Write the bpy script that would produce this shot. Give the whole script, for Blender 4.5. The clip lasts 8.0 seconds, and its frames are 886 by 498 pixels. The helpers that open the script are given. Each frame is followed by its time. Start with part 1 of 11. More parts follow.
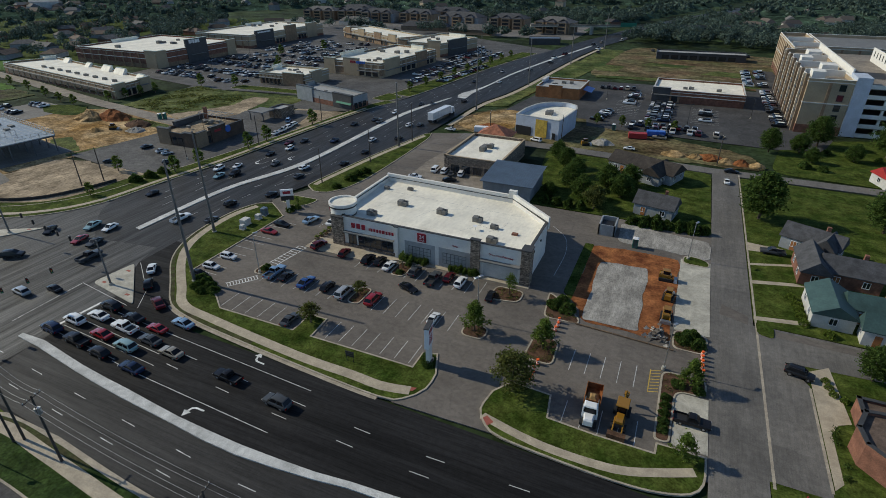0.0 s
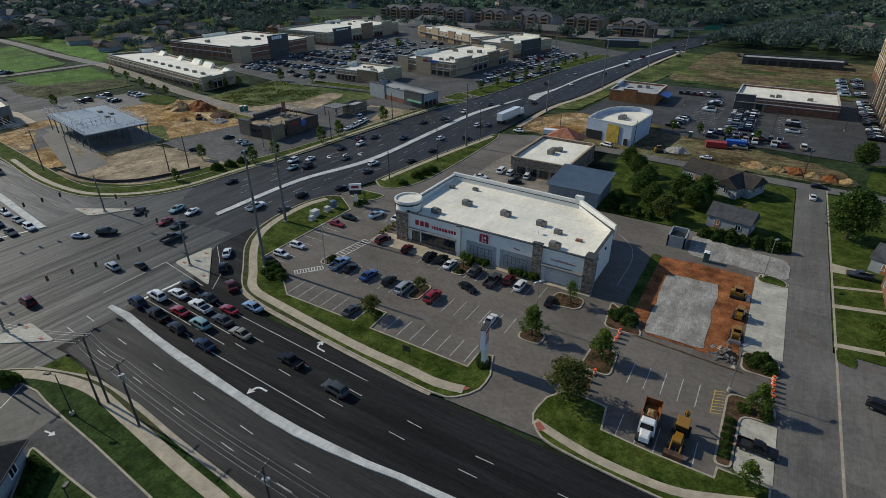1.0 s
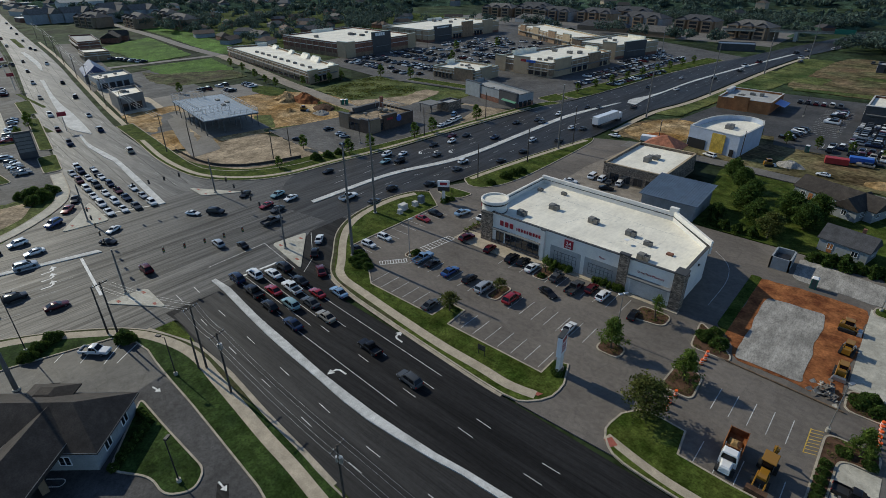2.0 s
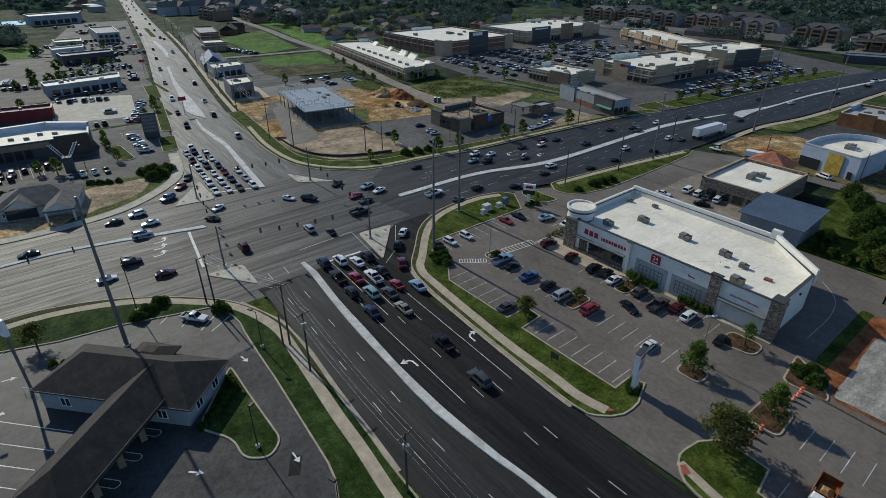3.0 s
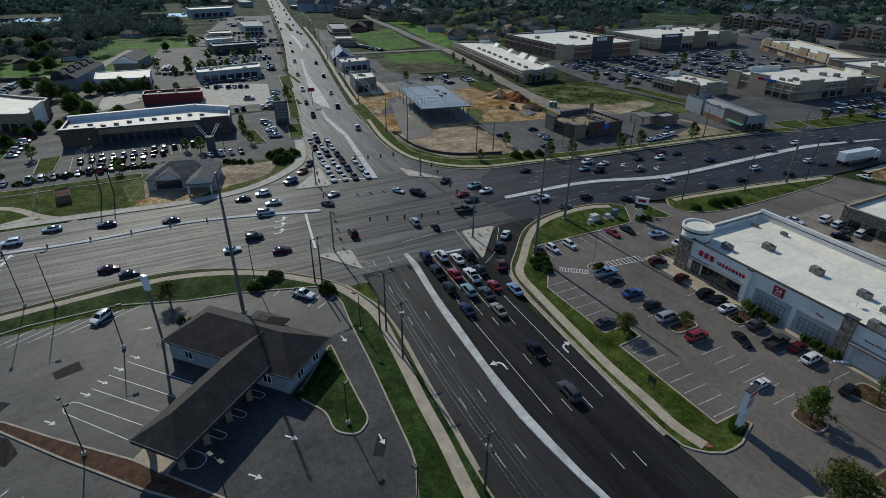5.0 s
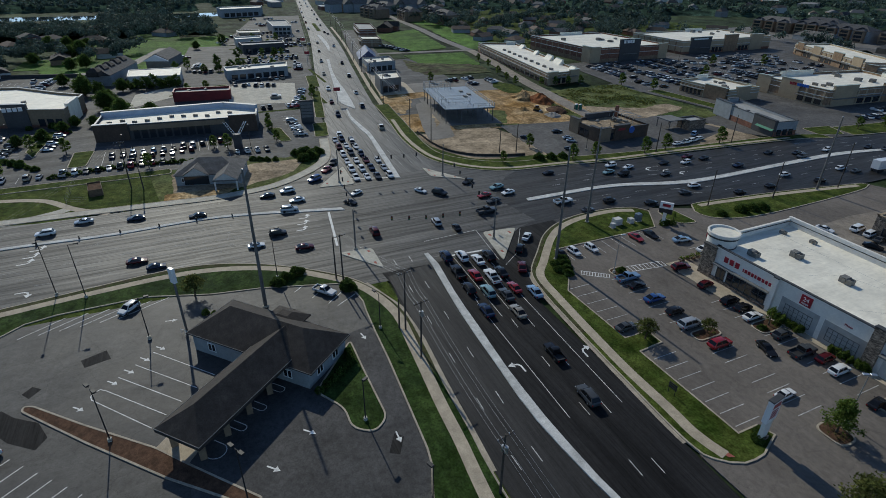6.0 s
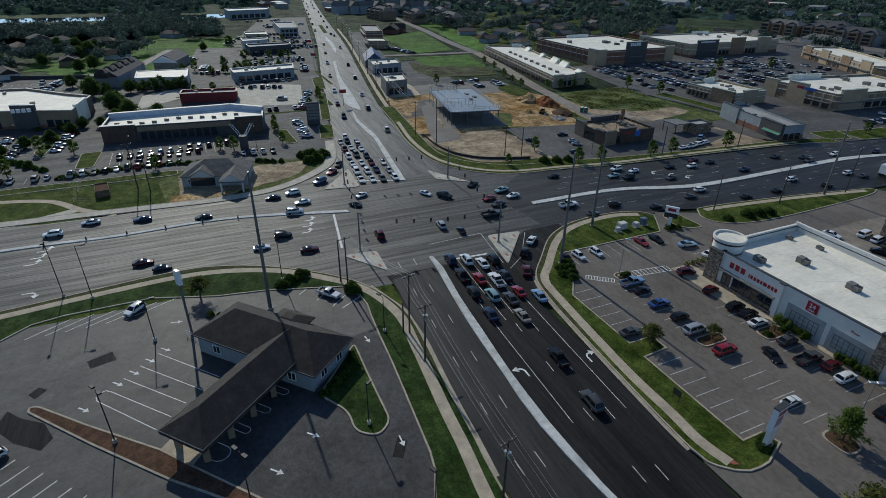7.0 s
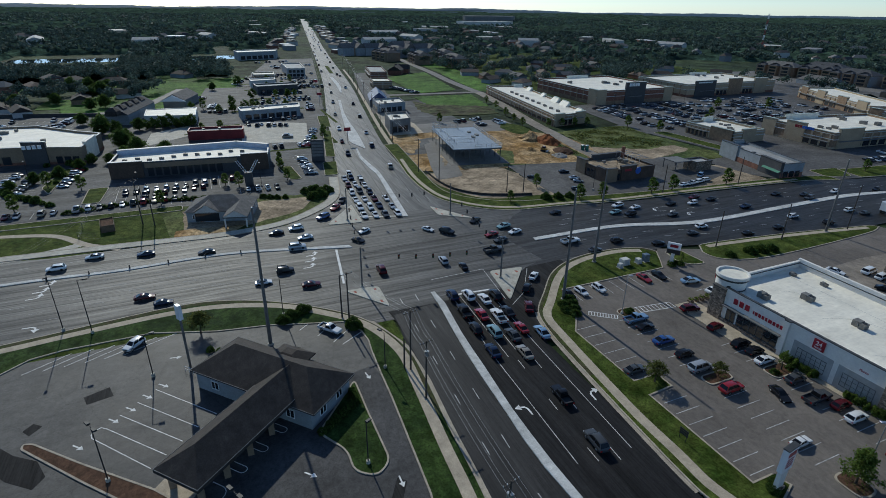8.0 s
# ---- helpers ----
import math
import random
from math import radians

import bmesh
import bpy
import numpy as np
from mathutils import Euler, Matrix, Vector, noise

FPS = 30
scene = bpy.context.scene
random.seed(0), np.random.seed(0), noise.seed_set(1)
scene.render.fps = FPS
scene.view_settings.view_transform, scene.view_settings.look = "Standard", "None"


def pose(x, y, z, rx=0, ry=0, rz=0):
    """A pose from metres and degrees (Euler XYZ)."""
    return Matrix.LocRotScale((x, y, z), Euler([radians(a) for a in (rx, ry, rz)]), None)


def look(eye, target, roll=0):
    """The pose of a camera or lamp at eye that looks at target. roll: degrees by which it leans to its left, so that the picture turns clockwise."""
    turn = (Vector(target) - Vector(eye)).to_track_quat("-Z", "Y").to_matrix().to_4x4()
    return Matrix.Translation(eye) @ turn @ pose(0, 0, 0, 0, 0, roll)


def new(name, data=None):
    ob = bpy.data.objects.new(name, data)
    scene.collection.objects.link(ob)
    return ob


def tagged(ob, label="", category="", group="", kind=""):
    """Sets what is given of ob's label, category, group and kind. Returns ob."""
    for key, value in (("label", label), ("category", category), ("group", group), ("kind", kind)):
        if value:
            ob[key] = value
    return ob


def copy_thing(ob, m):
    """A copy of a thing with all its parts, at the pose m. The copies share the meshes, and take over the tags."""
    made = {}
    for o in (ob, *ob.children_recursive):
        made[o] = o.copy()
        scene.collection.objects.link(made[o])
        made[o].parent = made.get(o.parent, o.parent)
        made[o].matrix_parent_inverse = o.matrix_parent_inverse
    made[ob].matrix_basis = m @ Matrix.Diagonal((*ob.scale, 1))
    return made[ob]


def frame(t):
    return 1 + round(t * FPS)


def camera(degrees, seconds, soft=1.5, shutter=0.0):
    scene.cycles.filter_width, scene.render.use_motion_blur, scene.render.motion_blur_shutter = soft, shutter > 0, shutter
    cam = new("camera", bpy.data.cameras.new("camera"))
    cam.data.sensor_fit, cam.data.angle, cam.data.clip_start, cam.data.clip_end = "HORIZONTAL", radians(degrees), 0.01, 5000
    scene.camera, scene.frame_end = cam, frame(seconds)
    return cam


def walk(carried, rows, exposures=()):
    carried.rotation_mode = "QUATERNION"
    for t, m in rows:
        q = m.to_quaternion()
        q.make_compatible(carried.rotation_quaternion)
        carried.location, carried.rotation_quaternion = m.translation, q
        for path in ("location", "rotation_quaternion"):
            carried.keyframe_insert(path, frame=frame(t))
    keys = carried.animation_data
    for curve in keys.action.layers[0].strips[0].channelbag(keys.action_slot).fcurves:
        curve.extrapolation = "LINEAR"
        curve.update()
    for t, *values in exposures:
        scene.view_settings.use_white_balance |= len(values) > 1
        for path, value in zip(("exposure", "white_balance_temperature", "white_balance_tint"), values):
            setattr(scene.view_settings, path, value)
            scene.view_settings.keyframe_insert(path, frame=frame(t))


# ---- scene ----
cam = camera(79.0, 8.0, soft=0.6)
PLAN = 1.1          # metres for each unit of the plan below

PATH = [
    (0, (-2.298, -1.857, 54.324), (-3.016, -0.249, 53.376), -0.1),
    (0.5, (-2.344, -1.997, 54.526), (-3.15, -0.432, 53.576), -0.1),
    (1, (-2.336, -2.289, 54.709), (-3.252, -0.786, 53.759), -0.1),
    (1.5, (-2.15, -2.45, 55.0), (-3.193, -1.035, 54.047), -0.35),
    (3, (-2.089, -3.436, 55.597), (-3.45, -2.325, 54.642), 0.2),
    (3.5, (-2.224, -3.751, 55.579), (-3.67, -2.751, 54.625), 0.3),
    (4, (-2.206, -4.025, 55.641), (-3.708, -3.112, 54.687), 0.5),
    (4.5, (-2.206, -4.082, 55.65), (-3.741, -3.225, 54.696), 0.6),
    (6, (-1.928, -4.318, 55.632), (-3.524, -3.577, 54.682), 0.8),
    (6.5, (-1.913, -4.315, 55.683), (-3.514, -3.584, 54.732), 0.9),
    (7, (-2.032, -4.224, 56.005), (-3.638, -3.498, 55.059), 0.9),
    (7.5, (-1.914, -4.104, 55.983), (-3.554, -3.371, 55.105), 0.8),
    (8, (-1.949, -4.101, 55.902), (-3.614, -3.362, 55.076), 0.9),
]
walk(cam, [(t, look(Vector(eye) * PLAN, Vector(target) * PLAN, roll)) for t, eye, target, roll in PATH], [(0, 0.34, 6780, 4), (3, 0.3, 6500, 4), (6, 0.12, 6300, 4), (7, 0.12, 6200, 4), (8, 0.16, 6000, 3)])

# ---- light ----
world = bpy.data.worlds.new("sky_world")
scene.world = world
world.use_nodes = True
wn = world.node_tree
SUN_ELEV, SUN_AZ = 33.0, 182.0          # degrees; the sun stands on the -x side
sun_dir = Vector((math.cos(radians(SUN_AZ)) * math.cos(radians(SUN_ELEV)),
                  math.sin(radians(SUN_AZ)) * math.cos(radians(SUN_ELEV)), math.sin(radians(SUN_ELEV))))
sky = wn.nodes.new("ShaderNodeTexSky")
sky.sky_type = "NISHITA"
sky.sun_disc = False
sky.sun_elevation = radians(SUN_ELEV)
sky.sun_rotation = math.atan2(sun_dir.x, sun_dir.y)
sky.air_density, sky.dust_density, sky.ozone_density = 0.7, 0.15, 3.6
wn.links.new(sky.outputs[0], wn.nodes["Background"].inputs[0])
wn.nodes["Background"].inputs[1].default_value = 0.1
sun = new("sun", bpy.data.lights.new("sun", "SUN"))
sun.data.energy, sun.data.angle, sun.data.color = 2.55, radians(0.6), (1.0, 0.93, 0.81)
sun.matrix_world = look(sun_dir * 300, (0, 0, 0))


# ---- materials ----
def rgb(c):
    return (c[0], c[1], c[2], 1.0)


def mat(name, col, rough=0.85, metal=0.0, var=0.22, big=0.15, fine=6.0, bump=0.25, spec=0.4, tint=None, coat=0.0, local=False, streak=None, cells=0.0, cracks=0.0, ledge=0.0):
    """Two scales of mottling and a fine relief over one base colour; tint is a second colour for the large patches."""
    m = bpy.data.materials.new(name)
    m.use_nodes = True
    nt = m.node_tree
    b = nt.nodes["Principled BSDF"]
    b.inputs["Metallic"].default_value = metal
    b.inputs["Specular IOR Level"].default_value = spec
    b.inputs["Coat Weight"].default_value = coat
    if local:
        pos = nt.nodes.new("ShaderNodeTexCoord").outputs["Object"]
    else:
        pos = nt.nodes.new("ShaderNodeNewGeometry").outputs["Position"]
    n1 = nt.nodes.new("ShaderNodeTexNoise")
    n2 = nt.nodes.new("ShaderNodeTexNoise")
    n3 = nt.nodes.new("ShaderNodeTexNoise")
    for n, s, d in ((n1, big, 4.0), (n2, fine, 3.0), (n3, max(big, fine * 0.22), 2.0)):
        n.inputs["Scale"].default_value = s
        n.inputs["Detail"].default_value = d
        nt.links.new(pos, n.inputs["Vector"])
    r1 = nt.nodes.new("ShaderNodeMapRange")
    r1.inputs["From Min"].default_value, r1.inputs["From Max"].default_value = 0.32, 0.68
    nt.links.new(n1.outputs["Fac"], r1.inputs["Value"])
    mix = nt.nodes.new("ShaderNodeMix")
    mix.data_type = "RGBA"
    mix.inputs["A"].default_value = rgb([min(1, c * (1 - var)) for c in col])
    mix.inputs["B"].default_value = rgb(tint if tint else [min(1, c * (1 + var)) for c in col])
    nt.links.new(r1.outputs["Result"], mix.inputs["Factor"])
    r2 = nt.nodes.new("ShaderNodeMapRange")
    r2.inputs["From Min"].default_value, r2.inputs["From Max"].default_value = 0.25, 0.75
    r2.inputs["To Min"].default_value, r2.inputs["To Max"].default_value = 1 - var, 1 + var
    nt.links.new(n2.outputs["Fac"], r2.inputs["Value"])
    mul = nt.nodes.new("ShaderNodeMix")
    mul.data_type, mul.blend_type = "RGBA", "MULTIPLY"
    mul.inputs["Factor"].default_value = 1.0
    nt.links.new(mix.outputs["Result"], mul.inputs["A"])
    nt.links.new(r2.outputs["Result"], mul.inputs["B"])
    last = mul.outputs["Result"]

    def times(fac, lo, hi, a=0.3, z=0.7):
        nonlocal last
        r = nt.nodes.new("ShaderNodeMapRange")
        r.inputs["From Min"].default_value, r.inputs["From Max"].default_value = a, z
        r.inputs["To Min"].default_value, r.inputs["To Max"].default_value = lo, hi
        nt.links.new(fac, r.inputs["Value"])
        k = nt.nodes.new("ShaderNodeMix")
        k.data_type, k.blend_type = "RGBA", "MULTIPLY"
        k.inputs["Factor"].default_value = 1.0
        nt.links.new(last, k.inputs["A"])
        nt.links.new(r.outputs["Result"], k.inputs["B"])
        last = k.outputs["Result"]

    times(n3.outputs["Fac"], 1 - var * 0.7, 1 + var * 0.7)
    if streak:
        gloss = None
        for sc, amount in ((1.0, streak[2]), (3.7, streak[2] * 0.7), (9.0, streak[2] * 0.5)):
            mp = nt.nodes.new("ShaderNodeMapping")
            mp.inputs["Scale"].default_value = (streak[0] * sc, streak[1] * sc, 0.2)
            mp.inputs["Rotation"].default_value = (0, 0, streak[3] if len(streak) > 3 else 0.0)
            nt.links.new(pos, mp.inputs["Vector"])
            ns = nt.nodes.new("ShaderNodeTexNoise")
            ns.inputs["Scale"].default_value, ns.inputs["Detail"].default_value = 1.0, 3.0
            nt.links.new(mp.outputs["Vector"], ns.inputs["Vector"])
            lo, hi = (0.3, 0.7) if sc < 9 else (0.4, 0.52)
            times(ns.outputs["Fac"], 1 - amount, 1 + amount, lo, hi)
            gm = nt.nodes.new("ShaderNodeMapRange")
            gm.inputs["From Min"].default_value, gm.inputs["From Max"].default_value = lo, hi
            gm.inputs["To Min"].default_value, gm.inputs["To Max"].default_value = max(0.0, 1 - 1.6 * amount), 1 + 1.6 * amount
            nt.links.new(ns.outputs["Fac"], gm.inputs["Value"])
            gp = nt.nodes.new("ShaderNodeMath")
            gp.operation = "MULTIPLY"
            gp.inputs[1].default_value = spec
            nt.links.new(gm.outputs["Result"], gp.inputs[0])
            if gloss is not None:
                nt.links.new(gloss, gp.inputs[1])
            gloss = gp.outputs[0]
        nt.links.new(gloss, b.inputs["Specular IOR Level"])
    if cells:
        vo = nt.nodes.new("ShaderNodeTexVoronoi")
        vo.distance = "CHEBYCHEV"
        vo.inputs["Scale"].default_value = 0.11
        nt.links.new(pos, vo.inputs["Vector"])
        times(vo.outputs["Color"], 1 - cells, 1 + cells, 0.1, 0.9)
    if ledge:                                   # thin courses of stones, each of its own tone
        mp = nt.nodes.new("ShaderNodeMapping")
        mp.inputs["Scale"].default_value = (2.4, 2.4, 6.5)
        nt.links.new(pos, mp.inputs["Vector"])
        vl = nt.nodes.new("ShaderNodeTexVoronoi")
        vl.inputs["Scale"].default_value = 1.0
        nt.links.new(mp.outputs["Vector"], vl.inputs["Vector"])
        times(vl.outputs["Color"], 1 - ledge, 1 + ledge, 0.1, 0.9)
    if cracks:
        wob = nt.nodes.new("ShaderNodeMix")
        wob.data_type, wob.blend_type = "RGBA", "ADD"
        wob.inputs["Factor"].default_value = 1.0
        nt.links.new(pos, wob.inputs["A"])
        nt.links.new(n2.outputs["Color"], wob.inputs["B"])
        vc = nt.nodes.new("ShaderNodeTexVoronoi")
        vc.feature = "DISTANCE_TO_EDGE"
        vc.inputs["Scale"].default_value = 0.16
        nt.links.new(wob.outputs["Result"], vc.inputs["Vector"])
        times(vc.outputs["Distance"], 1 - cracks, 1.0, 0.0, 0.012)
    nt.links.new(last, b.inputs["Base Color"])
    r3 = nt.nodes.new("ShaderNodeMapRange")
    r3.inputs["To Min"].default_value, r3.inputs["To Max"].default_value = max(0.02, rough - 0.1), min(1, rough + 0.1)
    nt.links.new(n1.outputs["Fac"], r3.inputs["Value"])
    nt.links.new(r3.outputs["Result"], b.inputs["Roughness"])
    if bump:
        bp = nt.nodes.new("ShaderNodeBump")
        bp.inputs["Strength"].default_value, bp.inputs["Distance"].default_value = bump, 0.03
        nt.links.new(n2.outputs["Fac"], bp.inputs["Height"])
        nt.links.new(bp.outputs["Normal"], b.inputs["Normal"])
    return m


def plain(name, col, rough=0.5, metal=0.0, spec=0.5, coat=0.0, emit=0.0):
    m = bpy.data.materials.new(name)
    m.use_nodes = True
    b = m.node_tree.nodes["Principled BSDF"]
    b.inputs["Base Color"].default_value = rgb(col)
    b.inputs["Roughness"].default_value = rough
    b.inputs["Metallic"].default_value = metal
    b.inputs["Specular IOR Level"].default_value = spec
    b.inputs["Coat Weight"].default_value = coat
    if emit:
        b.inputs["Emission Color"].default_value = rgb(col)
        b.inputs["Emission Strength"].default_value = emit
    return m


M = dict(
    road=mat("fresh_asphalt", (0.0152, 0.015, 0.0156), 0.78, var=0.2, big=0.05, fine=6, bump=0.3, spec=0.12, streak=(0.02, 0.45, 0.2)),
    road_mid=mat("settled_asphalt", (0.0222, 0.0215, 0.0215), 0.66, var=0.2, big=0.05, fine=6, bump=0.3, spec=0.2, streak=(0.02, 0.45, 0.16)),
    # Darker than weathered timber: the shade of backlit poles is put into it.
    pole_wood=mat("creosoted_timber", (0.065, 0.054, 0.045), 0.85, var=0.3, big=1.0, fine=8, bump=0.3),
    road_n=mat("fresh_asphalt_north", (0.0212, 0.0205, 0.0205), 0.6, var=0.2, big=0.05, fine=6, bump=0.3, spec=0.25, streak=(0.4, 0.02, 0.25, -0.12)),
    road_old=mat("worn_asphalt", (0.046, 0.045, 0.044), 0.64, var=0.15, big=0.05, fine=4, bump=0.3, spec=0.3, streak=(0.8, 0.012, 0.34), cells=0.05),
    road_w=mat("worn_asphalt_west", (0.05, 0.049, 0.048), 0.6, var=0.16, big=0.05, fine=4, bump=0.3, spec=0.36, streak=(0.02, 0.45, 0.28, 0.17), cells=0.05),
    lot=mat("lot_asphalt", (0.142, 0.125, 0.109), 0.85, spec=0.18, var=0.14, big=0.05, fine=6, bump=0.2, streak=(0.08, 0.14, 0.09), cells=0.1, cracks=0.22),
    lot_dark=mat("new_lot_asphalt", (0.06, 0.059, 0.059), 0.8, spec=0.2, var=0.2, big=0.06, fine=4, bump=0.3, streak=(0.2, 0.2, 0.14), cells=0.12, cracks=0.2),
    lot_mall=mat("mall_lot_asphalt", (0.082, 0.079, 0.076), 0.8, spec=0.25, var=0.22, big=0.05, fine=3, bump=0.3, streak=(0.15, 0.15, 0.16), cells=0.14, cracks=0.2),
    street=mat("grey_street_asphalt", (0.135, 0.125, 0.112), 0.8, var=0.2, big=0.1, fine=5, bump=0.3, streak=(0.6, 0.04, 0.09), cells=0.1, cracks=0.2),
    lot_west=mat("western_lot_asphalt", (0.064, 0.064, 0.064), 0.8, spec=0.22, var=0.25, big=0.05, fine=4, bump=0.3, streak=(0.2, 0.04, 0.2), cells=0.2, cracks=0.2),
    concrete=mat("concrete", (0.42, 0.395, 0.33), 0.85, cells=0.06, cracks=0.2, var=0.18, big=0.3, fine=5, bump=0.15),
    kerb=mat("kerb_concrete", (0.36, 0.31, 0.24), 0.85, var=0.2, big=0.4, fine=6, bump=0.15),
    median=mat("median_concrete", (0.5, 0.5, 0.48), 0.85, cells=0.05, cracks=0.25, var=0.18, big=0.3, fine=5, bump=0.15),
    walk=mat("pavement_concrete", (0.39, 0.33, 0.245), 0.85, var=0.16, big=0.35, fine=5, bump=0.15),
    grass=mat("lawn_grass", (0.043, 0.076, 0.011), 0.95, var=0.4, big=0.22, fine=3.0, bump=1.0, spec=0.05, tint=(0.074, 0.092, 0.02), streak=(0.3, 0.3, 0.28)),
    # A darker green than the other lawns.
    lawn_deep=mat("watered_lawn_grass", (0.021, 0.049, 0.008), 0.95, var=0.4, big=0.18, fine=3.0, bump=1.0, spec=0.1, tint=(0.034, 0.058, 0.013), streak=(0.3, 0.3, 0.26)),
    dry_grass=mat("dry_verge_grass", (0.1, 0.085, 0.045), 0.95, var=0.4, big=0.5, fine=3.0, bump=1.0, spec=0.1, tint=(0.055, 0.07, 0.024)),
    tar=mat("tar_joint", (0.018, 0.018, 0.019), 0.7, var=0.25, big=0.6, fine=4.0, bump=0.1, spec=0.3),
    hedge_wall=mat("dark_retaining_wall", (0.05, 0.05, 0.05), 0.85, var=0.2, big=0.5, fine=3.0, bump=0.2),
    field=mat("rough_field", (0.055, 0.10, 0.02), 0.95, var=0.45, big=0.05, fine=1.4, bump=1.0, spec=0.1, tint=(0.115, 0.125, 0.04), streak=(0.12, 0.12, 0.3)),
    lot_bank=mat("bank_asphalt", (0.05, 0.049, 0.048), 0.66, spec=0.33, var=0.17, big=0.07, fine=5, bump=0.3, streak=(0.5, 0.3, 0.1), cells=0.12, cracks=0.45),
    yard=mat("stained_concrete_yard", (0.22, 0.19, 0.155), 0.85, var=0.25, big=0.15, fine=3, bump=0.2, cells=0.1, cracks=0.3),
    slate=mat("slate_grey_panel", (0.16, 0.16, 0.155), 0.75, var=0.15, big=0.3, fine=4, bump=0.1),
    meadow=mat("meadow_grass", (0.065, 0.13, 0.02), 0.95, var=0.35, big=0.03, fine=0.9, bump=0.8, spec=0.1, streak=(0.1, 0.1, 0.2)),
    earth=mat("woodland_floor", (0.02, 0.034, 0.014), 0.95, var=0.45, big=0.012, fine=0.12, bump=0.5, spec=0.1, tint=(0.035, 0.055, 0.02), streak=(0.05, 0.05, 0.35)),
    clay=mat("orange_clay", (0.46, 0.255, 0.075), 0.95, var=0.5, big=0.07, fine=0.9, bump=1.0, spec=0.1, tint=(0.34, 0.25, 0.14), streak=(0.14, 0.14, 0.35), cells=0.12),
    dark_soil=mat("dark_weedy_soil", (0.085, 0.06, 0.038), 0.95, tint=(0.07, 0.085, 0.03), var=0.5, big=0.1, fine=1.2, bump=1.0, spec=0.1, streak=(0.15, 0.1, 0.4)),
    rough_plot=mat("rough_cleared_plot", (0.24, 0.155, 0.085), 0.95, var=0.5, big=0.05, fine=0.9, bump=1.0, spec=0.1, tint=(0.1, 0.1, 0.045), streak=(0.05, 0.09, 0.45), cells=0.12),
    redclay=mat("red_clay", (0.19, 0.062, 0.026), 0.95, var=0.38, big=0.3, fine=2.0, bump=0.9, spec=0.1, tint=(0.33, 0.13, 0.05)),
    sand=mat("pale_graded_soil", (0.28, 0.22, 0.15), 0.95, var=0.3, big=0.08, fine=1.4, bump=0.8, spec=0.1, streak=(0.2, 0.1, 0.28), cells=0.1),
    gravel=mat("grey_gravel", (0.27, 0.255, 0.23), 0.95, var=0.14, big=0.2, fine=4.0, bump=1.0, spec=0.2, streak=(0.5, 0.15, 0.25)),
    mulch=mat("brown_mulch", (0.095, 0.056, 0.036), 0.95, tint=(0.12, 0.068, 0.044), var=0.35, big=0.6, fine=9.0, bump=1.0, spec=0.1),
    paint=mat("road_paint_white", (0.62, 0.62, 0.6), 0.7, var=0.2, big=0.5, fine=5, bump=0.05),
    paint_worn=mat("worn_road_paint", (0.44, 0.44, 0.43), 0.75, var=0.3, big=0.8, fine=6, bump=0.05),
    paint_faint=mat("faded_road_paint", (0.2, 0.2, 0.195), 0.8, var=0.35, big=0.8, fine=6, bump=0.05),
    yellow=mat("yellow_road_paint", (0.5, 0.34, 0.06), 0.7, var=0.25, big=0.6, fine=6, bump=0.05),
    brickred=mat("red_tactile_paving", (0.3, 0.085, 0.06), 0.8, var=0.15, big=1.0, fine=10, bump=0.3),
    roof=mat("white_roof_membrane", (0.78, 0.735, 0.62), 0.7, var=0.07, big=0.15, fine=0.9, bump=0.05, streak=(0.3, 0.08, 0.06)),
    roofgrey=mat("grey_roof_membrane", (0.33, 0.33, 0.32), 0.8, var=0.15, big=0.12, fine=1.0, bump=0.05),
    stucco=mat("white_stucco", (0.7, 0.675, 0.62), 0.85, var=0.06, big=0.5, fine=12, bump=0.15),
    tan=mat("tan_stucco", (0.37, 0.285, 0.185), 0.85, var=0.1, big=0.3, fine=8, bump=0.15),
    darkwall=mat("charcoal_wall_panel", (0.06, 0.06, 0.062), 0.7, var=0.15, big=0.3, fine=6, bump=0.1),
    bluegrey=mat("blue_grey_sheathing", (0.42, 0.47, 0.55), 0.7, var=0.08, big=0.3, fine=2, bump=0.05),
    glass=plain("dark_window_glass", (0.02, 0.025, 0.03), 0.06, 0.0, 0.8),
    metal=plain("galvanised_steel", (0.42, 0.43, 0.44), 0.45, 0.85),
    acgrey=mat("rooftop_unit_metal", (0.20, 0.19, 0.17), 0.6, 0.3, var=0.15, big=0.8, fine=5, bump=0.05),
    black=plain("matt_black", (0.012, 0.012, 0.013), 0.6),
    wood=mat("weathered_timber", (0.14, 0.095, 0.06), 0.85, var=0.25, big=0.8, fine=6, bump=0.3),
    timber=mat("cedar_boards", (0.33, 0.13, 0.045), 0.75, var=0.2, big=0.4, fine=3, bump=0.2),
    sign_red=plain("sign_red", (0.27, 0.01, 0.025), 0.4),
    sign_white=plain("sign_white", (0.75, 0.75, 0.75), 0.4),
    sign_blue=plain("sign_blue", (0.03, 0.12, 0.45), 0.4),
    sign_green=plain("sign_green", (0.02, 0.22, 0.12), 0.4),
    orange=plain("safety_orange", (0.85, 0.12, 0.015), 0.5),
    trunk=mat("tree_bark", (0.10, 0.075, 0.05), 0.95, var=0.3, big=1.5, fine=9, bump=0.8, local=True),
    darkred=mat("dark_red_panel", (0.17, 0.018, 0.02), 0.6, var=0.15, big=0.3, fine=3, bump=0.1),
    redroof=mat("red_metal_roof", (0.35, 0.03, 0.03), 0.5, var=0.12, big=0.2, fine=2, bump=0.05),
    navymetal=mat("deep_blue_metal_roof", (0.025, 0.045, 0.12), 0.5, 0.1, var=0.12, big=0.3, fine=2, bump=0.05),
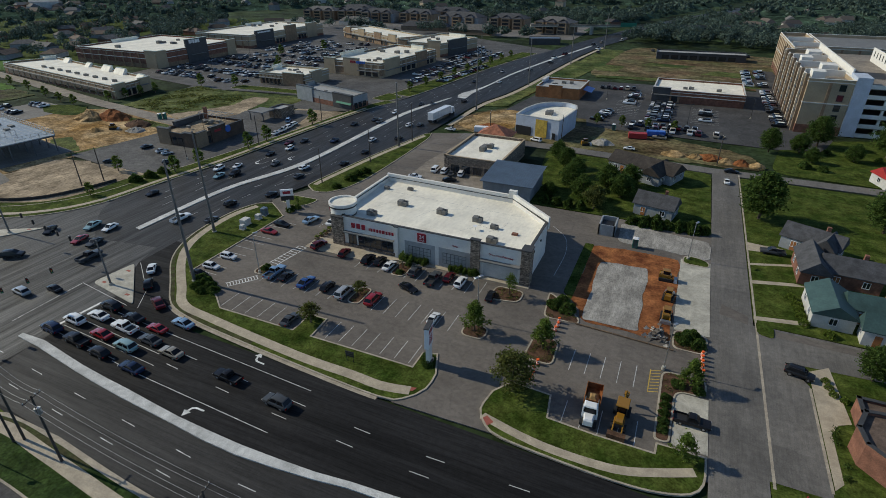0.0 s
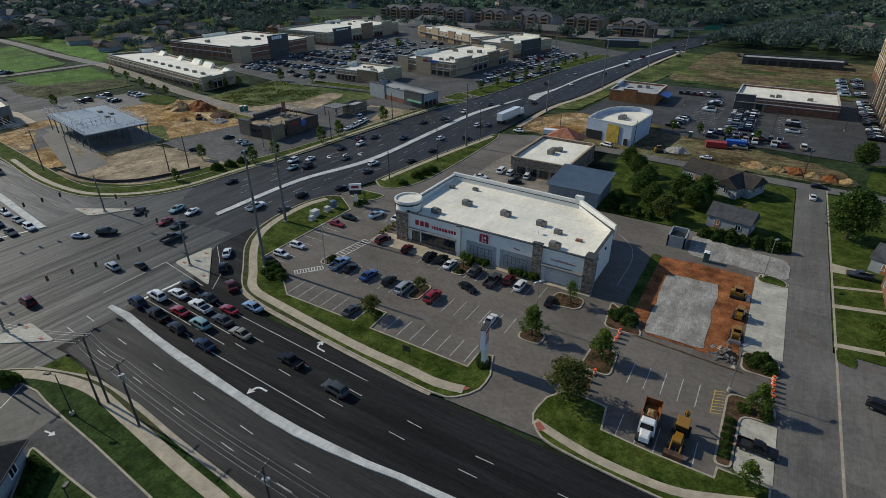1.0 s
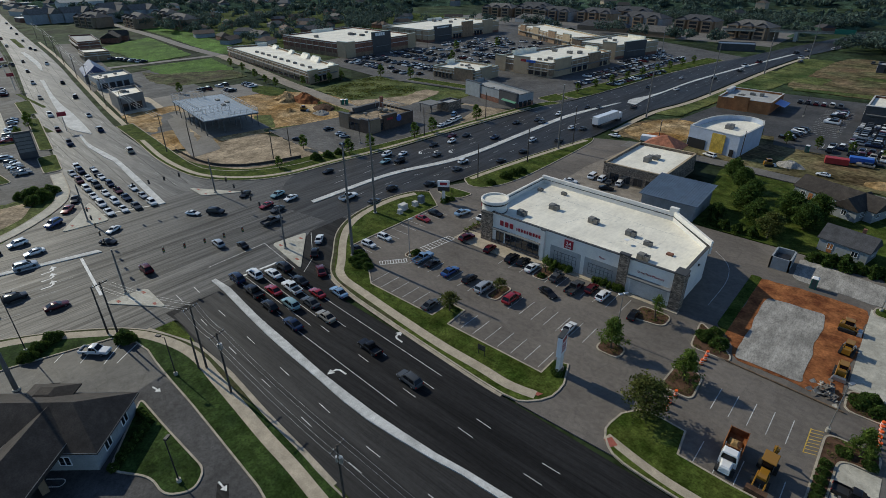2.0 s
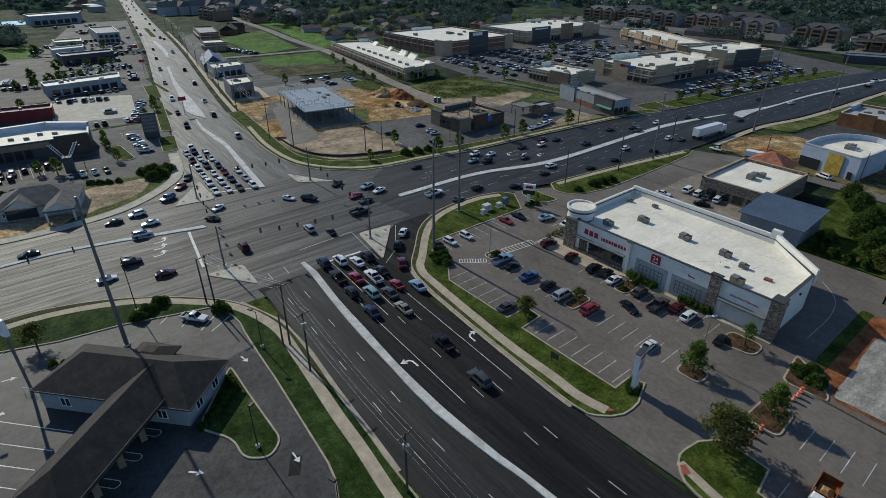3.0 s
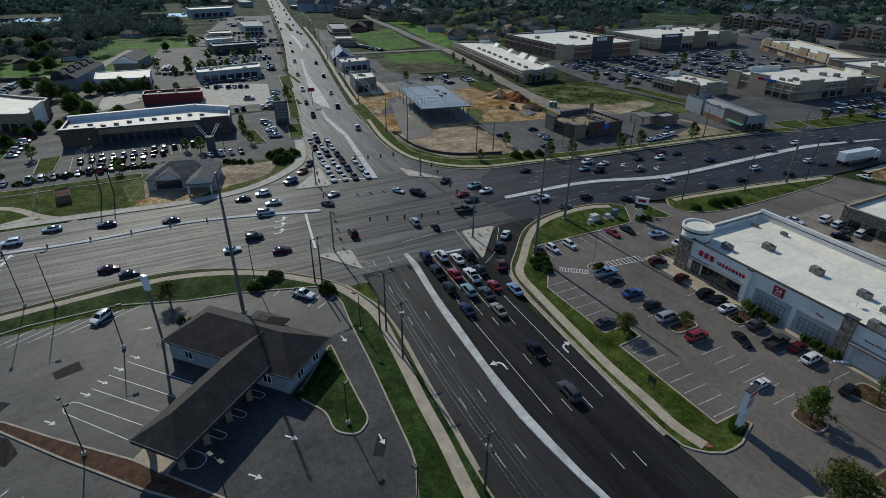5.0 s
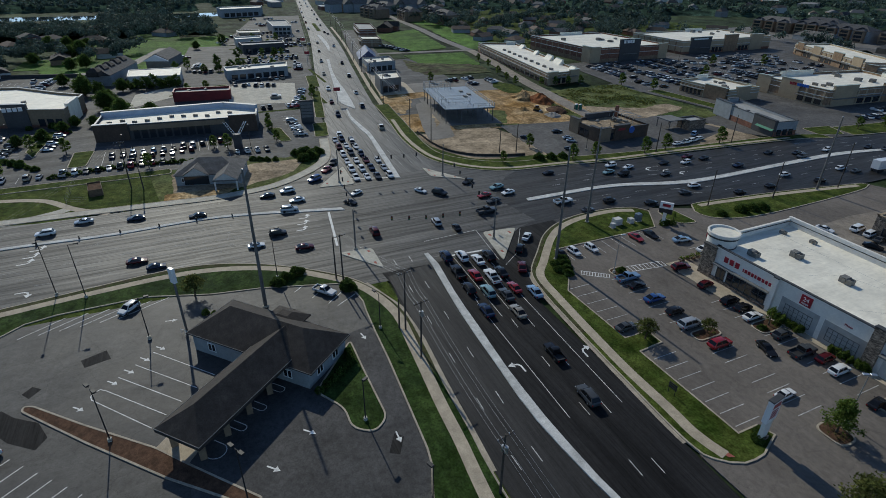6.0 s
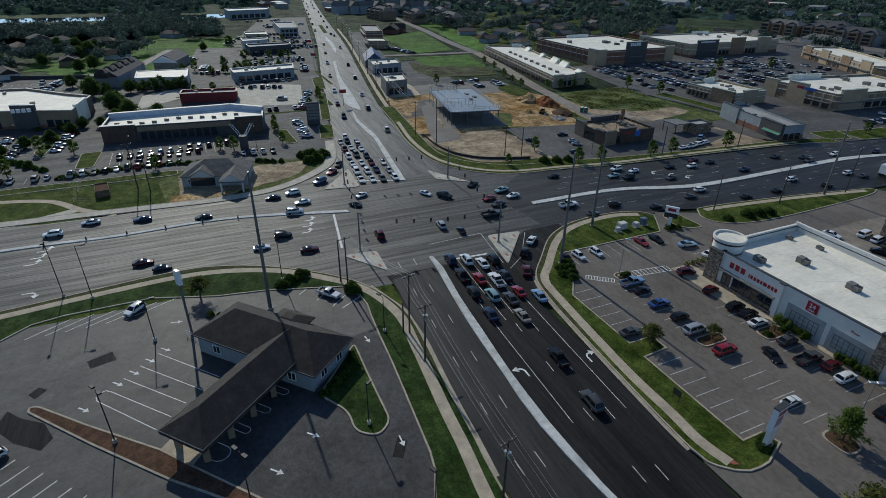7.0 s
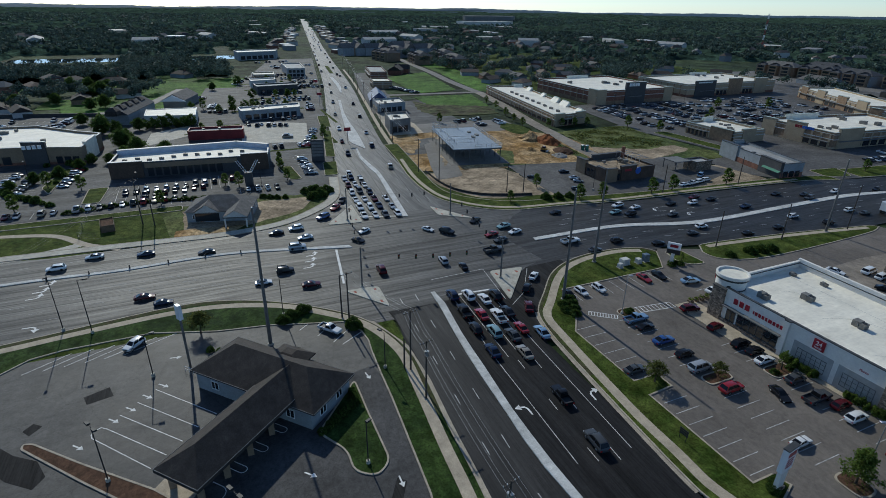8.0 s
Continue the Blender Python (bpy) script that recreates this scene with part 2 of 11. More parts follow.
    bluemetal=mat("blue_grey_metal_roof", (0.13, 0.17, 0.22), 0.45, 0.3, var=0.12, big=0.3, fine=2, bump=0.05),
    water=plain("pond_water", (0.02, 0.03, 0.04), 0.04, 0.0, 0.9),
)


# ---- mesh building ----
class Geo:
    """Collects vertices and faces, with a material slot number for each face."""

    def __init__(self):
        self.v, self.f, self.m = [], [], []

    def add(self, verts, faces, m=0):
        k = len(self.v)
        self.v += [tuple(p) for p in verts]
        self.f += [tuple(i + k for i in f) for f in faces]
        self.m += [m] * len(faces)
        return self

    def box(self, x0, y0, z0, x1, y1, z1, m=0, c=0.0):
        """A box; c is the width of the bevel round its top."""
        if c:
            return self.taper([(x0, y0), (x1, y0), (x1, y1), (x0, y1)], [(z0, 0), (z1 - c, 0), (z1, c)], m)
        return self.prism([(x0, y0), (x1, y0), (x1, y1), (x0, y1)], z0, z1, m)

    def prism(self, poly, z0, z1, m=0, bottom=True):
        n = len(poly)
        if sum(poly[i - 1][0] * poly[i][1] - poly[i][0] * poly[i - 1][1] for i in range(n)) < 0:
            poly = poly[::-1]
        faces = [tuple(range(n, 2 * n))] + [(i, (i + 1) % n, (i + 1) % n + n, i + n) for i in range(n)]
        if bottom:
            faces.append(tuple(range(n - 1, -1, -1)))
        return self.add([(x, y, z0) for x, y in poly] + [(x, y, z1) for x, y in poly], faces, m)

    def flat(self, poly, z, m=0):
        n = len(poly)
        if sum(poly[i - 1][0] * poly[i][1] - poly[i][0] * poly[i - 1][1] for i in range(n)) < 0:
            poly = poly[::-1]
        return self.add([(x, y, z) for x, y in poly], [tuple(range(n))], m)

    def taper(self, poly, levels, m=0):
        """A convex outline lofted through (z, inset) levels, closed above."""
        cx = sum(p[0] for p in poly) / len(poly)
        cy = sum(p[1] for p in poly) / len(poly)
        n, verts = len(poly), []
        for z, inset in levels:
            for x, y in poly:
                d = math.hypot(x - cx, y - cy) or 1
                s = max(0.0, 1 - 1.414 * inset / d)
                verts.append((cx + (x - cx) * s, cy + (y - cy) * s, z))
        faces = []
        for k in range(len(levels) - 1):
            faces += [(k * n + i, k * n + (i + 1) % n, (k + 1) * n + (i + 1) % n, (k + 1) * n + i) for i in range(n)]
        faces.append(tuple(range((len(levels) - 1) * n, len(levels) * n)))
        return self.add(verts, faces, m)

    def cyl(self, x, y, z0, z1, r0, r1=None, n=10, m=0, dx=0.0, dy=0.0):
        r1 = r0 if r1 is None else r1
        ring = [(math.cos(2 * math.pi * i / n), math.sin(2 * math.pi * i / n)) for i in range(n)]
        verts = [(x + r0 * a, y + r0 * b, z0) for a, b in ring] + [(x + dx + r1 * a, y + dy + r1 * b, z1) for a, b in ring]
        faces = [(i, (i + 1) % n, (i + 1) % n + n, i + n) for i in range(n)] + [tuple(range(n, 2 * n)), tuple(range(n - 1, -1, -1))]
        return self.add(verts, faces, m)

    def tube(self, p, q, r0, r1=None, n=6, m=0):
        p, q = Vector(p), Vector(q)
        r1 = r0 if r1 is None else r1
        d = (q - p).normalized()
        a = d.orthogonal().normalized()
        b = d.cross(a)
        verts = [p + r0 * (a * math.cos(2 * math.pi * i / n) + b * math.sin(2 * math.pi * i / n)) for i in range(n)]
        verts += [q + r1 * (a * math.cos(2 * math.pi * i / n) + b * math.sin(2 * math.pi * i / n)) for i in range(n)]
        faces = [(i, (i + 1) % n, (i + 1) % n + n, i + n) for i in range(n)] + [tuple(range(n, 2 * n)), tuple(range(n - 1, -1, -1))]
        return self.add(verts, faces, m)

    def ribbon(self, left, right, z, m=0):
        n = len(left)
        verts = [(x, y, z) for x, y in left] + [(x, y, z) for x, y in right]
        faces = []
        for i in range(n - 1):
            f = (i, i + 1, n + i + 1, n + i)
            a, b, c = (Vector(verts[k]) for k in f[:3])
            faces.append(f if (b - a).cross(c - b).z > 0 else f[::-1])
        return self.add(verts, faces, m)

    def mesh(self, name, mats):
        me = bpy.data.meshes.new(name)
        me.from_pydata(self.v, [], self.f)
        for k in mats if isinstance(mats, (list, tuple)) else [mats]:
            me.materials.append(M[k] if isinstance(k, str) else k)
        if any(self.m):
            me.polygons.foreach_set("material_index", self.m)
        me.update()
        return me


def part(name, geo, mats, parent=None, label="", smooth=False):
    me = geo.mesh(name, mats)
    if smooth:
        me.polygons.foreach_set("use_smooth", [True] * len(me.polygons))
        if smooth != 2:
            me.set_sharp_from_angle(angle=radians(38))
    ob = new(name, me)
    if parent is not None:
        ob.parent = parent
    return tagged(ob, label) if label else ob


def structure(name, geo, mats, label, category):
    return tagged(part(name, geo, mats), label, category, kind="structure")


def empty(name, label, category, m=None, group="", kind=""):
    ob = new(name)
    ob.empty_display_size = 0.5
    if m is not None:
        ob.matrix_basis = m
    return tagged(ob, label, category, group, kind)


def spline(pts, step=3.0):
    """A smooth line through a few plan points."""
    out, p = [], [Vector(q) for q in pts]
    p = [2 * p[0] - p[1]] + p + [2 * p[-1] - p[-2]]
    for i in range(1, len(p) - 2):
        n = max(1, int((p[i + 1] - p[i]).length / step))
        for k in range(n):
            t = k / n
            a, b, c, d = p[i - 1:i + 3]
            out.append(tuple(0.5 * ((2 * b) + (c - a) * t + (2 * a - 5 * b + 4 * c - d) * t * t + (3 * b - a - 3 * c + d) * t ** 3)))
    return out + [tuple(p[-2])]


def pair(left, right, n=60):
    """Two plan lines as splines with the same number of stations."""
    def even(pts):
        s = spline(pts, 1.0)
        d = [0.0]
        for a, b in zip(s, s[1:]):
            d.append(d[-1] + math.dist(a, b))
        xs = np.linspace(0, d[-1], n)
        return list(zip(np.interp(xs, d, [q[0] for q in s]).tolist(), np.interp(xs, d, [q[1] for q in s]).tolist()))
    return even(left), even(right)


def offset(line, d):
    """The line moved sideways: to its left for d > 0."""
    out = []
    for i, p in enumerate(line):
        a, b = line[max(0, i - 1)], line[min(len(line) - 1, i + 1)]
        tx, ty = b[0] - a[0], b[1] - a[1]
        k = math.hypot(tx, ty) or 1
        out.append((p[0] - ty / k * d, p[1] + tx / k * d))
    return out


def rounded(poly, r, n=5):
    """A closed outline with its corners rounded."""
    out = []
    for i, p in enumerate(poly):
        a, b = Vector(poly[i - 1]), Vector(poly[(i + 1) % len(poly)])
        p = Vector(p)
        u, v = (a - p), (b - p)
        d = min(r, u.length * 0.45, v.length * 0.45)
        s, e = p + u.normalized() * d, p + v.normalized() * d
        for k in range(n + 1):
            t = k / n
            out.append(tuple(s * (1 - t) ** 2 + p * 2 * t * (1 - t) + e * t * t))
    return out


def shrink(poly, d):
    """A closed counter-clockwise outline moved inwards by d."""
    if sum(poly[i - 1][0] * poly[i][1] - poly[i][0] * poly[i - 1][1] for i in range(len(poly))) < 0:
        poly = poly[::-1]
    out, n = [], len(poly)
    for i in range(n):
        p = Vector(poly[i])
        a, b = (p - Vector(poly[i - 1])), (Vector(poly[(i + 1) % n]) - p)
        a = a.normalized() if a.length > 1e-6 else b.normalized()
        b = b.normalized() if b.length > 1e-6 else a
        na, nb = Vector((-a.y, a.x)), Vector((-b.y, b.x))
        k = (na + nb)
        k = k.normalized() if k.length > 1e-3 else na
        out.append(tuple(p + k * d / max(0.4, k.dot(na))))
    return poly, out


def bed(name, poly, label, category, fill="grass", h=0.15, w=0.26, fillname="lawn"):
    """A raised bed: a real kerb round it and the planted surface inside."""
    outer, inner = shrink(poly, w)
    n = len(outer)
    g = Geo()
    verts = [(x, y, -0.1) for x, y in outer] + [(x, y, h) for x, y in outer] + [(x, y, h) for x, y in inner] + [(x, y, h - 0.06) for x, y in inner]
    faces = []
    for k in range(3):
        faces += [(k * n + i, k * n + (i + 1) % n, (k + 1) * n + (i + 1) % n, (k + 1) * n + i) for i in range(n)]
    g.add(verts, faces)
    base = structure(name, g, "kerb", label, category)
    top = Geo().flat(inner, h - 0.03)
    part(fillname, top, fill, base)
    return base


# ---- ground ----
g = Geo()
rings = [0, 60, 150, 300, 500, 800, 1200, 1800, 2600, 3600, 4900]
N_RING = 72
verts = [(-60, 60, -0.3)]
for r in rings[1:]:
    for i in range(N_RING):
        a = 2 * math.pi * i / N_RING
        rise = -0.3 if r < 2700 else -0.3 + 14 * ((r - 2700) / 2200) * (0.6 + 0.4 * math.sin(a * 5 + 1.3))
        verts.append((-60 + r * math.cos(a), 60 + r * math.sin(a), rise))
faces = [(0, 1 + i, 1 + (i + 1) % N_RING) for i in range(N_RING)]
for k in range(len(rings) - 2):
    b = 1 + k * N_RING
    faces += [(b + i, b + N_RING + i, b + N_RING + (i + 1) % N_RING, b + (i + 1) % N_RING) for i in range(N_RING)]
structure("ground", Geo().add(verts, faces), "earth", "dark green wooded ground reaching to the horizon", "ground")

# Roads, as ribbons between their two kerb lines. B runs along y, A along x.
B_WEST = [(-146, -700), (-146, -120), (-144, -40), (-143.5, -16), (-143.5, 20), (-143, 60), (-131, 78), (-129, 98), (-126.5, 115), (-124, 149), (-120, 192), (-114, 222), (-105, 306), (-94, 368), (-76, 459), (-40, 600), (60, 900)]
B_EAST = [(-104, -700), (-104, -120), (-106, -40), (-108, -16), (-108, 20), (-100, 66), (-98.5, 82), (-96, 96), (-92, 111), (-89, 139), (-84, 167), (-83, 215), (-77, 250), (-71, 342), (-64, 407), (-52, 459), (-18, 600), (84, 900)]
A_LEFT = [(-88, 47), (-63, 47), (-34, 46), (-8, 45.4), (60, 44), (400, 40)]
A_RIGHT = [(-88, 24), (-68, 23), (-49, 21.5), (-20, 21.5), (60, 21), (400, 18)]
W_SOUTH = [(-140, 30), (-165, 31.5), (-204, 39.5), (-303, 58), (-462, 89), (-770, 141), (-1500, 262), (-2300, 394)]
W_NORTH = [(-140, 58), (-170, 60.5), (-220, 65), (-319, 83), (-434, 104), (-766, 157), (-1500, 282), (-2300, 412)]
g = Geo().ribbon(*pair(A_LEFT, A_RIGHT, 90), -0.006)
g.flat([(-112, 22), (-86, 24), (-70, 22), (-70, 50), (-84, 58), (-97, 70), (-112, 70)], -0.012)
gn = Geo().ribbon(*pair([(-112, 60), *B_WEST[6:]], [(-98, 60), *B_EAST[6:]], 160), -0.004)
structure("road_a", g, "road", "fresh black asphalt road with turn lanes", "road")
south = pair([(-90.6, 34.3), (-74.9, 32.9), (-58.2, 31.6), (-44.4, 31.0), (-31.5, 31.9), (20, 35), (120, 35)], [(-89.2, 24.3), (-68, 23.0), (-56, 22.0), (-46.8, 21.4), (-40.3, 20.9), (20, 20.9), (120, 20.9)], 40)
structure("road_a_south", Geo().ribbon(*south, -0.001), "road_mid", "settled grey asphalt lanes beside the median", "road")
structure("road_north", gn, "road_n", "fresh black asphalt road with several lanes", "road")
g = Geo().ribbon(*pair(B_WEST[:6], B_EAST[:6], 90), -0.002)
g.flat([(-109, 18), (-100, 66), (-98, 60), (-91, 50), (-90.5, 33), (-91, 20), (-101, 5), (-109, -8)], -0.003)
g.flat([(-143, 20), (-143, 62), (-134, 76), (-128, 84), (-128, 60)], -0.009)
structure("road_west", Geo().ribbon(*pair(W_SOUTH, W_NORTH, 120), -0.008), "road_w", "worn grey asphalt road running to the horizon", "road")
g.flat([(-143, -5), (-145, 12), (-156, 25.5), (-168, 33), (-142, 36)], -0.01)
g.flat([(-142, 50), (-160, 60), (-148, 62), (-136, 73), (-128, 70)], -0.011)
g.flat([(-146, 16), (-88, 16), (-86, 60), (-96, 104), (-129, 104), (-131, 80), (-146, 62)], -0.017)
structure("road_b", g, "road_old", "worn grey asphalt crossing with lane lines", "road")

# Paved lots.
g = Geo().prism([(-87, 62), (-80, 55), (-70, 51), (-36, 48), (-31.4, 46.3), (-17, 46.6), (-14, 47.4), (3, 47.4), (8.8, 50), (8.8, 121), (-46, 121), (-46, 134), (-60, 134), (-66, 175), (-83, 168), (-83.4, 120), (-90, 107.5), (-94.6, 97), (-91, 93), (-87, 90)], -0.2, 0.002)
structure("parking_lot", g, "lot", "grey asphalt parking lot with painted stalls", "parking lot")
g = Geo().prism([(8.8, 44), (15.4, 44), (15.4, 166), (8.8, 166)], -0.2, 0.006)
g.prism([(-72, 166), (-40, 167), (8, 163.5), (50, 163), (200, 152), (200, 157), (50, 168), (8, 168.5), (-40, 172.5), (-72, 173)], -0.2, 0.009)
g.prism([(8.8, 78.2), (18.6, 78), (60, 80), (60, 86.5), (18.6, 86.8), (8.8, 86)], -0.2, 0.004)
g.prism([(15.3, 53), (22, 53), (22, 73.5), (18, 80), (15.3, 80)], -0.2, 0.003)
structure("side_street", g, "street", "grey patched asphalt side street", "road")
g = Geo().prism([(-98, -80), (-30, -80), (-36, 12), (-47, 15.5), (-55, 16), (-73, 18), (-86, 18.5), (-92, 15), (-96, 1), (-98, -14)], -0.2, 0.002)
structure("bank_lot", g, "lot_bank", "asphalt bank forecourt with painted stalls and arrows", "parking lot")
# A darker asphalt tone on the canopy's east side.
structure("bank_lane", Geo().prism([(-56.6, -13.2), (-58.6, -11.6), (-71.6, 2.0), (-74.6, 12.6), (-75.2, 15.6), (-66, 17.4), (-52, 17.0), (-41, 14.6), (-40, -13.2)], -0.1, 0.007), "lot_dark", "darker resurfaced lane round the bank", "parking lot")
g = Geo()
g.prism([(-208, -130), (-166, -130), (-166, -22), (-168, 30), (-186, 36), (-205, 39), (-300, 56), (-300, -130)], -0.2, -0.03)     # west shops
g.prism([(-300, -90), (-300, 56), (-420, 78), (-430, 0), (-345, -10)], -0.2, -0.035)
g.prism([(-430, 20), (-430, 80), (-640, 116), (-640, 70)], -0.2, -0.035)
g.prism([(-205, 64.5), (-225, 68), (-230, 78), (-330, 92), (-335, 130), (-240, 118), (-205, 90)], -0.2, -0.04)
structure("west_lot", g, "lot_west", "sun-bleached asphalt lots of roadside shops", "parking lot")
g = Geo()
g.prism([(-133, 180), (-120, 190), (-116, 215), (-106, 300), (-90, 380), (-250, 470), (-320, 460), (-282, 205), (-225, 195), (-215, 160), (-205, 158), (-203, 195), (-157, 200), (-155, 178)], -0.2, -0.03)
g.prism([(-177, 100), (-145, 96), (-131, 105), (-128, 140), (-140, 178), (-165, 172)], -0.2, -0.034)
structure("mall_lot", g, "lot_mall", "large asphalt parking lot of the shopping centre", "parking lot")
g = Geo().prism([(-70, 205), (-60, 285), (30, 290), (40, 200), (28, 196), (-34, 200), (-36, 210)], -0.2, -0.03)
g.prism([(26, 205), (40, 196), (46, 214), (38, 350), (28, 350)], -0.2, -0.034)
structure("market_lot", g, "lot_dark", "asphalt parking lot with dark new surface", "parking lot")

def path(name, line, w, parent_h, label, fill="walk"):
    """A pavement of separate concrete slabs with open joints."""
    base = structure(name, Geo().ribbon(offset(line, w / 2), offset(line, -w / 2), parent_h), fill, label, "pavement")
    return base


# Bare soil, gravel and fields.
RAGGED = ("clay", "sand", "field", "rough_plot", "redclay", "meadow", "gravel", "dark_soil")


def ragged(poly, step=1.6, amount=1.5):
    """A closed outline broken up into short uneven edges."""
    out = []
    for i, p in enumerate(poly):
        a, b = Vector(poly[i - 1]), Vector(p)
        d = b - a
        n = max(1, int(d.length / step))
        w = Vector((-d.y, d.x)).normalized() if d.length > 1e-6 else Vector((0, 0))
        for k in range(n):
            q = a + d * ((k + 0.5) / n)
            out.append(tuple(q + w * amount * (noise.noise(Vector((q.x * 0.22, q.y * 0.22, 5.0))) + 0.6 * noise.noise(Vector((q.x * 0.7, q.y * 0.7, 9.0))))))
    return out


def patch(name, poly, z, fill, label, category="ground"):
    if fill in RAGGED and category == "ground":
        xs, ys = [p[0] for p in poly], [p[1] for p in poly]
        poly = ragged(poly, 1.6, min(1.5, 0.05 * min(max(xs) - min(xs), max(ys) - min(ys))))
    return structure(name, Geo().prism(poly, -0.25, z), fill, label, category)

patch("soil_pad", rounded([(-178, 62), (-140, 66), (-132, 76), (-132, 96), (-146, 98), (-178, 98)], 8), -0.02, "sand", "pale graded soil on an empty corner plot")
patch("clay_plot", rounded([(-262, 82), (-180, 64), (-176, 98), (-166, 124), (-170, 150), (-205, 152), (-262, 130)], 10), -0.06, "clay", "orange clay of a building plot")
patch("soil_strip", rounded([(-143, 146), (-128, 146), (-124, 180), (-150, 182)], 5), -0.05, "sand", "bare tan soil beside the road")
patch("weedy_field", rounded([(-236, 128), (-203, 152), (-200, 195), (-157, 196), (-155, 176), (-166, 150), (-176, 120)], 8), -0.08, "field", "rough weedy grass field with bare patches")
path("access_track", spline([(-352, 177), (-300, 167), (-243, 154), (-223.5, 150.5), (-208, 147.6), (-195, 145), (-180, 142.5), (-166, 140.5)], 4), 6.5, -0.006, "tan dirt service track along the shop row", "yard")
patch("meadow", rounded([(-452, 141), (-482, 187), (-368, 167), (-362, 134)], 4), -0.05, "meadow", "bright green mown meadow")
patch("meadow", rounded([(-560, 210), (-478, 199), (-362, 180), (-352, 186), (-352, 199), (-470, 222), (-560, 232)], 4), -0.19, "meadow", "green gardens along the lane")
patch("market_plot", rounded([(-52, 300), (40, 292), (60, 400), (-40, 420), (-56, 350)], 10), -0.06, "rough_plot", "bare orange soil of a cleared plot with weeds")
for wp in ([(-48, 297), (-24, 299), (-2, 296), (30, 297), (30, 303), (0, 304), (-26, 306), (-47, 303)], [(-52, 318), (-40, 316), (-38, 336), (-50, 338)], [(2, 326), (26, 322), (34, 334), (10, 340)], [(-30, 345), (-8, 342), (0, 352), (-26, 354)]):
    patch("weed_patch", wp, -0.03, "field", "green weeds on the cleared plot")
patch("north_strip", rounded([(-70, 262), (-62, 262), (-50, 330), (-46, 400), (-62, 400)], 4), -0.05, "field", "rough grass beside the road")
patch("site_soil", rounded([(-80, 178), (-52, 172), (8, 171), (24, 171), (20, 186), (-20, 200), (-40, 214), (-70, 214), (-80, 200)], 6), -0.05, "rough_plot", "brown soil of a building site with weeds")
patch("clay_west", rounded([(-79, 182), (-66, 176), (-58, 176), (-58, 190), (-57, 203), (-62, 211), (-70, 211), (-77, 200)], 4), 0.02, "clay", "orange clay beside the half-built shop")
patch("green_verge", rounded([(24, 171), (200, 160), (260, 260), (60, 220), (42, 212), (30, 205)], 8), -0.07, "grass", "green verge with scattered bushes")
patch("orchard", rounded([(-34, 122), (8.6, 121), (8.6, 163), (-40, 166)], 3), -0.03, "grass", "shaded back gardens with lawn")
patch("gardens", rounded([(15.5, 87), (60, 87), (140, 80), (200, 150), (60, 161), (15.5, 162.5)], 2), -0.01, "grass", "mown lawns of the houses along the street")
patch("south_lawn", [(15.5, 20), (15.5, 53), (22, 53), (23.5, 64), (60, 64), (60, 20)], -0.01, "grass", "mown lawn beside the brick building")
patch("dental_lawn", rounded([(-170, -20), (-147, -17), (-143.4, -40), (-144, -120), (-168, -120), (-168, -24)], 1), -0.01, "grass", "green roadside lawn")
patch("dental_soil", rounded([(-168, -14), (-146, -14), (-145, 8), (-152, 22), (-166, 29), (-168, 8)], 2), 0.0, "sand", "bare orange soil round a small office")


# ---- kerbed lawns, pavements and medians ----
cvs_outer = spline([(-28.3, 54), (-28.3, 50.5), (-30.5, 47.3), (-34, 46.3), (-47, 47), (-63, 48.3), (-72.5, 49.4), (-79.5, 51.4), (-86, 57), (-93, 63.7), (-97, 71), (-98.6, 79), (-98.3, 87.6), (-96.4, 93.5), (-93.2, 95.5)], 1.5)
cvs_inner = [(-88, 92), (-85.3, 90), (-85.3, 61.5), (-78, 59.5), (-73.5, 56.5), (-70.5, 54.2), (-54.8, 54.2), (-54.8, 59), (-51.2, 59), (-50.8, 54), (-32.4, 54), (-32.4, 57.5), (-30, 58.3)]
corner = bed("lawn_corner", cvs_outer + cvs_inner, "kerbed lawn round the pharmacy corner", "lawn")


def slabs(base, line, w, z, size, gap=0.03, name="slab", fill="walk"):
    """Slabs laid along a line as pieces of their own."""
    d = [0.0]
    for a, b in zip(line, line[1:]):
        d.append(d[-1] + math.dist(a, b))
    k = int(d[-1] / size)
    for i in range(k):
        s0, s1 = i * size + gap / 2, (i + 1) * size - gap / 2
        q = [(float(np.interp(s, d, [p[0] for p in line])), float(np.interp(s, d, [p[1] for p in line]))) for s in (s0, s1)]
        a, b = q
        tx, ty = b[0] - a[0], b[1] - a[1]
        n = math.hypot(tx, ty) or 1
        nx, ny = -ty / n * w / 2, tx / n * w / 2
        part(name, Geo().prism([(a[0] + nx, a[1] + ny), (a[0] - nx, a[1] - ny), (b[0] - nx, b[1] - ny), (b[0] + nx, b[1] + ny)], z - 0.05, z + random.uniform(0.0, 0.008)), fill, base)


WALK_CVS = spline([(-30.3, 49.2), (-34.5, 48.4), (-39.8, 48.7), (-50, 49.0), (-69, 50.9), (-77.2, 52.2), (-82, 56.2), (-90, 63.5), (-94.3, 69.5), (-96.5, 77), (-96.8, 86), (-95, 92)], 1.5)
WALK_EAST = spline([(-19.2, 48.9), (-13.6, 47.6), (-8.5, 47.0), (-1.6, 47.2), (3, 48.7), (7.3, 50.6)], 1.5)
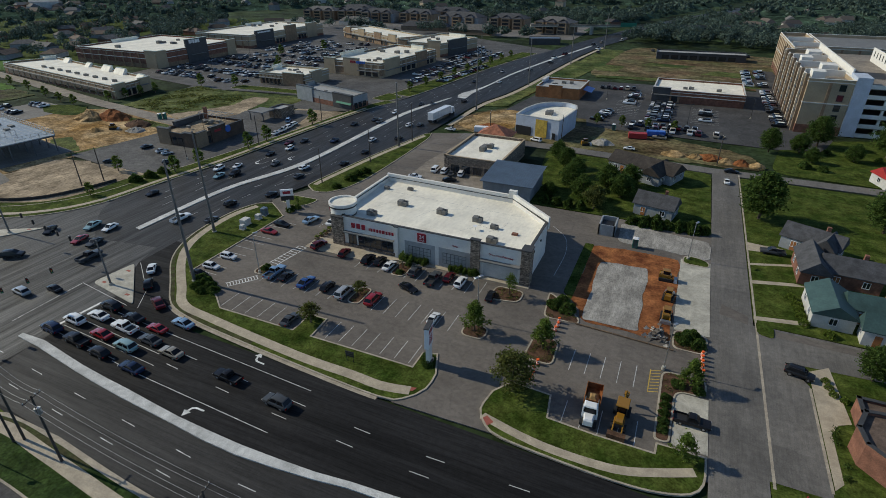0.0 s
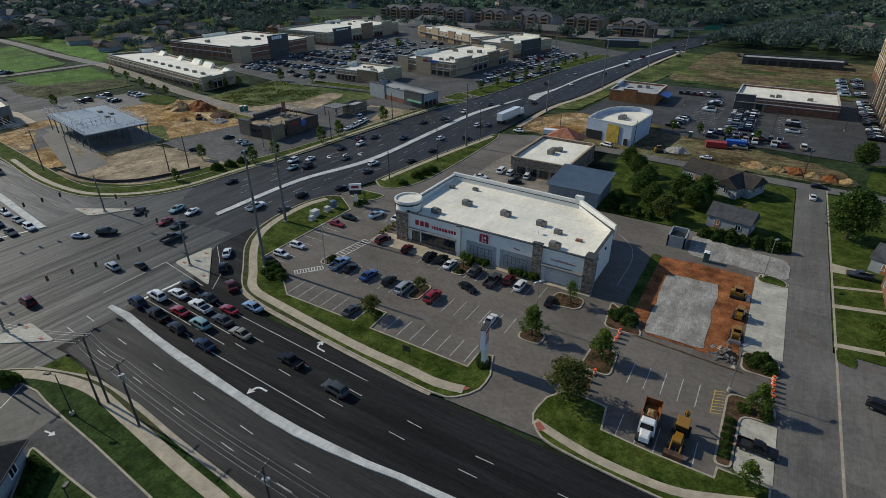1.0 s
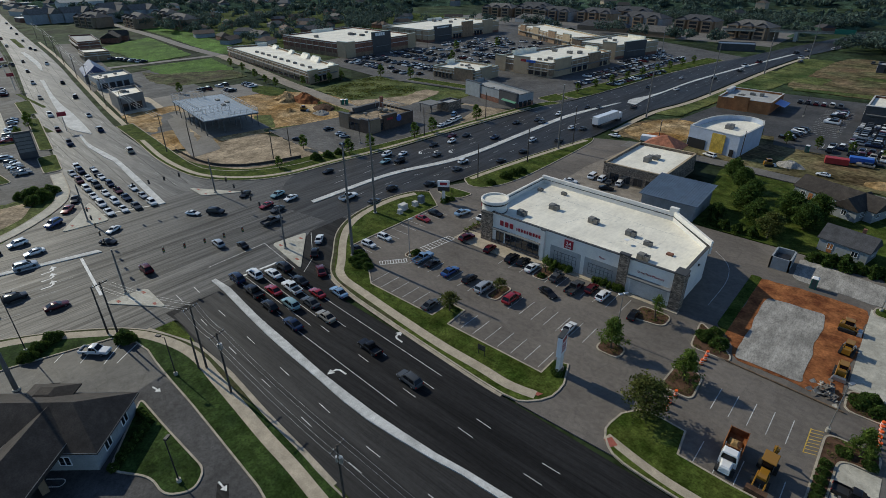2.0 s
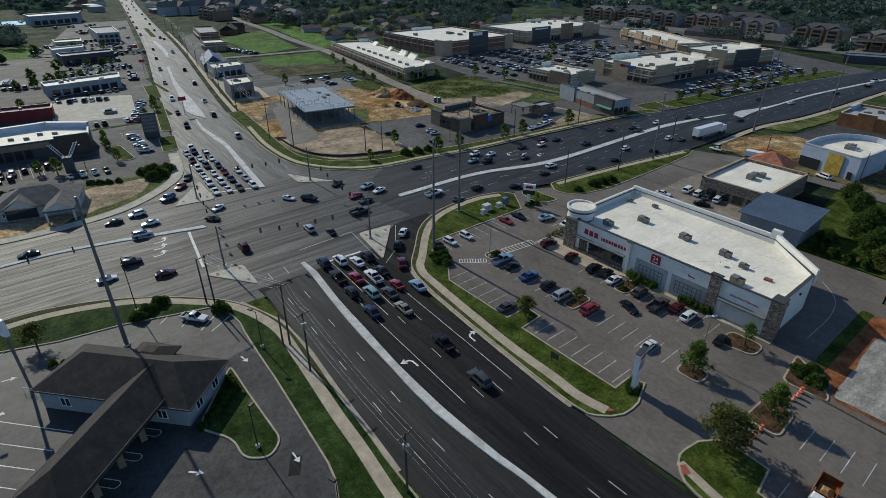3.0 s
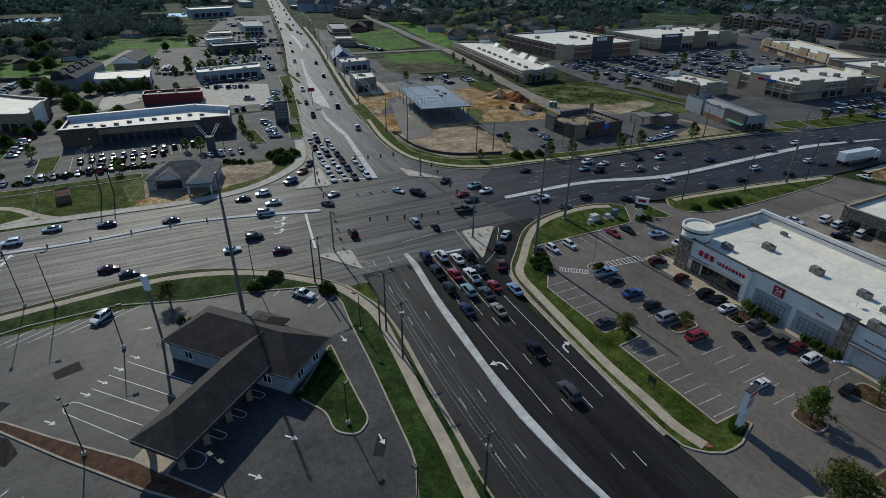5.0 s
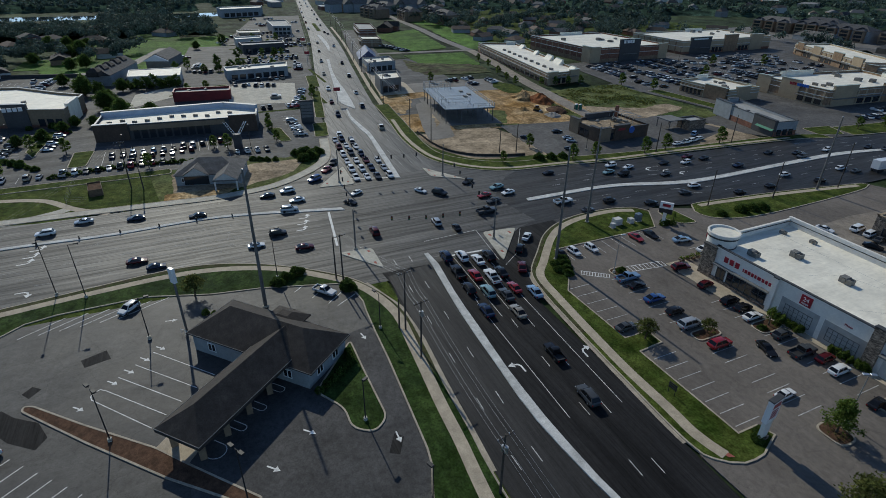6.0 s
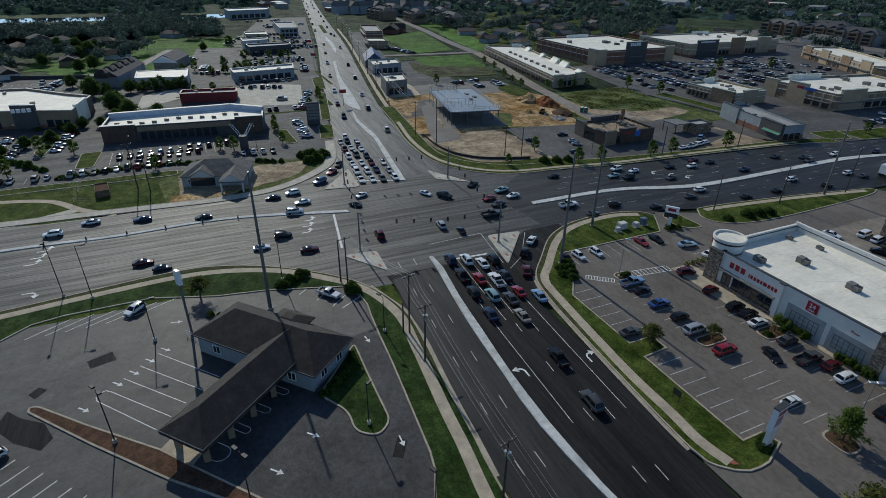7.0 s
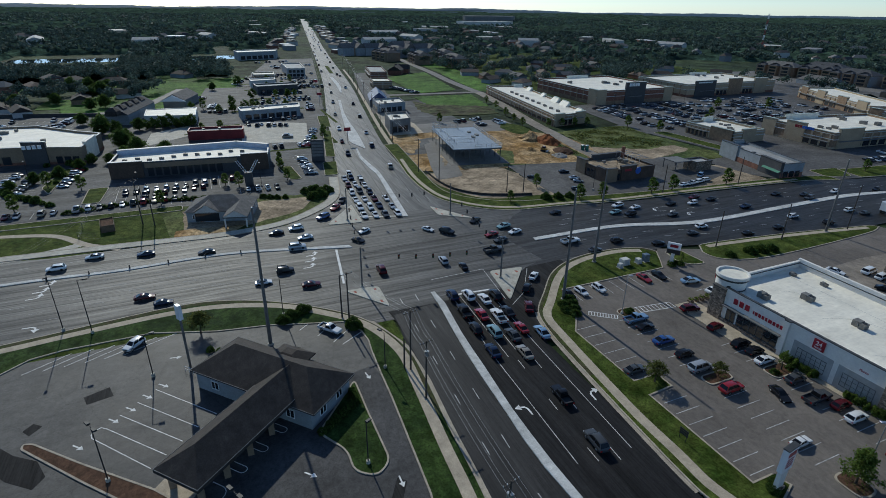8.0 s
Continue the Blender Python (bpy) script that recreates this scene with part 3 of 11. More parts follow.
WALK_BANK = spline([(-102.2, -120), (-102.2, -60), (-103.4, -43), (-104.4, -34.8), (-105.4, -25.7), (-106.1, -15.8), (-105.2, -6.5), (-101.4, 3.6), (-95.2, 11.6), (-87.9, 18.1), (-77.5, 21.3), (-66.9, 20.8), (-53.5, 19.6), (-46, 19.1), (-38, 18.3), (-20, 17)], 1.5)
w1 = path("pavement_north", WALK_CVS, 1.7, 0.137, "tan concrete pavement beside the road")
w2 = path("pavement_east", WALK_EAST, 1.3, 0.137, "tan concrete pavement beside the road")
w3 = path("pavement_south", WALK_BANK, 1.75, 0.137, "tan concrete pavement beside the road")

east_poly = spline([(-19.6, 54), (-20, 50), (-18.3, 47.4), (-15.7, 46.2), (-8.2, 45.6), (-1.3, 45.4), (3.3, 45.8), (7, 47.1), (8.4, 49.2), (8.6, 52)], 1.2) + [(8.6, 53.6), (2.6, 53.6), (2.5, 51.8), (-4.6, 51.8), (-11, 52.2), (-11.6, 56.6), (-17.5, 57)]
bed("lawn_east", east_poly, "kerbed lawn with a maple beside the lot", "lawn")
bank_outer = spline([(-104, -120), (-104, -60), (-105.6, -43.5), (-106.6, -35), (-107.8, -26), (-108.8, -16), (-108.2, -8), (-104.2, 2), (-96.8, 12.2), (-89.2, 18.9), (-78.5, 22.8), (-68, 22.8), (-58, 21.9), (-53.9, 21.6), (-46.8, 21.2), (-40.3, 20.7), (-20, 20.2)], 2.0)
bank_inner = [(-20, 5), (-36, 11), (-40.5, 12.6), (-44.2, 14.1), (-46.9, 14.6), (-55.5, 15.2), (-65.7, 15.9), (-72.8, 16.2), (-79.2, 16.6), (-82.6, 17.0), (-86.3, 16.6), (-90.3, 14.4), (-94.5, 1), (-96, -8), (-99.8, -19), (-99.6, -33), (-98.6, -37.5), (-94.7, -42), (-88, -60), (-88, -120)]
bed("lawn_bank", bank_outer + bank_inner, "kerbed green lawn round the bank forecourt", "lawn", "lawn_deep")
bed("lawn_bank_island", rounded([(-72.8, 11.9), (-64.5, 11.8), (-54, 11.9), (-52.0, 9.5), (-54, 6.7), (-58, 6.8), (-62.8, 3.8)], 1.6), "kerbed lawn island beside the bank", "lawn", "lawn_deep")
bed("mulch_bed", rounded([(-76.3, -33.9), (-75.9, -32.6), (-69.4, -26.0), (-61, -16.9), (-57.1, -13.6), (-48, -5.5), (-46.6, -7.2), (-49.4, -9.4), (-55.4, -15.9), (-65.5, -25.4), (-75.2, -34.0)], 0.5), "long kerbed bed of brown mulch", "planting bed", "mulch", fillname="mulch")
bed("lawn_entry_island", rounded([(-92.8, 97.4), (-91.8, 101.6), (-83.2, 101.8), (-84, 97.5), (-87, 95.6)], 1.5), "concrete-edged traffic island at the lot entry", "traffic island", "grass")
strip2 = spline([(-92, 108.6), (-92.2, 113), (-89, 139), (-84.2, 166.5)], 2) + spline([(-82.4, 168), (-80.6, 160), (-79.8, 129.4), (-80.8, 114), (-84.4, 106.6), (-88.5, 106)], 2)
bed("lawn_strip", strip2, "kerbed grass strip along the road", "lawn")
path("pavement_strip", spline([(-90.6, 110), (-90.2, 116), (-87.4, 139), (-83.2, 164)], 3), 1.5, 0.137, "tan concrete pavement beside the road")
nw_outer = spline([(-225, 65.8), (-200, 63), (-177.3, 59.6), (-160, 58.9), (-148, 61), (-138, 68), (-132.5, 78), (-130.5, 95), (-127.6, 113), (-125, 149), (-121, 190), (-116.5, 205)], 3)
nw_inner = spline([(-122, 205), (-126, 190), (-129.5, 150), (-133.5, 118), (-137, 98), (-139, 84), (-144, 74), (-153, 66.5), (-165, 64.8), (-200, 69), (-225, 72)], 3)
bed("lawn_northwest", nw_outer + nw_inner, "kerbed green verge round the cleared corner plot", "lawn")
path("pavement_northwest", spline([(-200, 65), (-177, 61.4), (-160, 60.8), (-149.5, 62.8), (-140, 69.5), (-134.6, 79), (-132.4, 95), (-129.5, 113), (-127, 149), (-123, 190)], 3), 1.4, 0.14, "tan concrete pavement beside the road")
sw_outer = spline([(-148, -120), (-146, -60), (-145, -37), (-143.6, -16), (-143, -2), (-146, 12.8), (-156, 25.9), (-166, 32), (-185, 36)], 2)
bed("verge_southwest", sw_outer + offset(sw_outer, 3.2)[::-1], "kerbed concrete verge along the road", "verge", "concrete", fillname="paving")
mall_out = spline([(-116, 216), (-113.5, 232), (-107, 300), (-97, 362)], 4)
bed("lawn_mall", mall_out + offset(mall_out, 11)[::-1], "kerbed grass strip before the shopping centre", "lawn")


def median(name, left, right, label):
    l, r = pair(left, right, 40)
    g = Geo().prism(l + r[::-1], -0.1, 0.17)
    m = structure(name, g, "median", label, "median")
    if name == "median_a":
        for a, b, c, d in zip(l, l[1:], r[1:], r):
            q = [Vector(v) for v in (a, b, c, d)]
            mid_q = sum(q, Vector((0, 0))) / 4
            part("slab", Geo().prism([tuple(mid_q + (v - mid_q) * 0.985) for v in q], 0.12, 0.174 + random.uniform(0, 0.012)), "median", m)
    return m


median("median_a", [(-94.9, 35.3), (-92.4, 35.8), (-78, 33.9), (-66.8, 33.0), (-58.1, 32.2), (-51, 31.9), (-43.8, 31.8), (-36.9, 32.1), (-31.3, 32.4), (-26.5, 33.0), (20, 35.6), (120, 35.6)],
       [(-94.8, 34.4), (-90.9, 34.2), (-74.9, 32.2), (-64.2, 31.3), (-58.2, 31.0), (-50.7, 30.4), (-44.4, 30.3), (-37.0, 30.9), (-31.5, 31.5), (-27.3, 32.0), (20, 34.4), (120, 34.4)], "pale concrete road median with a rounded nose")
median("median_north", [(-112.3, 71), (-111.6, 98), (-105.4, 123), (-105.2, 160), (-105, 190), (-98.6, 221)],
       [(-110.6, 70.6), (-109.8, 97.5), (-103.4, 122), (-103.2, 160), (-102.8, 189), (-97.6, 222)], "pale concrete road median")
median("median_far_north", [(-95.6, 223.5), (-97.2, 231), (-92.8, 250), (-90.4, 290), (-82, 350), (-70, 420)], [(-91.6, 222.6), (-92.4, 236), (-91.4, 252), (-89.0, 290), (-80.4, 350), (-68.4, 420)], "pale concrete road median widening to a tip")
median("median_south", [(-132.5, -120), (-132.6, -49), (-131.4, -27.6), (-131.8, -3.2), (-125.4, 24.6)], [(-131.5, -120), (-131.5, -49), (-130.3, -27.5), (-130.7, -3.2), (-123.8, 25)], "narrow concrete road median with marker posts")
median("median_west", [(-140.0, 44.2), (-162.8, 47.0), (-182.4, 49.6), (-190.3, 49.5), (-198.5, 49.7), (-207.3, 50.1), (-216.4, 51.6), (-222.2, 52.5)], [(-139.4, 45.7), (-162.1, 48.7), (-183.3, 51.2), (-192.0, 51.5), (-200.5, 51.4), (-211.4, 51.7), (-223.8, 53.7)], "pale concrete road median with a bent tip")
median("median_mid_west", [(-221.8, 56.3), (-234.9, 53.6), (-248.5, 55.9), (-281.7, 62.0), (-314.5, 68.5), (-348.3, 75.3)], [(-222.7, 56.8), (-235.3, 58.9), (-259.4, 62.3), (-285.4, 65.3), (-314.0, 70.0), (-347.7, 76.9)], "pale concrete road median widening to a tip")
median("median_far_west", [(-383.4, 84.9), (-405.8, 88.6), (-437.6, 92.7), (-466.6, 96.5)], [(-378.0, 84.7), (-405.0, 91.0), (-440.2, 96.0), (-465.9, 98.7)], "narrow pale concrete road median")
patch("median_green", rounded([(-556.1, 111.7), (-555.3, 114.8), (-493.3, 106.0), (-494.2, 102.8)], 1.0), 0.12, "grass", "green grassed road median", "median")


def island(name, tri, label):
    t = rounded(tri, 1.2)
    o, i = shrink(t, 0.3)
    base = structure(name, Geo().prism(o, -0.1, 0.15), "concrete", label, "traffic island")
    for k in range(3):
        a = Vector(tri[k]) * 0.72 + (Vector(tri[k - 1]) + Vector(tri[(k + 1) % 3])) * 0.14
        part("tactile_pad", Geo().box(a.x - 0.5, a.y - 0.26, 0.1, a.x + 0.5, a.y + 0.26, 0.156), "brickred", base)
    return base


island("island_northeast", [(-99.2, 50.8), (-98.2, 59.2), (-85.6, 48.6)], "triangular concrete traffic island with red pads")
island("island_southeast", [(-102.4, 17.6), (-101.8, 25), (-92.6, 24.6)], "triangular concrete traffic island with red pads")
island("island_southwest", [(-155, 33), (-139.6, 32.2), (-141, 22.4)], "triangular concrete traffic island with red pads")
island("island_northwest", [(-145, 54.6), (-131, 62.8), (-137, 54.2)], "triangular concrete traffic island with red pads")
# Tactile pads of the ramps
structure("tactile_pad_west", Geo().prism([(-31.4, 48.7), (-29.9, 49.3), (-29.6, 50.1), (-31.2, 49.6)], 0.1, 0.146), "brickred", "red tactile paving at a kerb ramp", "tactile paving")
structure("tactile_pad_east", Geo().prism([(-19.2, 48.2), (-18.0, 47.5), (-17.4, 48.4), (-18.6, 49.2)], 0.1, 0.146), "brickred", "red tactile paving at a kerb ramp", "tactile paving")

ISLANDS = []
# Planted islands in the pharmacy lot
for nm, poly in (("planting_island_a", [(-29, 64.2), (-29, 67.8), (-24.8, 67.8), (-24.8, 64.2)]), ("planting_island_b", [(-17.8, 62.8), (-17.6, 69.2), (-13.4, 69.2), (-13, 62.6)]),
                 ("planting_island_c", [(-28.2, 76), (-28.2, 81), (-22.6, 81), (-22.6, 77)]), ("planting_island_d", [(-49, 76.4), (-49, 81.8), (-45.8, 81.8), (-45.8, 76.4)]),
                 ("planting_island_e", [(-51.4, 64.8), (-51.4, 70.4), (-48.8, 70.4), (-48.8, 64.8)]), ("planting_island_f", [(-74, 66), (-74, 70), (-70.8, 70), (-70.8, 66)]),
                 ("planting_island_g", [(-17.6, 74.6), (-18.6, 83), (-14.6, 80), (-11.6, 76.2), (-11.6, 74.8)]), ("planting_island_h", [(3.2, 74.6), (3.2, 80), (8.4, 80), (8.4, 74.6)]),
                 ("planting_island_i", [(2.2, 54), (2.2, 68.4), (8.4, 68.6), (8.4, 64.6), (4.4, 64.4), (4.2, 54)])):
    bed(nm, rounded(poly, 1.5), "kerbed island of brown mulch in the parking lot", "planting island", "mulch", fillname="mulch")
    ISLANDS.append(poly)

bed("lawn_strip_island", rounded([(3.4, 104.2), (3.5, 107.6), (6.0, 108.0), (8.5, 106.6), (8.5, 104.0)], 1.4), "kerbed grass island at the end of the concrete apron", "lawn")
# Construction ground east of the pharmacy
patch("clay_bed", [(-14.3, 81.6), (-11.5, 76.4), (3, 76), (3, 106), (-14.3, 105.4)], 0.04, "redclay", "red clay of a dug-up lot")
patch("gravel_pad", rounded([(-11.8, 98.4), (-2.8, 99), (-2.2, 77), (-11.4, 76.6)], 0.8), 0.09, "gravel", "grey gravel pad laid on the clay")
patch("gravel_yard", rounded([(-10, 109), (8.6, 107.5), (8.6, 116), (-10.5, 119)], 1.5), 0.07, "gravel", "pale gravel yard")
patch("concrete_strip", [(3.1, 80), (8.7, 80), (8.7, 106.2), (3.1, 106.2)], 0.05, "concrete", "pale concrete apron beside the street", "pavement")
patch("concrete_pad", [(4.4, 54), (8.7, 54), (8.7, 64.4), (4.4, 64.4)], 0.05, "concrete", "pale concrete parking pad", "pavement")
patch("front_pavement", [(-71, 79.2), (-56, 79), (-50, 82), (-22.4, 82.2), (-22.4, 83.4), (-71, 84.6)], 0.12, "walk", "tan concrete pavement along the shop front", "pavement")

# Painted lines
def lines(name, segs, w, z, fill, label, category="road marking"):
    g = Geo()
    for x0, y0, x1, y1 in segs:
        k = math.hypot(x1 - x0, y1 - y0)
        nx, ny = -(y1 - y0) / k * w / 2, (x1 - x0) / k * w / 2
        g.flat([(x0 + nx, y0 + ny), (x1 + nx, y1 + ny), (x1 - nx, y1 - ny), (x0 - nx, y0 - ny)], z)
    return structure(name, g, fill, label, category)


def gutter(pts, label):
    return lines("gutter", [a + b for a, b in zip(pts, pts[1:])], 0.6, 0.009, "kerb", label, "gutter")


gutter([(-88.7, 19.6), (-78.5, 23.0), (-68, 23.05), (-58, 22.15), (-53.9, 21.85), (-46.8, 21.45), (-40.3, 20.95)], "tan concrete gutter along the bank kerb")
gutter([(x, y - 0.3) for x, y in (tuple(p)[:2] for p in cvs_outer) if -80 < x < -33 and y < 52], "tan concrete gutter along the pharmacy kerb")


def dashes(line, on, gap, skip=0.0):
    d = [0.0]
    for a, b in zip(line, line[1:]):
        d.append(d[-1] + math.dist(a, b))
    xs, ys = [p[0] for p in line], [p[1] for p in line]
    s, out = skip, []
    while s + on < d[-1]:
        out.append((float(np.interp(s, d, xs)), float(np.interp(s, d, ys)), float(np.interp(s + on, d, xs)), float(np.interp(s + on, d, ys))))
        s += on + gap
    return out


segs = dashes([(-95.4, 31.1), (-63.1, 28.7), (-41.4, 27.2), (60, 28)], 2.65, 8.1) + dashes([(-95.2, 27.6), (-62.9, 25.4), (-41.5, 24.1), (60, 24.4)], 2.5, 8.25)
segs += dashes([(-67.1, 39.4), (-45.4, 37.8), (-24.4, 37), (60, 38.4)], 2.6, 8.15) + dashes([(-66, 42.1), (-33.8, 40.2), (-23.5, 39.8), (60, 41.6)], 2.5, 8.2)
segs += [(-91, 39.6, -68.5, 38.3), (-91, 37.9, -75.3, 36.9), (-75.3, 36.5, -69.8, 36.0), (-69.8, 36.0, -43.8, 34.8), (-86, 45.9, -80.4, 45.5), (-80.4, 45.5, -43.2, 43.5), (-90, 44.7, -75, 43.4), (-90, 42.0, -70, 40.6)]
for off in (-6.8, -10.2, -13.6, 4.6, 8.2):
    segs += dashes(offset([(-110.8, 76), (-110.6, 98), (-104.3, 123), (-104.1, 160), (-103.8, 190), (-97.8, 222), (-90, 290), (-81, 350)], -off), 3.0, 7.6, abs(off))
lines("lane_lines", segs, 0.12, 0.004, "paint_worn", "dashed and solid white lane lines")
segs = []
for off in (4.0, 7.8):
    segs += dashes(offset([(-132.4, -120), (-132, -27.6), (-132.2, -3.2), (-128, 16)], off), 3.0, 7.6, off)
for off in (3.6, 7.2, 10.8, 14.4, 18):
    segs += dashes(offset([(-131, -120), (-130.5, -27.6), (-130.7, -3.2), (-127, 14)], -off), 3.0, 7.6, off)
segs += [(-127.4, -30, -124.2, 18), (-123.8, -28, -120.4, 17.6), (-120.2, -24, -117, 17.4), (-116.6, -20, -113.6, 17)]
for y0 in (34.6, 37.7, 40.8):
    segs += [(-141, y0, -165, y0 + 2.2)] + dashes([(-165, y0 + 2.2), (-204, y0 + 7), (-303, y0 + 24), (-462, y0 + 55), (-770, y0 + 108)], 3.0, 9.0)
for y0 in (50, 53.5, 57):
    segs += dashes([(-150, y0), (-185, y0 + 1.5), (-220, y0 + 5), (-319, y0 + 22), (-434, y0 + 43), (-766, y0 + 95)], 3.0, 9.0)
lines("cross_lane_lines", segs, 0.13, 0.004, "paint_faint", "worn white lane lines of the crossing road")
segs = [(-92.2, 37.2, -91.5, 46.8), (-124.2, 21, -105.9, 18.4), (-144.4, 32.6, -140.6, 43.4)]
lines("stop_lines", segs, 0.55, 0.006, "paint", "broad white stop lines at the crossing")
segs = [(-100.3, 36.7, -100.9, 49.8), (-84, 48.2, -87.5, 53), (-87.5, 53, -97.5, 60), (-100.9, 50, -86.5, 48)]
lines("guide_lines", segs, 0.12, 0.007, "paint_worn", "thin white guide lines across the junction")

segs = [(x, 54.6, x, 59.3) for x in np.arange(-71, -55, 2.75).tolist()] + [(x, 54.6, x, 59.3) for x in np.arange(-48.6, -32, 2.55).tolist()]
segs += [(x, 64.3, x, 69.4) for x in np.arange(-70.5, -51, 2.6).tolist()] + [(x, 64.3, x, 69.3) for x in np.arange(-45.8, -30, 2.45).tolist()]
segs += [(x, 76.2, x, 81.0) for x in np.arange(-56.6, -49.5, 2.6).tolist()] + [(x, 76.2, x, 81.4) for x in np.arange(-45.6, -28.4, 2.55).tolist()]
segs += [(-85, y, -79.8, y) for y in np.arange(62.6, 90, 2.75).tolist()] + [(x, 88.6, x, 94) for x in (-74, -71.4)]
segs += [(x, 62.9, x, 68.1) for x in np.arange(-10.6, -0.5, 2.33).tolist()] + [(x, 51.9, x, 56.5) for x in (-9.3, -6.9, -4.5, -2.1, 0.1)]
lines("stall_lines", segs, 0.11, 0.012, "paint_worn", "white painted parking stall lines")
segs = [(-74.6, 60.2, -71.2, 64.6), (-75.8, 61.0, -72.2, 65.6)] + [(-74.6 + i * 0.34, 60.2 + i * 0.44, -75.7 + i * 0.34, 61.1 + i * 0.44) for i in range(11)]
segs += [(-71.4, 70.6, -70.4, 79), (-73.4, 70.8, -72.4, 79)] + [(-71.4 + i * 0.11, 70.8 + i * 0.9, -73.3 + i * 0.11, 71 + i * 0.9) for i in range(10)]
lines("pedestrian_marking", segs, 0.16, 0.013, "paint", "white ladder markings of a walkway")
segs = [(0.7, 67.8 - i * 0.7, 2.1, 68.3 - i * 0.7) for i in range(8)] + [(0.7, 68, 0.7, 62.8)]
lines("yellow_hatching", segs, 0.12, 0.013, "yellow", "yellow hatched no-parking box")
segs = [(-98.3 - 0.1 * (i % 2), -31.5 + i * 3.33, -94.4, -37.9 + i * 2.95) for i in range(6)] + [(-93.8, 9.7, -90.8, 6.2), (-90.8, 12.3, -87.6, 8.9), (-87.9, 14.9, -84.6, 11.2), (-85.8, 16.6, -83.3, 12.6)]
segs += [(-82.2, -17.7, -72.7, -9.2), (-79.9, -20.1, -70.7, -11.7), (-77.8, -22.3, -68.6, -13.8), (-75.4, -23.8, -66.7, -15.8), (-74.0, -25.4, -64.9, -17.6), (-75.4, -23.8, -75.9, -24.5), (-75.9, -24.5, -75.5, -25.3), (-75.5, -25.3, -74.8, -25.6), (-74.8, -25.6, -74.0, -25.4)]
segs += [(-66.4 + 1.87 * i, -33.6 + 1.76 * i, -63.4 + 1.8 * i, -37.4 + 1.8 * i) for i in range(6)]
lines("bank_lines", segs, 0.13, 0.012, "paint", "white painted lanes and stalls of the bank")
lines("kerb_line_side", [(15.9, 52, 15.7, 165), (22, 54, 22, 73)], 0.35, 0.02, "kerb", "pale concrete gutter edge", "kerb")


def arrow(x, y, a, kind="straight", z=0.008, s=1.0):
    """A painted turn or straight arrow, pointing along the angle a."""
    g = Geo()
    def T(px, py):
        c, n = math.cos(radians(a)), math.sin(radians(a))
        return (x + s * (px * c - py * n), y + s * (px * n + py * c))
    if kind == "straight":
        g.flat([T(-1.1, -0.12), T(0.2, -0.12), T(0.2, 0.12), T(-1.1, 0.12)], z)
        g.flat([T(0.2, -0.5), T(1.1, 0), T(0.2, 0.5)], z)
    else:
        k = 1 if kind == "left" else -1
        p = [(-1.6, -0.14), (-0.2, -0.1), (0.35, 0.25), (0.5, 0.9)]
        q = [(-1.6, 0.14), (-0.3, 0.18), (0.05, 0.42), (0.2, 0.9)]
        g.ribbon([T(u, v * k) for u, v in p], [T(u, v * k) for u, v in q], z)
        g.flat([T(-0.25, 0.9 * k), T(0.95, 0.9 * k), T(0.35, 1.9 * k)], z)
    return structure("turn_arrow", g, "paint", "white painted lane arrow on the asphalt", "road marking")


arrow(-55.0, 45.4, 178, "right", s=1.05)
arrow(-56.0, 34.4, 178, "left", s=1.05)
for x, y, a in ((-82.8, -16.6, 45), (-80.8, -18.8, 45), (-78.6, -20.9, 45), (-76.8, -23.0, 45), (-72.8, -26.9, 45), (-90.2, -14.9, 80), (-55.8, 1.5, 45), (-51.7, -3.8, 45), (-50.2, 12.0, 0), (-72.8, 14.1, 10)):
    arrow(x, y, a, z=0.014, s=0.9)
for x, y in ((-118.5, 118), (-115, 121.5), (-111.8, 125)):
    arrow(x, y, 265, "left", s=1.2)
for x, y in ((-128.7, -40), (-125.7, -40.7), (-122.9, -41.3), (-122.9, 15.3), (-119.8, 14.4), (-116.6, 13.5)):
    arrow(x, y, 88, "left", s=1.2)
arrow(-110.6, -39.3, 88, "right", s=1.2)

# Stall lines of the farther lots
segs = []
for y0 in (213.5, 230.5, 249.5, 266.5, 284.5, 302.5, 320.5, 338.5):
    for k in range(26):
        x = -272.4 + k * 2.75
        if x < (-206 if y0 < 245 else -196):
            segs.append((x, y0 - 5 - (x + 240) * 0.1, x, y0 + 5 - (x + 240) * 0.1))
for x0, y0, y1 in ((-10.8, 214, 248), (6, 220, 248), (-24, 222, 264)):
    segs += [(x0 - 5, y, x0 + 5, y) for y in np.arange(y0, y1, 2.8).tolist()]
segs += [(x, 206.5, x, 211.5) for x in np.arange(-21, 6, 2.7).tolist()]
lines("mall_stall_lines", segs, 0.14, -0.02, "paint_worn", "white painted stall lines of the far lots")
segs = [(-197.4 + (y + 32) * -0.14, y, -183.2 + (y + 32) * -0.14, y) for y in np.arange(-33, 4, 2.75).tolist()] + [(-180.6, y, -175.6, y) for y in np.arange(-53, -11, 2.75).tolist()]
segs += [(x, 25.6, x - 0.8, 31) for x in np.arange(-220, -190, 2.75).tolist()] + [(-183.4, y, -178, y) for y in np.arange(3, 17, 2.8).tolist()]
segs += [(x, -72, x, -57) for x in np.arange(-227, -199, 2.75).tolist()]
lines("western_stall_lines", segs, 0.14, -0.02, "paint_worn", "white painted stall lines of the western lots")
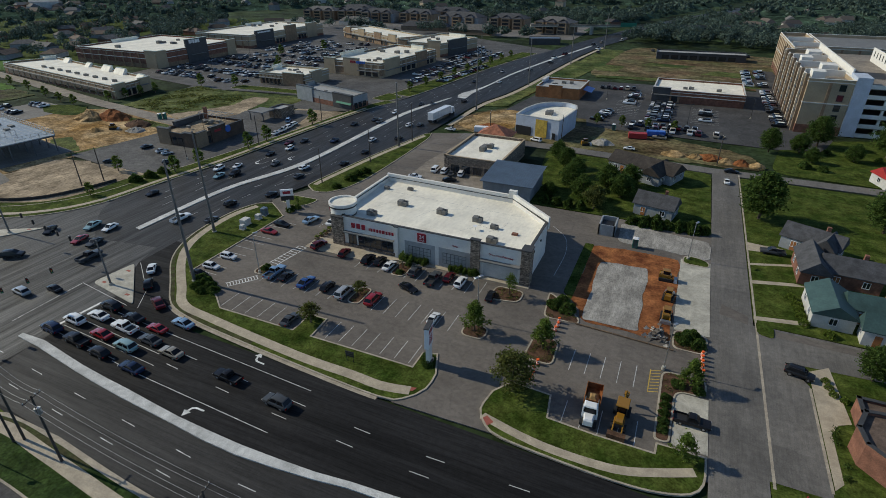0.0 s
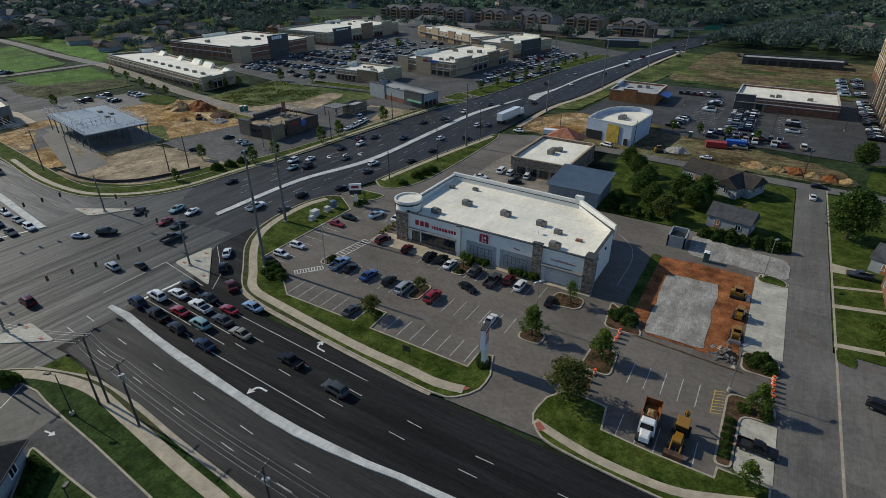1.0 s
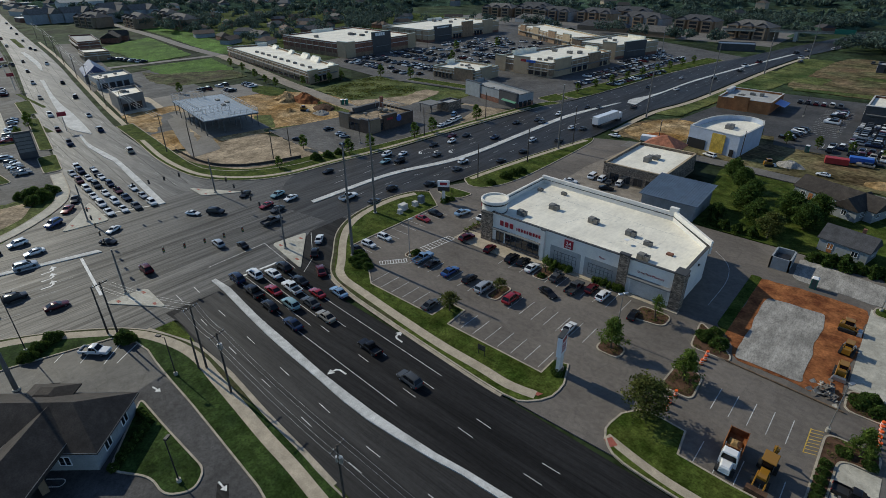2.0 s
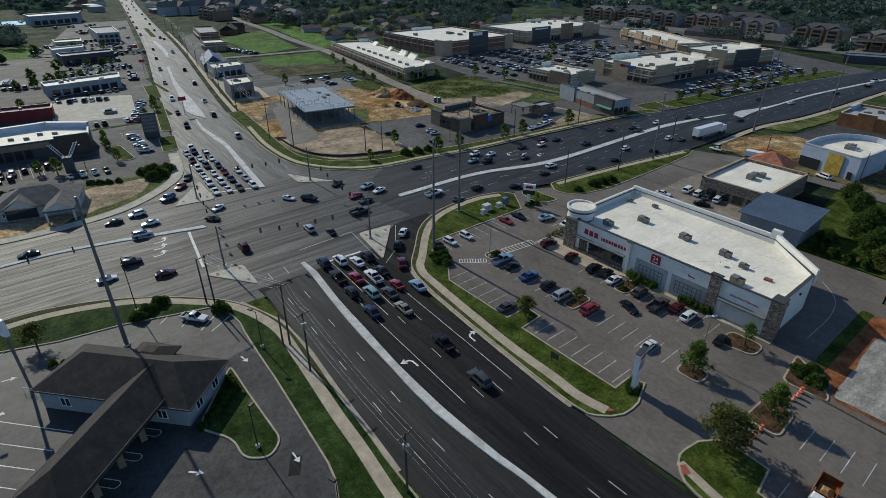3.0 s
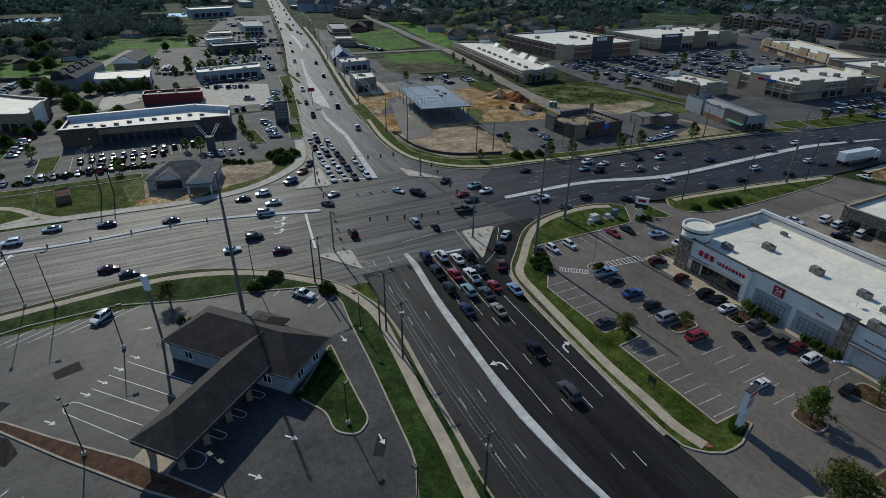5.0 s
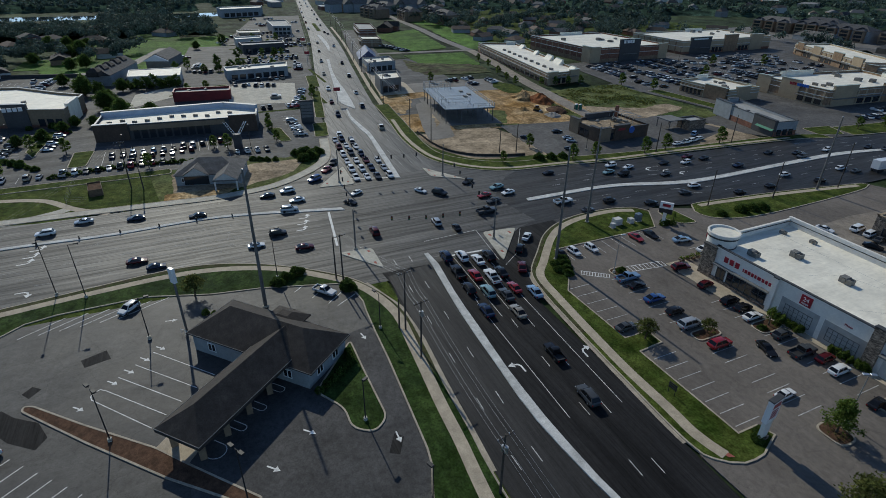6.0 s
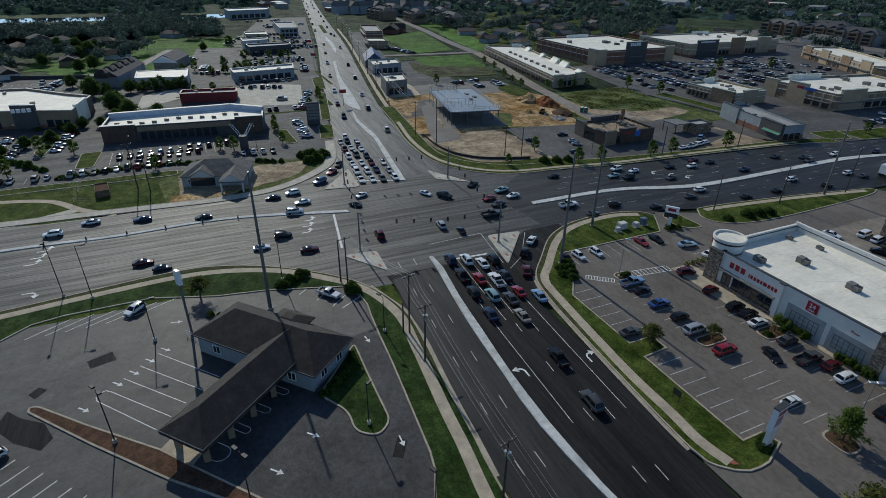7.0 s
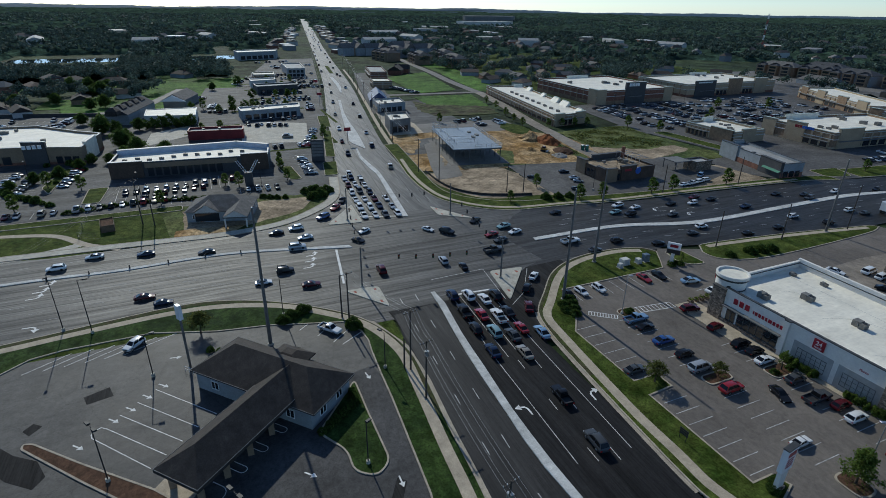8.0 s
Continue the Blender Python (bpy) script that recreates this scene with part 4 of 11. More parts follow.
# Grass strips and hedged islands of the western lots
for nm, poly in (("verge_west_a", [(-188, 37), (-206, 40.5), (-206, 35), (-188, 32)]), ("verge_west_b", [(-212, 41.6), (-262, 51), (-262, 47), (-214, 38)]), ("verge_west_c", [(-270, 53), (-300, 58), (-300, 52), (-272, 48)]),
                 ("verge_west_d", [(-232, -40), (-246, -40), (-250, -18), (-234, -16)]), ("verge_west_e", [(-200, -36), (-184, -37), (-184, -42), (-200, -42)]), ("verge_west_f", [(-198, -52.5), (-206, -52), (-229, -50), (-229, -53.5), (-206, -56)]),
                 ("verge_west_g", [(-172.5, -60), (-168, -60), (-168, -14), (-172.5, -14)]), ("verge_west_h", [(-205, 18), (-187, 20), (-187, 24), (-205, 23)]), ("verge_west_i", [(-276, -2), (-290, 0), (-292, 12), (-278, 12)])):
    bed(nm, rounded(poly, 1.5), "kerbed grass strip between the parking lots", "verge")
bed("verge_mall_a", rounded([(-204, 198), (-204, 206), (-160, 208), (-157, 201)], 2), "kerbed green strip before the restaurant", "verge")
bed("verge_mall_b", rounded([(-130, 206), (-121, 204), (-118, 214), (-128, 220)], 2), "kerbed green corner of the shopping centre", "verge")
for k in range(4):
    y = 240 + 18 * k
    bed("verge_mall_row", rounded([(-200, y - 4.5), (-197, y - 4.8), (-197, y + 4.6), (-200, y + 5)], 1.2), "kerbed planted island between car rows", "planting island")
bl = [p for p in bank_outer if p[1] > -110 and p[0] < -58]
structure("dry_verge", Geo().ribbon(offset(bl, -0.3), offset(bl, -1.35), 0.128), "dry_grass", "dry brown grass between kerb and pavement", "verge")
cl_out = [p for p in cvs_outer if p[0] < -58]
structure("dry_verge_corner", Geo().ribbon(offset(cl_out, -0.3), offset(cl_out, -0.95), 0.128), "dry_grass", "dry brown grass between kerb and pavement", "verge")
segs = []
for off in (-16.4, -12.9, -9.4, -5.9, -2.4, 3.2, 6.6, 9.8):
    ln = offset([(-131.5, -120), (-131.0, -27.6), (-131.2, -3.2), (-127.6, 15), (-124.6, 30), (-120, 48)], off)
    segs += [(*a, *b) for a, b in zip(ln[:4], ln[1:4])]
for off in (-9.6, -6.4, -3.2, 6.2, 9.4):
    ln = offset([(-150, 46.8), (-182, 50.4), (-222, 54), (-303, 66.5), (-448, 94), (-768, 149)], -off)
    segs += [(*a, *b) for a, b in zip(ln, ln[1:])]
lines("tar_joints", segs, 0.2, 0.003, "tar", "dark tarred joints between the lanes", "road joint")
# Dark repair patches in the asphalt
g = Geo()
for poly in ([(-84.3, -27.8), (-85.6, -24.4), (-83.0, -23.6), (-82.2, -27.1)], [(-69.6, -34.5), (-66.8, -31), (-68.6, -29.9), (-72.0, -31.4), (-74.4, -34.6), (-76.6, -36.5), (-73.5, -37.4)], [(-79.2, -34.6), (-80.5, -33.5), (-79.4, -32.2), (-77.8, -33.5)], [(-51.0, 11.7), (-50.0, 12.7), (-47.4, 11.2), (-48.2, 10.0)], [(-86.2, 4), (-84.6, 2.6), (-83.4, 4.2), (-85, 5.4)]):
    g.flat(poly, 0.008)
structure("asphalt_patches", g, "road", "dark repair patches in the bank asphalt", "patch")
g = Geo()
for poly in ([(10.2, 88), (14.6, 86.4), (14.8, 89), (10.6, 91.5)], [(-44, 122), (-38, 122), (-38, 125), (-44, 125)], [(18.8, 84.4), (60, 83.4), (60, 85.6), (18.8, 86.2)]):
    g.flat(poly, 0.016)
structure("street_patches", g, "lot", "darker patches in the side street", "patch")

patch("service_yard", [(-70, 121.5), (-46.6, 121.5), (-46.6, 133.8), (-62.6, 133.8), (-62.6, 166), (-68.5, 166), (-71, 140)], 0.012, "yard", "stained tan concrete yard behind the shops", "yard")
patch("frame_yard", rounded([(-262, 84), (-232, 78), (-230, 112), (-262, 128)], 4), -0.028, "street", "grey gravelled yard beside the steel frame")
patch("bare_strip", rounded([(-192, 149.5), (-171, 144), (-164.5, 156), (-166, 168), (-171.5, 190), (-181, 187.5), (-179, 173), (-185, 158)], 3), -0.014, "sand", "bare tan soil at the field edge")
patch("track_weeds", rounded([(-200, 140.5), (-178, 138.8), (-172, 134.5), (-184, 134), (-198, 136.5)], 1.5), 0.0, "field", "green weeds between the track and the clay")
patch("plot_lawn", rounded([(-253, 140), (-234, 147), (-222, 136), (-226, 132), (-240, 132)], 2), 0.004, "grass", "small green lawn behind the steel frame")
patch("west_green", rounded([(-330, -70), (-326, -34), (-345, -8), (-372, 22), (-430, 26), (-490, 30), (-480, -30), (-425, -60), (-370, -78)], 10), -0.12, "meadow", "green lawns beyond the western shops")
patch("pale_lot", [(-256.3, -29.4), (-283, -27.8), (-297, -11), (-274, -10.3)], -0.024, "concrete", "pale concrete lot behind the shop row", "parking lot")
patch("pale_lot_north", [(-285.4, 12.4), (-295, 22), (-284.1, 43.4), (-242.5, 36.5), (-248.7, 9.2)], -0.022, "concrete", "pale concrete lot beside the road", "parking lot")
for nm, poly in (("plot_verge_a", [(-262, 106), (-236, 112), (-236, 122), (-262, 128)]), ("plot_verge_b", [(-200, 108), (-182, 100), (-178, 104), (-196, 114)]), ("plot_verge_c", [(-180, 99), (-176, 99), (-166, 124), (-170, 126)])):
    patch(nm, rounded(poly, 2), -0.035, "field", "weedy strip on the cleared plot")

path("lane_west", spline([(-620, 210), (-576, 203), (-482, 192.5), (-410, 182), (-345, 176)], 12), 7.0, -0.06, "grey residential lane between meadows", "street")
patch("near_meadow", rounded([(-347.5, 125), (-346, 168), (-298, 157), (-315, 123)], 3), -0.026, "meadow", "bright green mown meadow")
path("lane_cross", spline([(-360, 108), (-357, 140), (-354, 176)], 8), 6.0, -0.05, "grey lane with parked cars between two meadows", "street")
structure("pad_lot", Geo().prism([(-262, 122), (-259, 144), (-233, 141), (-235, 117)], -0.2, -0.004), "street", "small grey asphalt lot behind the steel frame", "parking lot")
path("roadside_walk", spline([(-205, 65.8), (-224.5, 69), (-262, 75.4), (-319, 86.2), (-367, 95.4), (-434, 107.6), (-520, 121.5)], 6), 1.8, 0.02, "pale concrete pavement beside the west road")
path("roadside_lot", spline([(-296, 90), (-330, 98), (-400, 112), (-490, 132)], 8), 17.0, -0.03, "worn asphalt lots before the roadside shops", "lot_west")
patch("shop_apron", [(-236, 73), (-300, 85.4), (-300, 90), (-264, 95), (-240, 91)], -0.02, "walk", "stained concrete apron round the block shop", "parking lot")
patch("soil_edge", rounded([(-241, 73.4), (-212, 69), (-206, 72), (-216, 79), (-229, 84), (-233, 98), (-242, 95)], 2), -0.012, "clay", "orange soil along the roadside")
patch("dark_plot", rounded([(-331, 119), (-316.5, 124), (-299, 156), (-275, 151.5), (-279, 113), (-300, 111)], 3), -0.022, "dark_soil", "dark bare soil beside the meadow")

patch("bank_lawn_base", [(-104, -80), (-30, -80), (-34, 21), (-70, 23), (-90, 23.6), (-100, 8), (-107, -10)], -0.02, "grass", "grass under the bank kerbs")

patch("corner_verge", spline([(-168.6, 31.4), (-160, 28.2), (-152.4, 22.6), (-147.2, 14), (-145.4, 4), (-145.2, -12)], 2) + spline([(-149, -12), (-150, 4), (-153.4, 13), (-158, 19.4), (-164, 23), (-168.6, 24.4)], 2), 0.012, "field", "weedy grass along the corner pavement")
patch("office_soil", rounded([(-152, -16), (-145.6, -16), (-145.6, -2), (-150, 2)], 1.5), 0.016, "clay", "bare orange soil before the office")
patch("west_gardens", rounded([(-350, 205), (-347, 470), (-700, 470), (-760, 280), (-560, 262), (-370, 204)], 10), -0.21, "grass", "green gardens between the houses", "ground")
patch("apartment_lot", [(-400, 440), (-90, 440), (-90, 560), (-400, 560)], -0.22, "street", "grey asphalt between the apartment blocks", "parking lot")

patch("green_field", rounded([(-222, 154), (-224, 182), (-222, 197), (-181, 189), (-178.5, 172), (-186, 157), (-192, 150), (-206, 152)], 3), -0.010, "field", "rough green weedy field beside the shop row")
patch("corner_lawn", spline([(-196, 62.6), (-169, 60.4), (-152.6, 62.2), (-139.6, 69), (-133, 79.6), (-132.4, 91.5), (-132.4, 103)], 2) + spline([(-138, 103), (-142.4, 91.3), (-142.6, 82.9), (-146.6, 73.2), (-157.9, 67.2), (-168.3, 65.4), (-196, 66)], 2), 0.008, "grass", "wide green verge round the corner plot", "verge")
for x0, y0, x1, y1 in ((-232, 16, -230, 36), (-276, -14, -274, 10), (-330, 10, -326, 50), (-372, 24, -368, 62), (-412, 24, -409, 70), (-444, 24, -441, 74), (-300, -90, -286, -84), (-345, -12, -330, -8), (-262, 46.5, -236, 48.5), (-320, 57.5, -280, 59)):
    patch("lot_verge", rounded([(x0, y0), (x1, y0), (x1, y1), (x0, y1)], 0.8), 0.03, "grass", "narrow grass bed between roadside lots", "verge")

patch("clay_verge", rounded([(-16.2, 84), (-14.3, 82), (-14.3, 105.4), (-16.2, 105.4)], 0.6), 0.06, "grass", "narrow grass strip beside the clay", "verge")
for poly in ([(15.6, 120), (22.8, 119.2), (23.2, 116.8), (15.6, 115.9)], [(15.6, 109.9), (24.6, 112.9), (24.8, 112.1), (15.6, 109)], [(15.6, 102.7), (23.2, 104.6), (25.4, 104), (15.6, 101.4)], [(15.6, 89.7), (23.4, 91.2), (23.8, 90), (15.6, 88.5)]):
    patch("driveway", poly, 0.012, "walk", "worn tan concrete driveway across the lawn", "driveway")
patch("lot_island", rounded([(15.8, 88), (15.9, 84.3), (18.3, 83.7), (18.5, 86.9)], 0.9), 0.11, "grass", "kerbed grass island at the lot corner", "verge")
patch("lot_apron", [(22.3, 77), (25.2, 79.2), (26.1, 67.3), (24.4, 66.4), (23.4, 64.3), (23.4, 56), (22.3, 54.6)], 0.012, "walk", "tan concrete apron beside the lot", "pavement")
pts = spline([(-24.6, 110.7), (-21.6, 107.4), (-20, 104), (-19.1, 98.2), (-19.2, 88.9)], 1.0)
lines("lane_curve", [(*a, *b) for a, b in zip(pts, pts[1:])], 0.1, 0.01, "paint_worn", "faint curved white line behind the pharmacy")

patch("office_ground", [(-172, -26), (-143.6, -26), (-143.6, 20), (-152, 31), (-170, 34)], -0.016, "field", "weedy ground round the office")

patch("gravel_bay", rounded([(-220.4, 82.9), (-225.8, 94.7), (-170.5, 78.2), (-168.9, 67.6), (-186.4, 72.1)], 2), 0.004, "street", "grey gravel beside the steel frame")
patch("straw_cover", rounded([(-232.7, 93.6), (-236.1, 99.4), (-199.8, 90.3), (-183.9, 76.7)], 2), 0.010, "sand", "straw-covered soil beside the steel frame")

patch("lot_lawn", [(22, 53), (60, 53), (60, 80), (22, 80)], -0.02, "grass", "grass round the brick building")
path("pavement_north_east", spline([(-81, 180), (-80.8, 215), (-74.8, 250), (-68.8, 342), (-61.8, 407)], 6), 2.2, 0.03, "tan concrete pavement beside the north road", "walk")
patch("north_verge", spline([(-80, 214), (-73.6, 250), (-67.6, 342)], 10) + spline([(-60, 342), (-66, 262), (-71, 216)], 10), 0.0, "field", "weedy verge beside the north road")


# ---- buildings ----
M.update(
    stone=mat("brown_ledge_stone", (0.2, 0.155, 0.115), 0.85, var=0.25, big=1.6, fine=4, bump=0.9, ledge=0.7),
    brick=mat("red_brown_brick", (0.19, 0.085, 0.055), 0.85, var=0.25, big=0.6, fine=6.0, bump=0.4),
    tanbrick=mat("tan_brick", (0.25, 0.165, 0.1), 0.85, var=0.2, big=0.5, fine=6.0, bump=0.3),
    shingle=mat("dark_roof_shingles", (0.041, 0.034, 0.029), 0.9, var=0.3, big=0.5, fine=5.0, bump=0.5),
    shingle_grey=mat("grey_roof_shingles", (0.115, 0.11, 0.105), 0.9, var=0.25, big=0.5, fine=5.0, bump=0.5),
    shingle_slate=mat("slate_grey_shingles", (0.06, 0.061, 0.066), 0.9, var=0.25, big=0.5, fine=5.0, bump=0.5),
    shingle_green=mat("green_metal_roof", (0.045, 0.085, 0.08), 0.55, var=0.15, big=0.4, fine=3.0, bump=0.2),
    shingle_brown=mat("brown_roof_shingles", (0.12, 0.085, 0.065), 0.9, var=0.25, big=0.5, fine=5.0, bump=0.5),
    tile=mat("terracotta_roof_tiles", (0.30, 0.11, 0.06), 0.8, var=0.3, big=0.8, fine=4.0, bump=0.5),
    siding=mat("pale_siding", (0.5, 0.49, 0.46), 0.8, var=0.1, big=0.4, fine=4.0, bump=0.15),
    siding_grey=mat("grey_blue_siding", (0.27, 0.29, 0.30), 0.8, var=0.1, big=0.4, fine=4.0, bump=0.15),
    cream=mat("cream_stucco", (0.5, 0.44, 0.34), 0.85, var=0.1, big=0.3, fine=6, bump=0.1),
    espresso=mat("dark_brown_brick", (0.085, 0.058, 0.042), 0.85, var=0.2, big=0.4, fine=6, bump=0.3),
    umber=mat("umber_stucco", (0.235, 0.17, 0.11), 0.85, var=0.12, big=0.3, fine=6, bump=0.1),
    deck=mat("galvanised_roof_deck", (0.22, 0.265, 0.31), 0.5, 0.2, var=0.1, big=0.3, fine=2.0, bump=0.1),
    steel_dark=plain("primed_steel", (0.09, 0.095, 0.10), 0.6, 0.3),
    awning=plain("green_awning", (0.02, 0.16, 0.10), 0.7),
    cap=mat("parapet_cap", (0.5, 0.49, 0.46), 0.6, var=0.08, big=0.5, fine=3.0, bump=0.03),
    mintcap=mat("pale_green_coping", (0.4, 0.45, 0.4), 0.6, var=0.1, big=0.5, fine=3.0, bump=0.03),
    grey_cap=mat("dark_parapet_cap", (0.05, 0.05, 0.05), 0.6, var=0.1, big=0.5, fine=3.0, bump=0.03),
)


def side(poly, i):
    a, b = Vector(poly[i]), Vector(poly[(i + 1) % len(poly)])
    t = (b - a).normalized()
    return a, t, Vector((t.y, -t.x)), (b - a).length


def sbox(g, poly, i, s0, s1, z0, z1, o0, o1, m=0):
    """A box on one side of a counter-clockwise outline: s along it, o outwards from it."""
    a, t, n, _ = side(poly, i)
    q = [a + t * s0 + n * o0, a + t * s1 + n * o0, a + t * s1 + n * o1, a + t * s0 + n * o1]
    return g.prism([tuple(p) for p in q], z0, z1, m)


def glazing(house, poly, i, s0, s1, z0, z1, cols=1, rows=1, frame="steel_dark", name="window"):
    """A window: a frame proud of the wall, mullions, and separate panes set back in it."""
    fr, w = Geo(), 0.08
    sbox(fr, poly, i, s0, s1, z0, z0 + w, -0.05, 0.09)
    sbox(fr, poly, i, s0, s1, z1 - w, z1, -0.05, 0.09)
    for k in range(cols + 1):
        s = s0 + (s1 - s0 - w) * k / cols
        sbox(fr, poly, i, s, s + w, z0 + w, z1 - w, -0.05, 0.09)
    for k in range(1, rows):
        z = z0 + (z1 - z0) * k / rows
        sbox(fr, poly, i, s0 + w, s1 - w, z - 0.025, z + 0.025, -0.05, 0.075)
    win = part(name, fr, frame, house)
    for k in range(cols):
        a = s0 + (s1 - s0 - w) * k / cols + w
        b = s0 + (s1 - s0 - w) * (k + 1) / cols
        part("pane", sbox(Geo(), poly, i, a, b, z0 + w, z1 - w, 0.004, 0.02), "glass", win)
    return win


def building(label, poly, h, wall="tanbrick", roof="roof", parapet=0.9, cap="cap", bays=(), towers=(), band=None, category="shop building", name="shop_building"):
    """A flat-roofed building: walls with thickness, a sunk roof deck, a capped parapet, raised fronts and glazed bays."""
    if sum(poly[i - 1][0] * poly[i][1] - poly[i][0] * poly[i - 1][1] for i in range(len(poly))) < 0:
        poly = poly[::-1]
    house = empty(name, label, category)
    outer, inner = shrink(poly, 0.35)
    n = len(outer)
    g = Geo()
    verts = [(x, y, -0.3) for x, y in outer] + [(x, y, h) for x, y in outer] + [(x, y, h) for x, y in inner] + [(x, y, h - parapet - 0.1) for x, y in inner]
    fc = []
    for k in range(3):
        fc += [(k * n + i, k * n + (i + 1) % n, (k + 1) * n + (i + 1) % n, (k + 1) * n + i) for i in range(n)]
    g.add(verts, fc)
    accent = dict(tanbrick="tan", brick="tanbrick", tan="tanbrick").get(wall)
    if accent and math.hypot(*poly[0]) > 150:
        for i in range(n):                      # piers and a string course, built in one with the wall
            L = side(outer, i)[3]
            at = [j * L / max(1, round(L / 6.5)) for j in range(1, max(1, round(L / 6.5)))]
            for bi, s0, s1, z0, z1, k in bays:
                if bi == i:
                    at = [s0 * L + j * (s1 - s0) * L / k for j in range(k + 1)]
            for s in at:
                sbox(g, outer, i, s - 0.45, s + 0.45, 0, h - 0.9, 0, 0.22, 1)
            sbox(g, outer, i, -0.1, L + 0.1, h - 0.95, h - 0.7, 0, 0.14, 2)
            sbox(g, outer, i, -0.1, L + 0.1, h * 0.56, h * 0.56 + 0.3, 0, 0.26, 2)
    part("wall", g, [wall, accent, "cap"] if accent else wall, house)
    part("roof", Geo().flat(inner, h - parapet), roof, house)
    cg = Geo()
    for i in range(n):
        L = side(outer, i)[3]
        sbox(cg, outer, i, -0.1, L + 0.1, h, h + 0.14, -0.45, 0.1)
    part("parapet_cap", cg, cap, house)
    if band:
        bg = Geo()
        for i in range(n):
            L = side(outer, i)[3]
            sbox(bg, outer, i, -0.06, L + 0.06, 0, band[1], 0.0, 0.06)
        part("base_course", bg, band[0], house)
    for i, s0, s1, dh, mt in towers:
        L = side(outer, i)[3]
        tg = Geo()
        sbox(tg, outer, i, s0 * L, s1 * L, 0, h + dh, -0.9, 0.35)
        tw = part("raised_front", tg, mt, house)
        part("coping", sbox(Geo(), outer, i, s0 * L - 0.12, s1 * L + 0.12, h + dh, h + dh + 0.16, -1.0, 0.5), cap, tw)
    for i, s0, s1, z0, z1, k in bays:
        L = side(outer, i)[3]
        if accent and k > 2:
            part("storefront_canopy", sbox(Geo(), outer, i, s0 * L, s1 * L, z1 + 0.15, z1 + 0.45, 0.0, 1.3), "slate", house)
        for j in range(k):
            w = (s1 - s0) * L / k
            a, b = s0 * L + j * w + 0.12 * w, s0 * L + (j + 1) * w - 0.12 * w
            if math.hypot(*poly[0]) < 180:
                glazing(house, outer, i, a, b, z0, z1, max(1, min(4, int(w / 1.6))), 1)
            else:
                part("window", sbox(Geo(), outer, i, a, b, z0, z1, -0.05, 0.07), "glass", house)
    return house


unit_proto, unit_far = None, None


def rooftop_unit(x, y, z, s=1.0, a=0.0):
    """A packaged air conditioner: cabinet, hood, fan deck with its fan, and a curb."""
    global unit_proto, unit_far
    m = pose(x, y, z, 0, 0, a)
    if unit_proto is None:
        u = empty("rooftop_unit", "grey-brown metal air conditioner on a white flat roof", "air conditioner", group="rooftop units")
        g = Geo().box(-1.25, -0.75, 0.0, 0.25, 0.75, 1.35, c=0.04)
        g.box(0.25, -0.75, 0.0, 1.25, 0.75, 1.2, c=0.04)
        part("cabinet", g, "acgrey", u)
        g = Geo()
        for k in range(6):
            g.box(-1.29, -0.65, 0.4 + k * 0.14, -1.24, 0.65, 0.46 + k * 0.14)
        part("louvre", g, "black", u)
        part("fan", Geo().cyl(0.75, 0, 1.19, 1.28, 0.42, 0.42, 14), "black", u)
        part("hood", Geo().taper([(-0.5, -1.05), (0.2, -1.05), (0.2, -0.75), (-0.5, -0.75)], [(0.5, 0), (1.1, 0.1)]), "acgrey", u)
        unit_proto = u
        u.matrix_basis = m @ Matrix.Diagonal((s, s, s, 1))
        return u
    if math.hypot(x, y) > 150:
        if unit_far is None:
            unit_far = empty("rooftop_unit", "grey metal air conditioner on a flat shop roof", "air conditioner", group="rooftop units")
            g = Geo().box(-1.25, -0.75, 0.0, 0.25, 0.75, 1.35, c=0.04)
            part("cabinet", g.box(0.25, -0.75, 0.0, 1.25, 0.75, 1.2, c=0.04), "acgrey", unit_far)
            unit_far.matrix_basis = m @ Matrix.Diagonal((s, s, s, 1))
            return unit_far
        c = copy_thing(unit_far, m)
        c.scale = (s, s, s)
        return c
    c = copy_thing(unit_proto, m)
    c.scale = (s, s, s)
    return c


# The pharmacy
PX0, PX1, PY0, PY1 = -63.6, -23.2, 83.4, 106.6
CVS = [(PX0, PY0), (-34.2, PY0), (PX1, PY0), (PX1, 97.5), (-33.2, PY1), (-66.0, PY1 + 1.2), (-66.0, 90)]
ph = building("white stucco pharmacy with stone piers and white flat roof", CVS, 7.0, "stucco", "roof", 1.0, "grey_cap", name="pharmacy_building", category="pharmacy")
rear = Geo()
rear.prism([(-66.2, 88), (-65.7, 88), (-65.7, 107.9), (-66.2, 108.0)], 5.5, 7.5)
rear.prism([(-66.2, 107.4), (-33.0, 106.3), (-33.0, 106.8), (-66.2, 108.0)], 5.5, 7.9)
rear.prism([(-33.3, 106.2), (-23.0, 97.3), (-22.8, 97.7), (-33.0, 106.8)], 5.5, 8.2)
rear.prism([(-34.4, 106.2), (-32.6, 106.2), (-32.6, 107.2), (-34.4, 107.2)], 5.5, 8.9)
part("rear_parapet", rear, "stucco", ph)
seam = Geo()
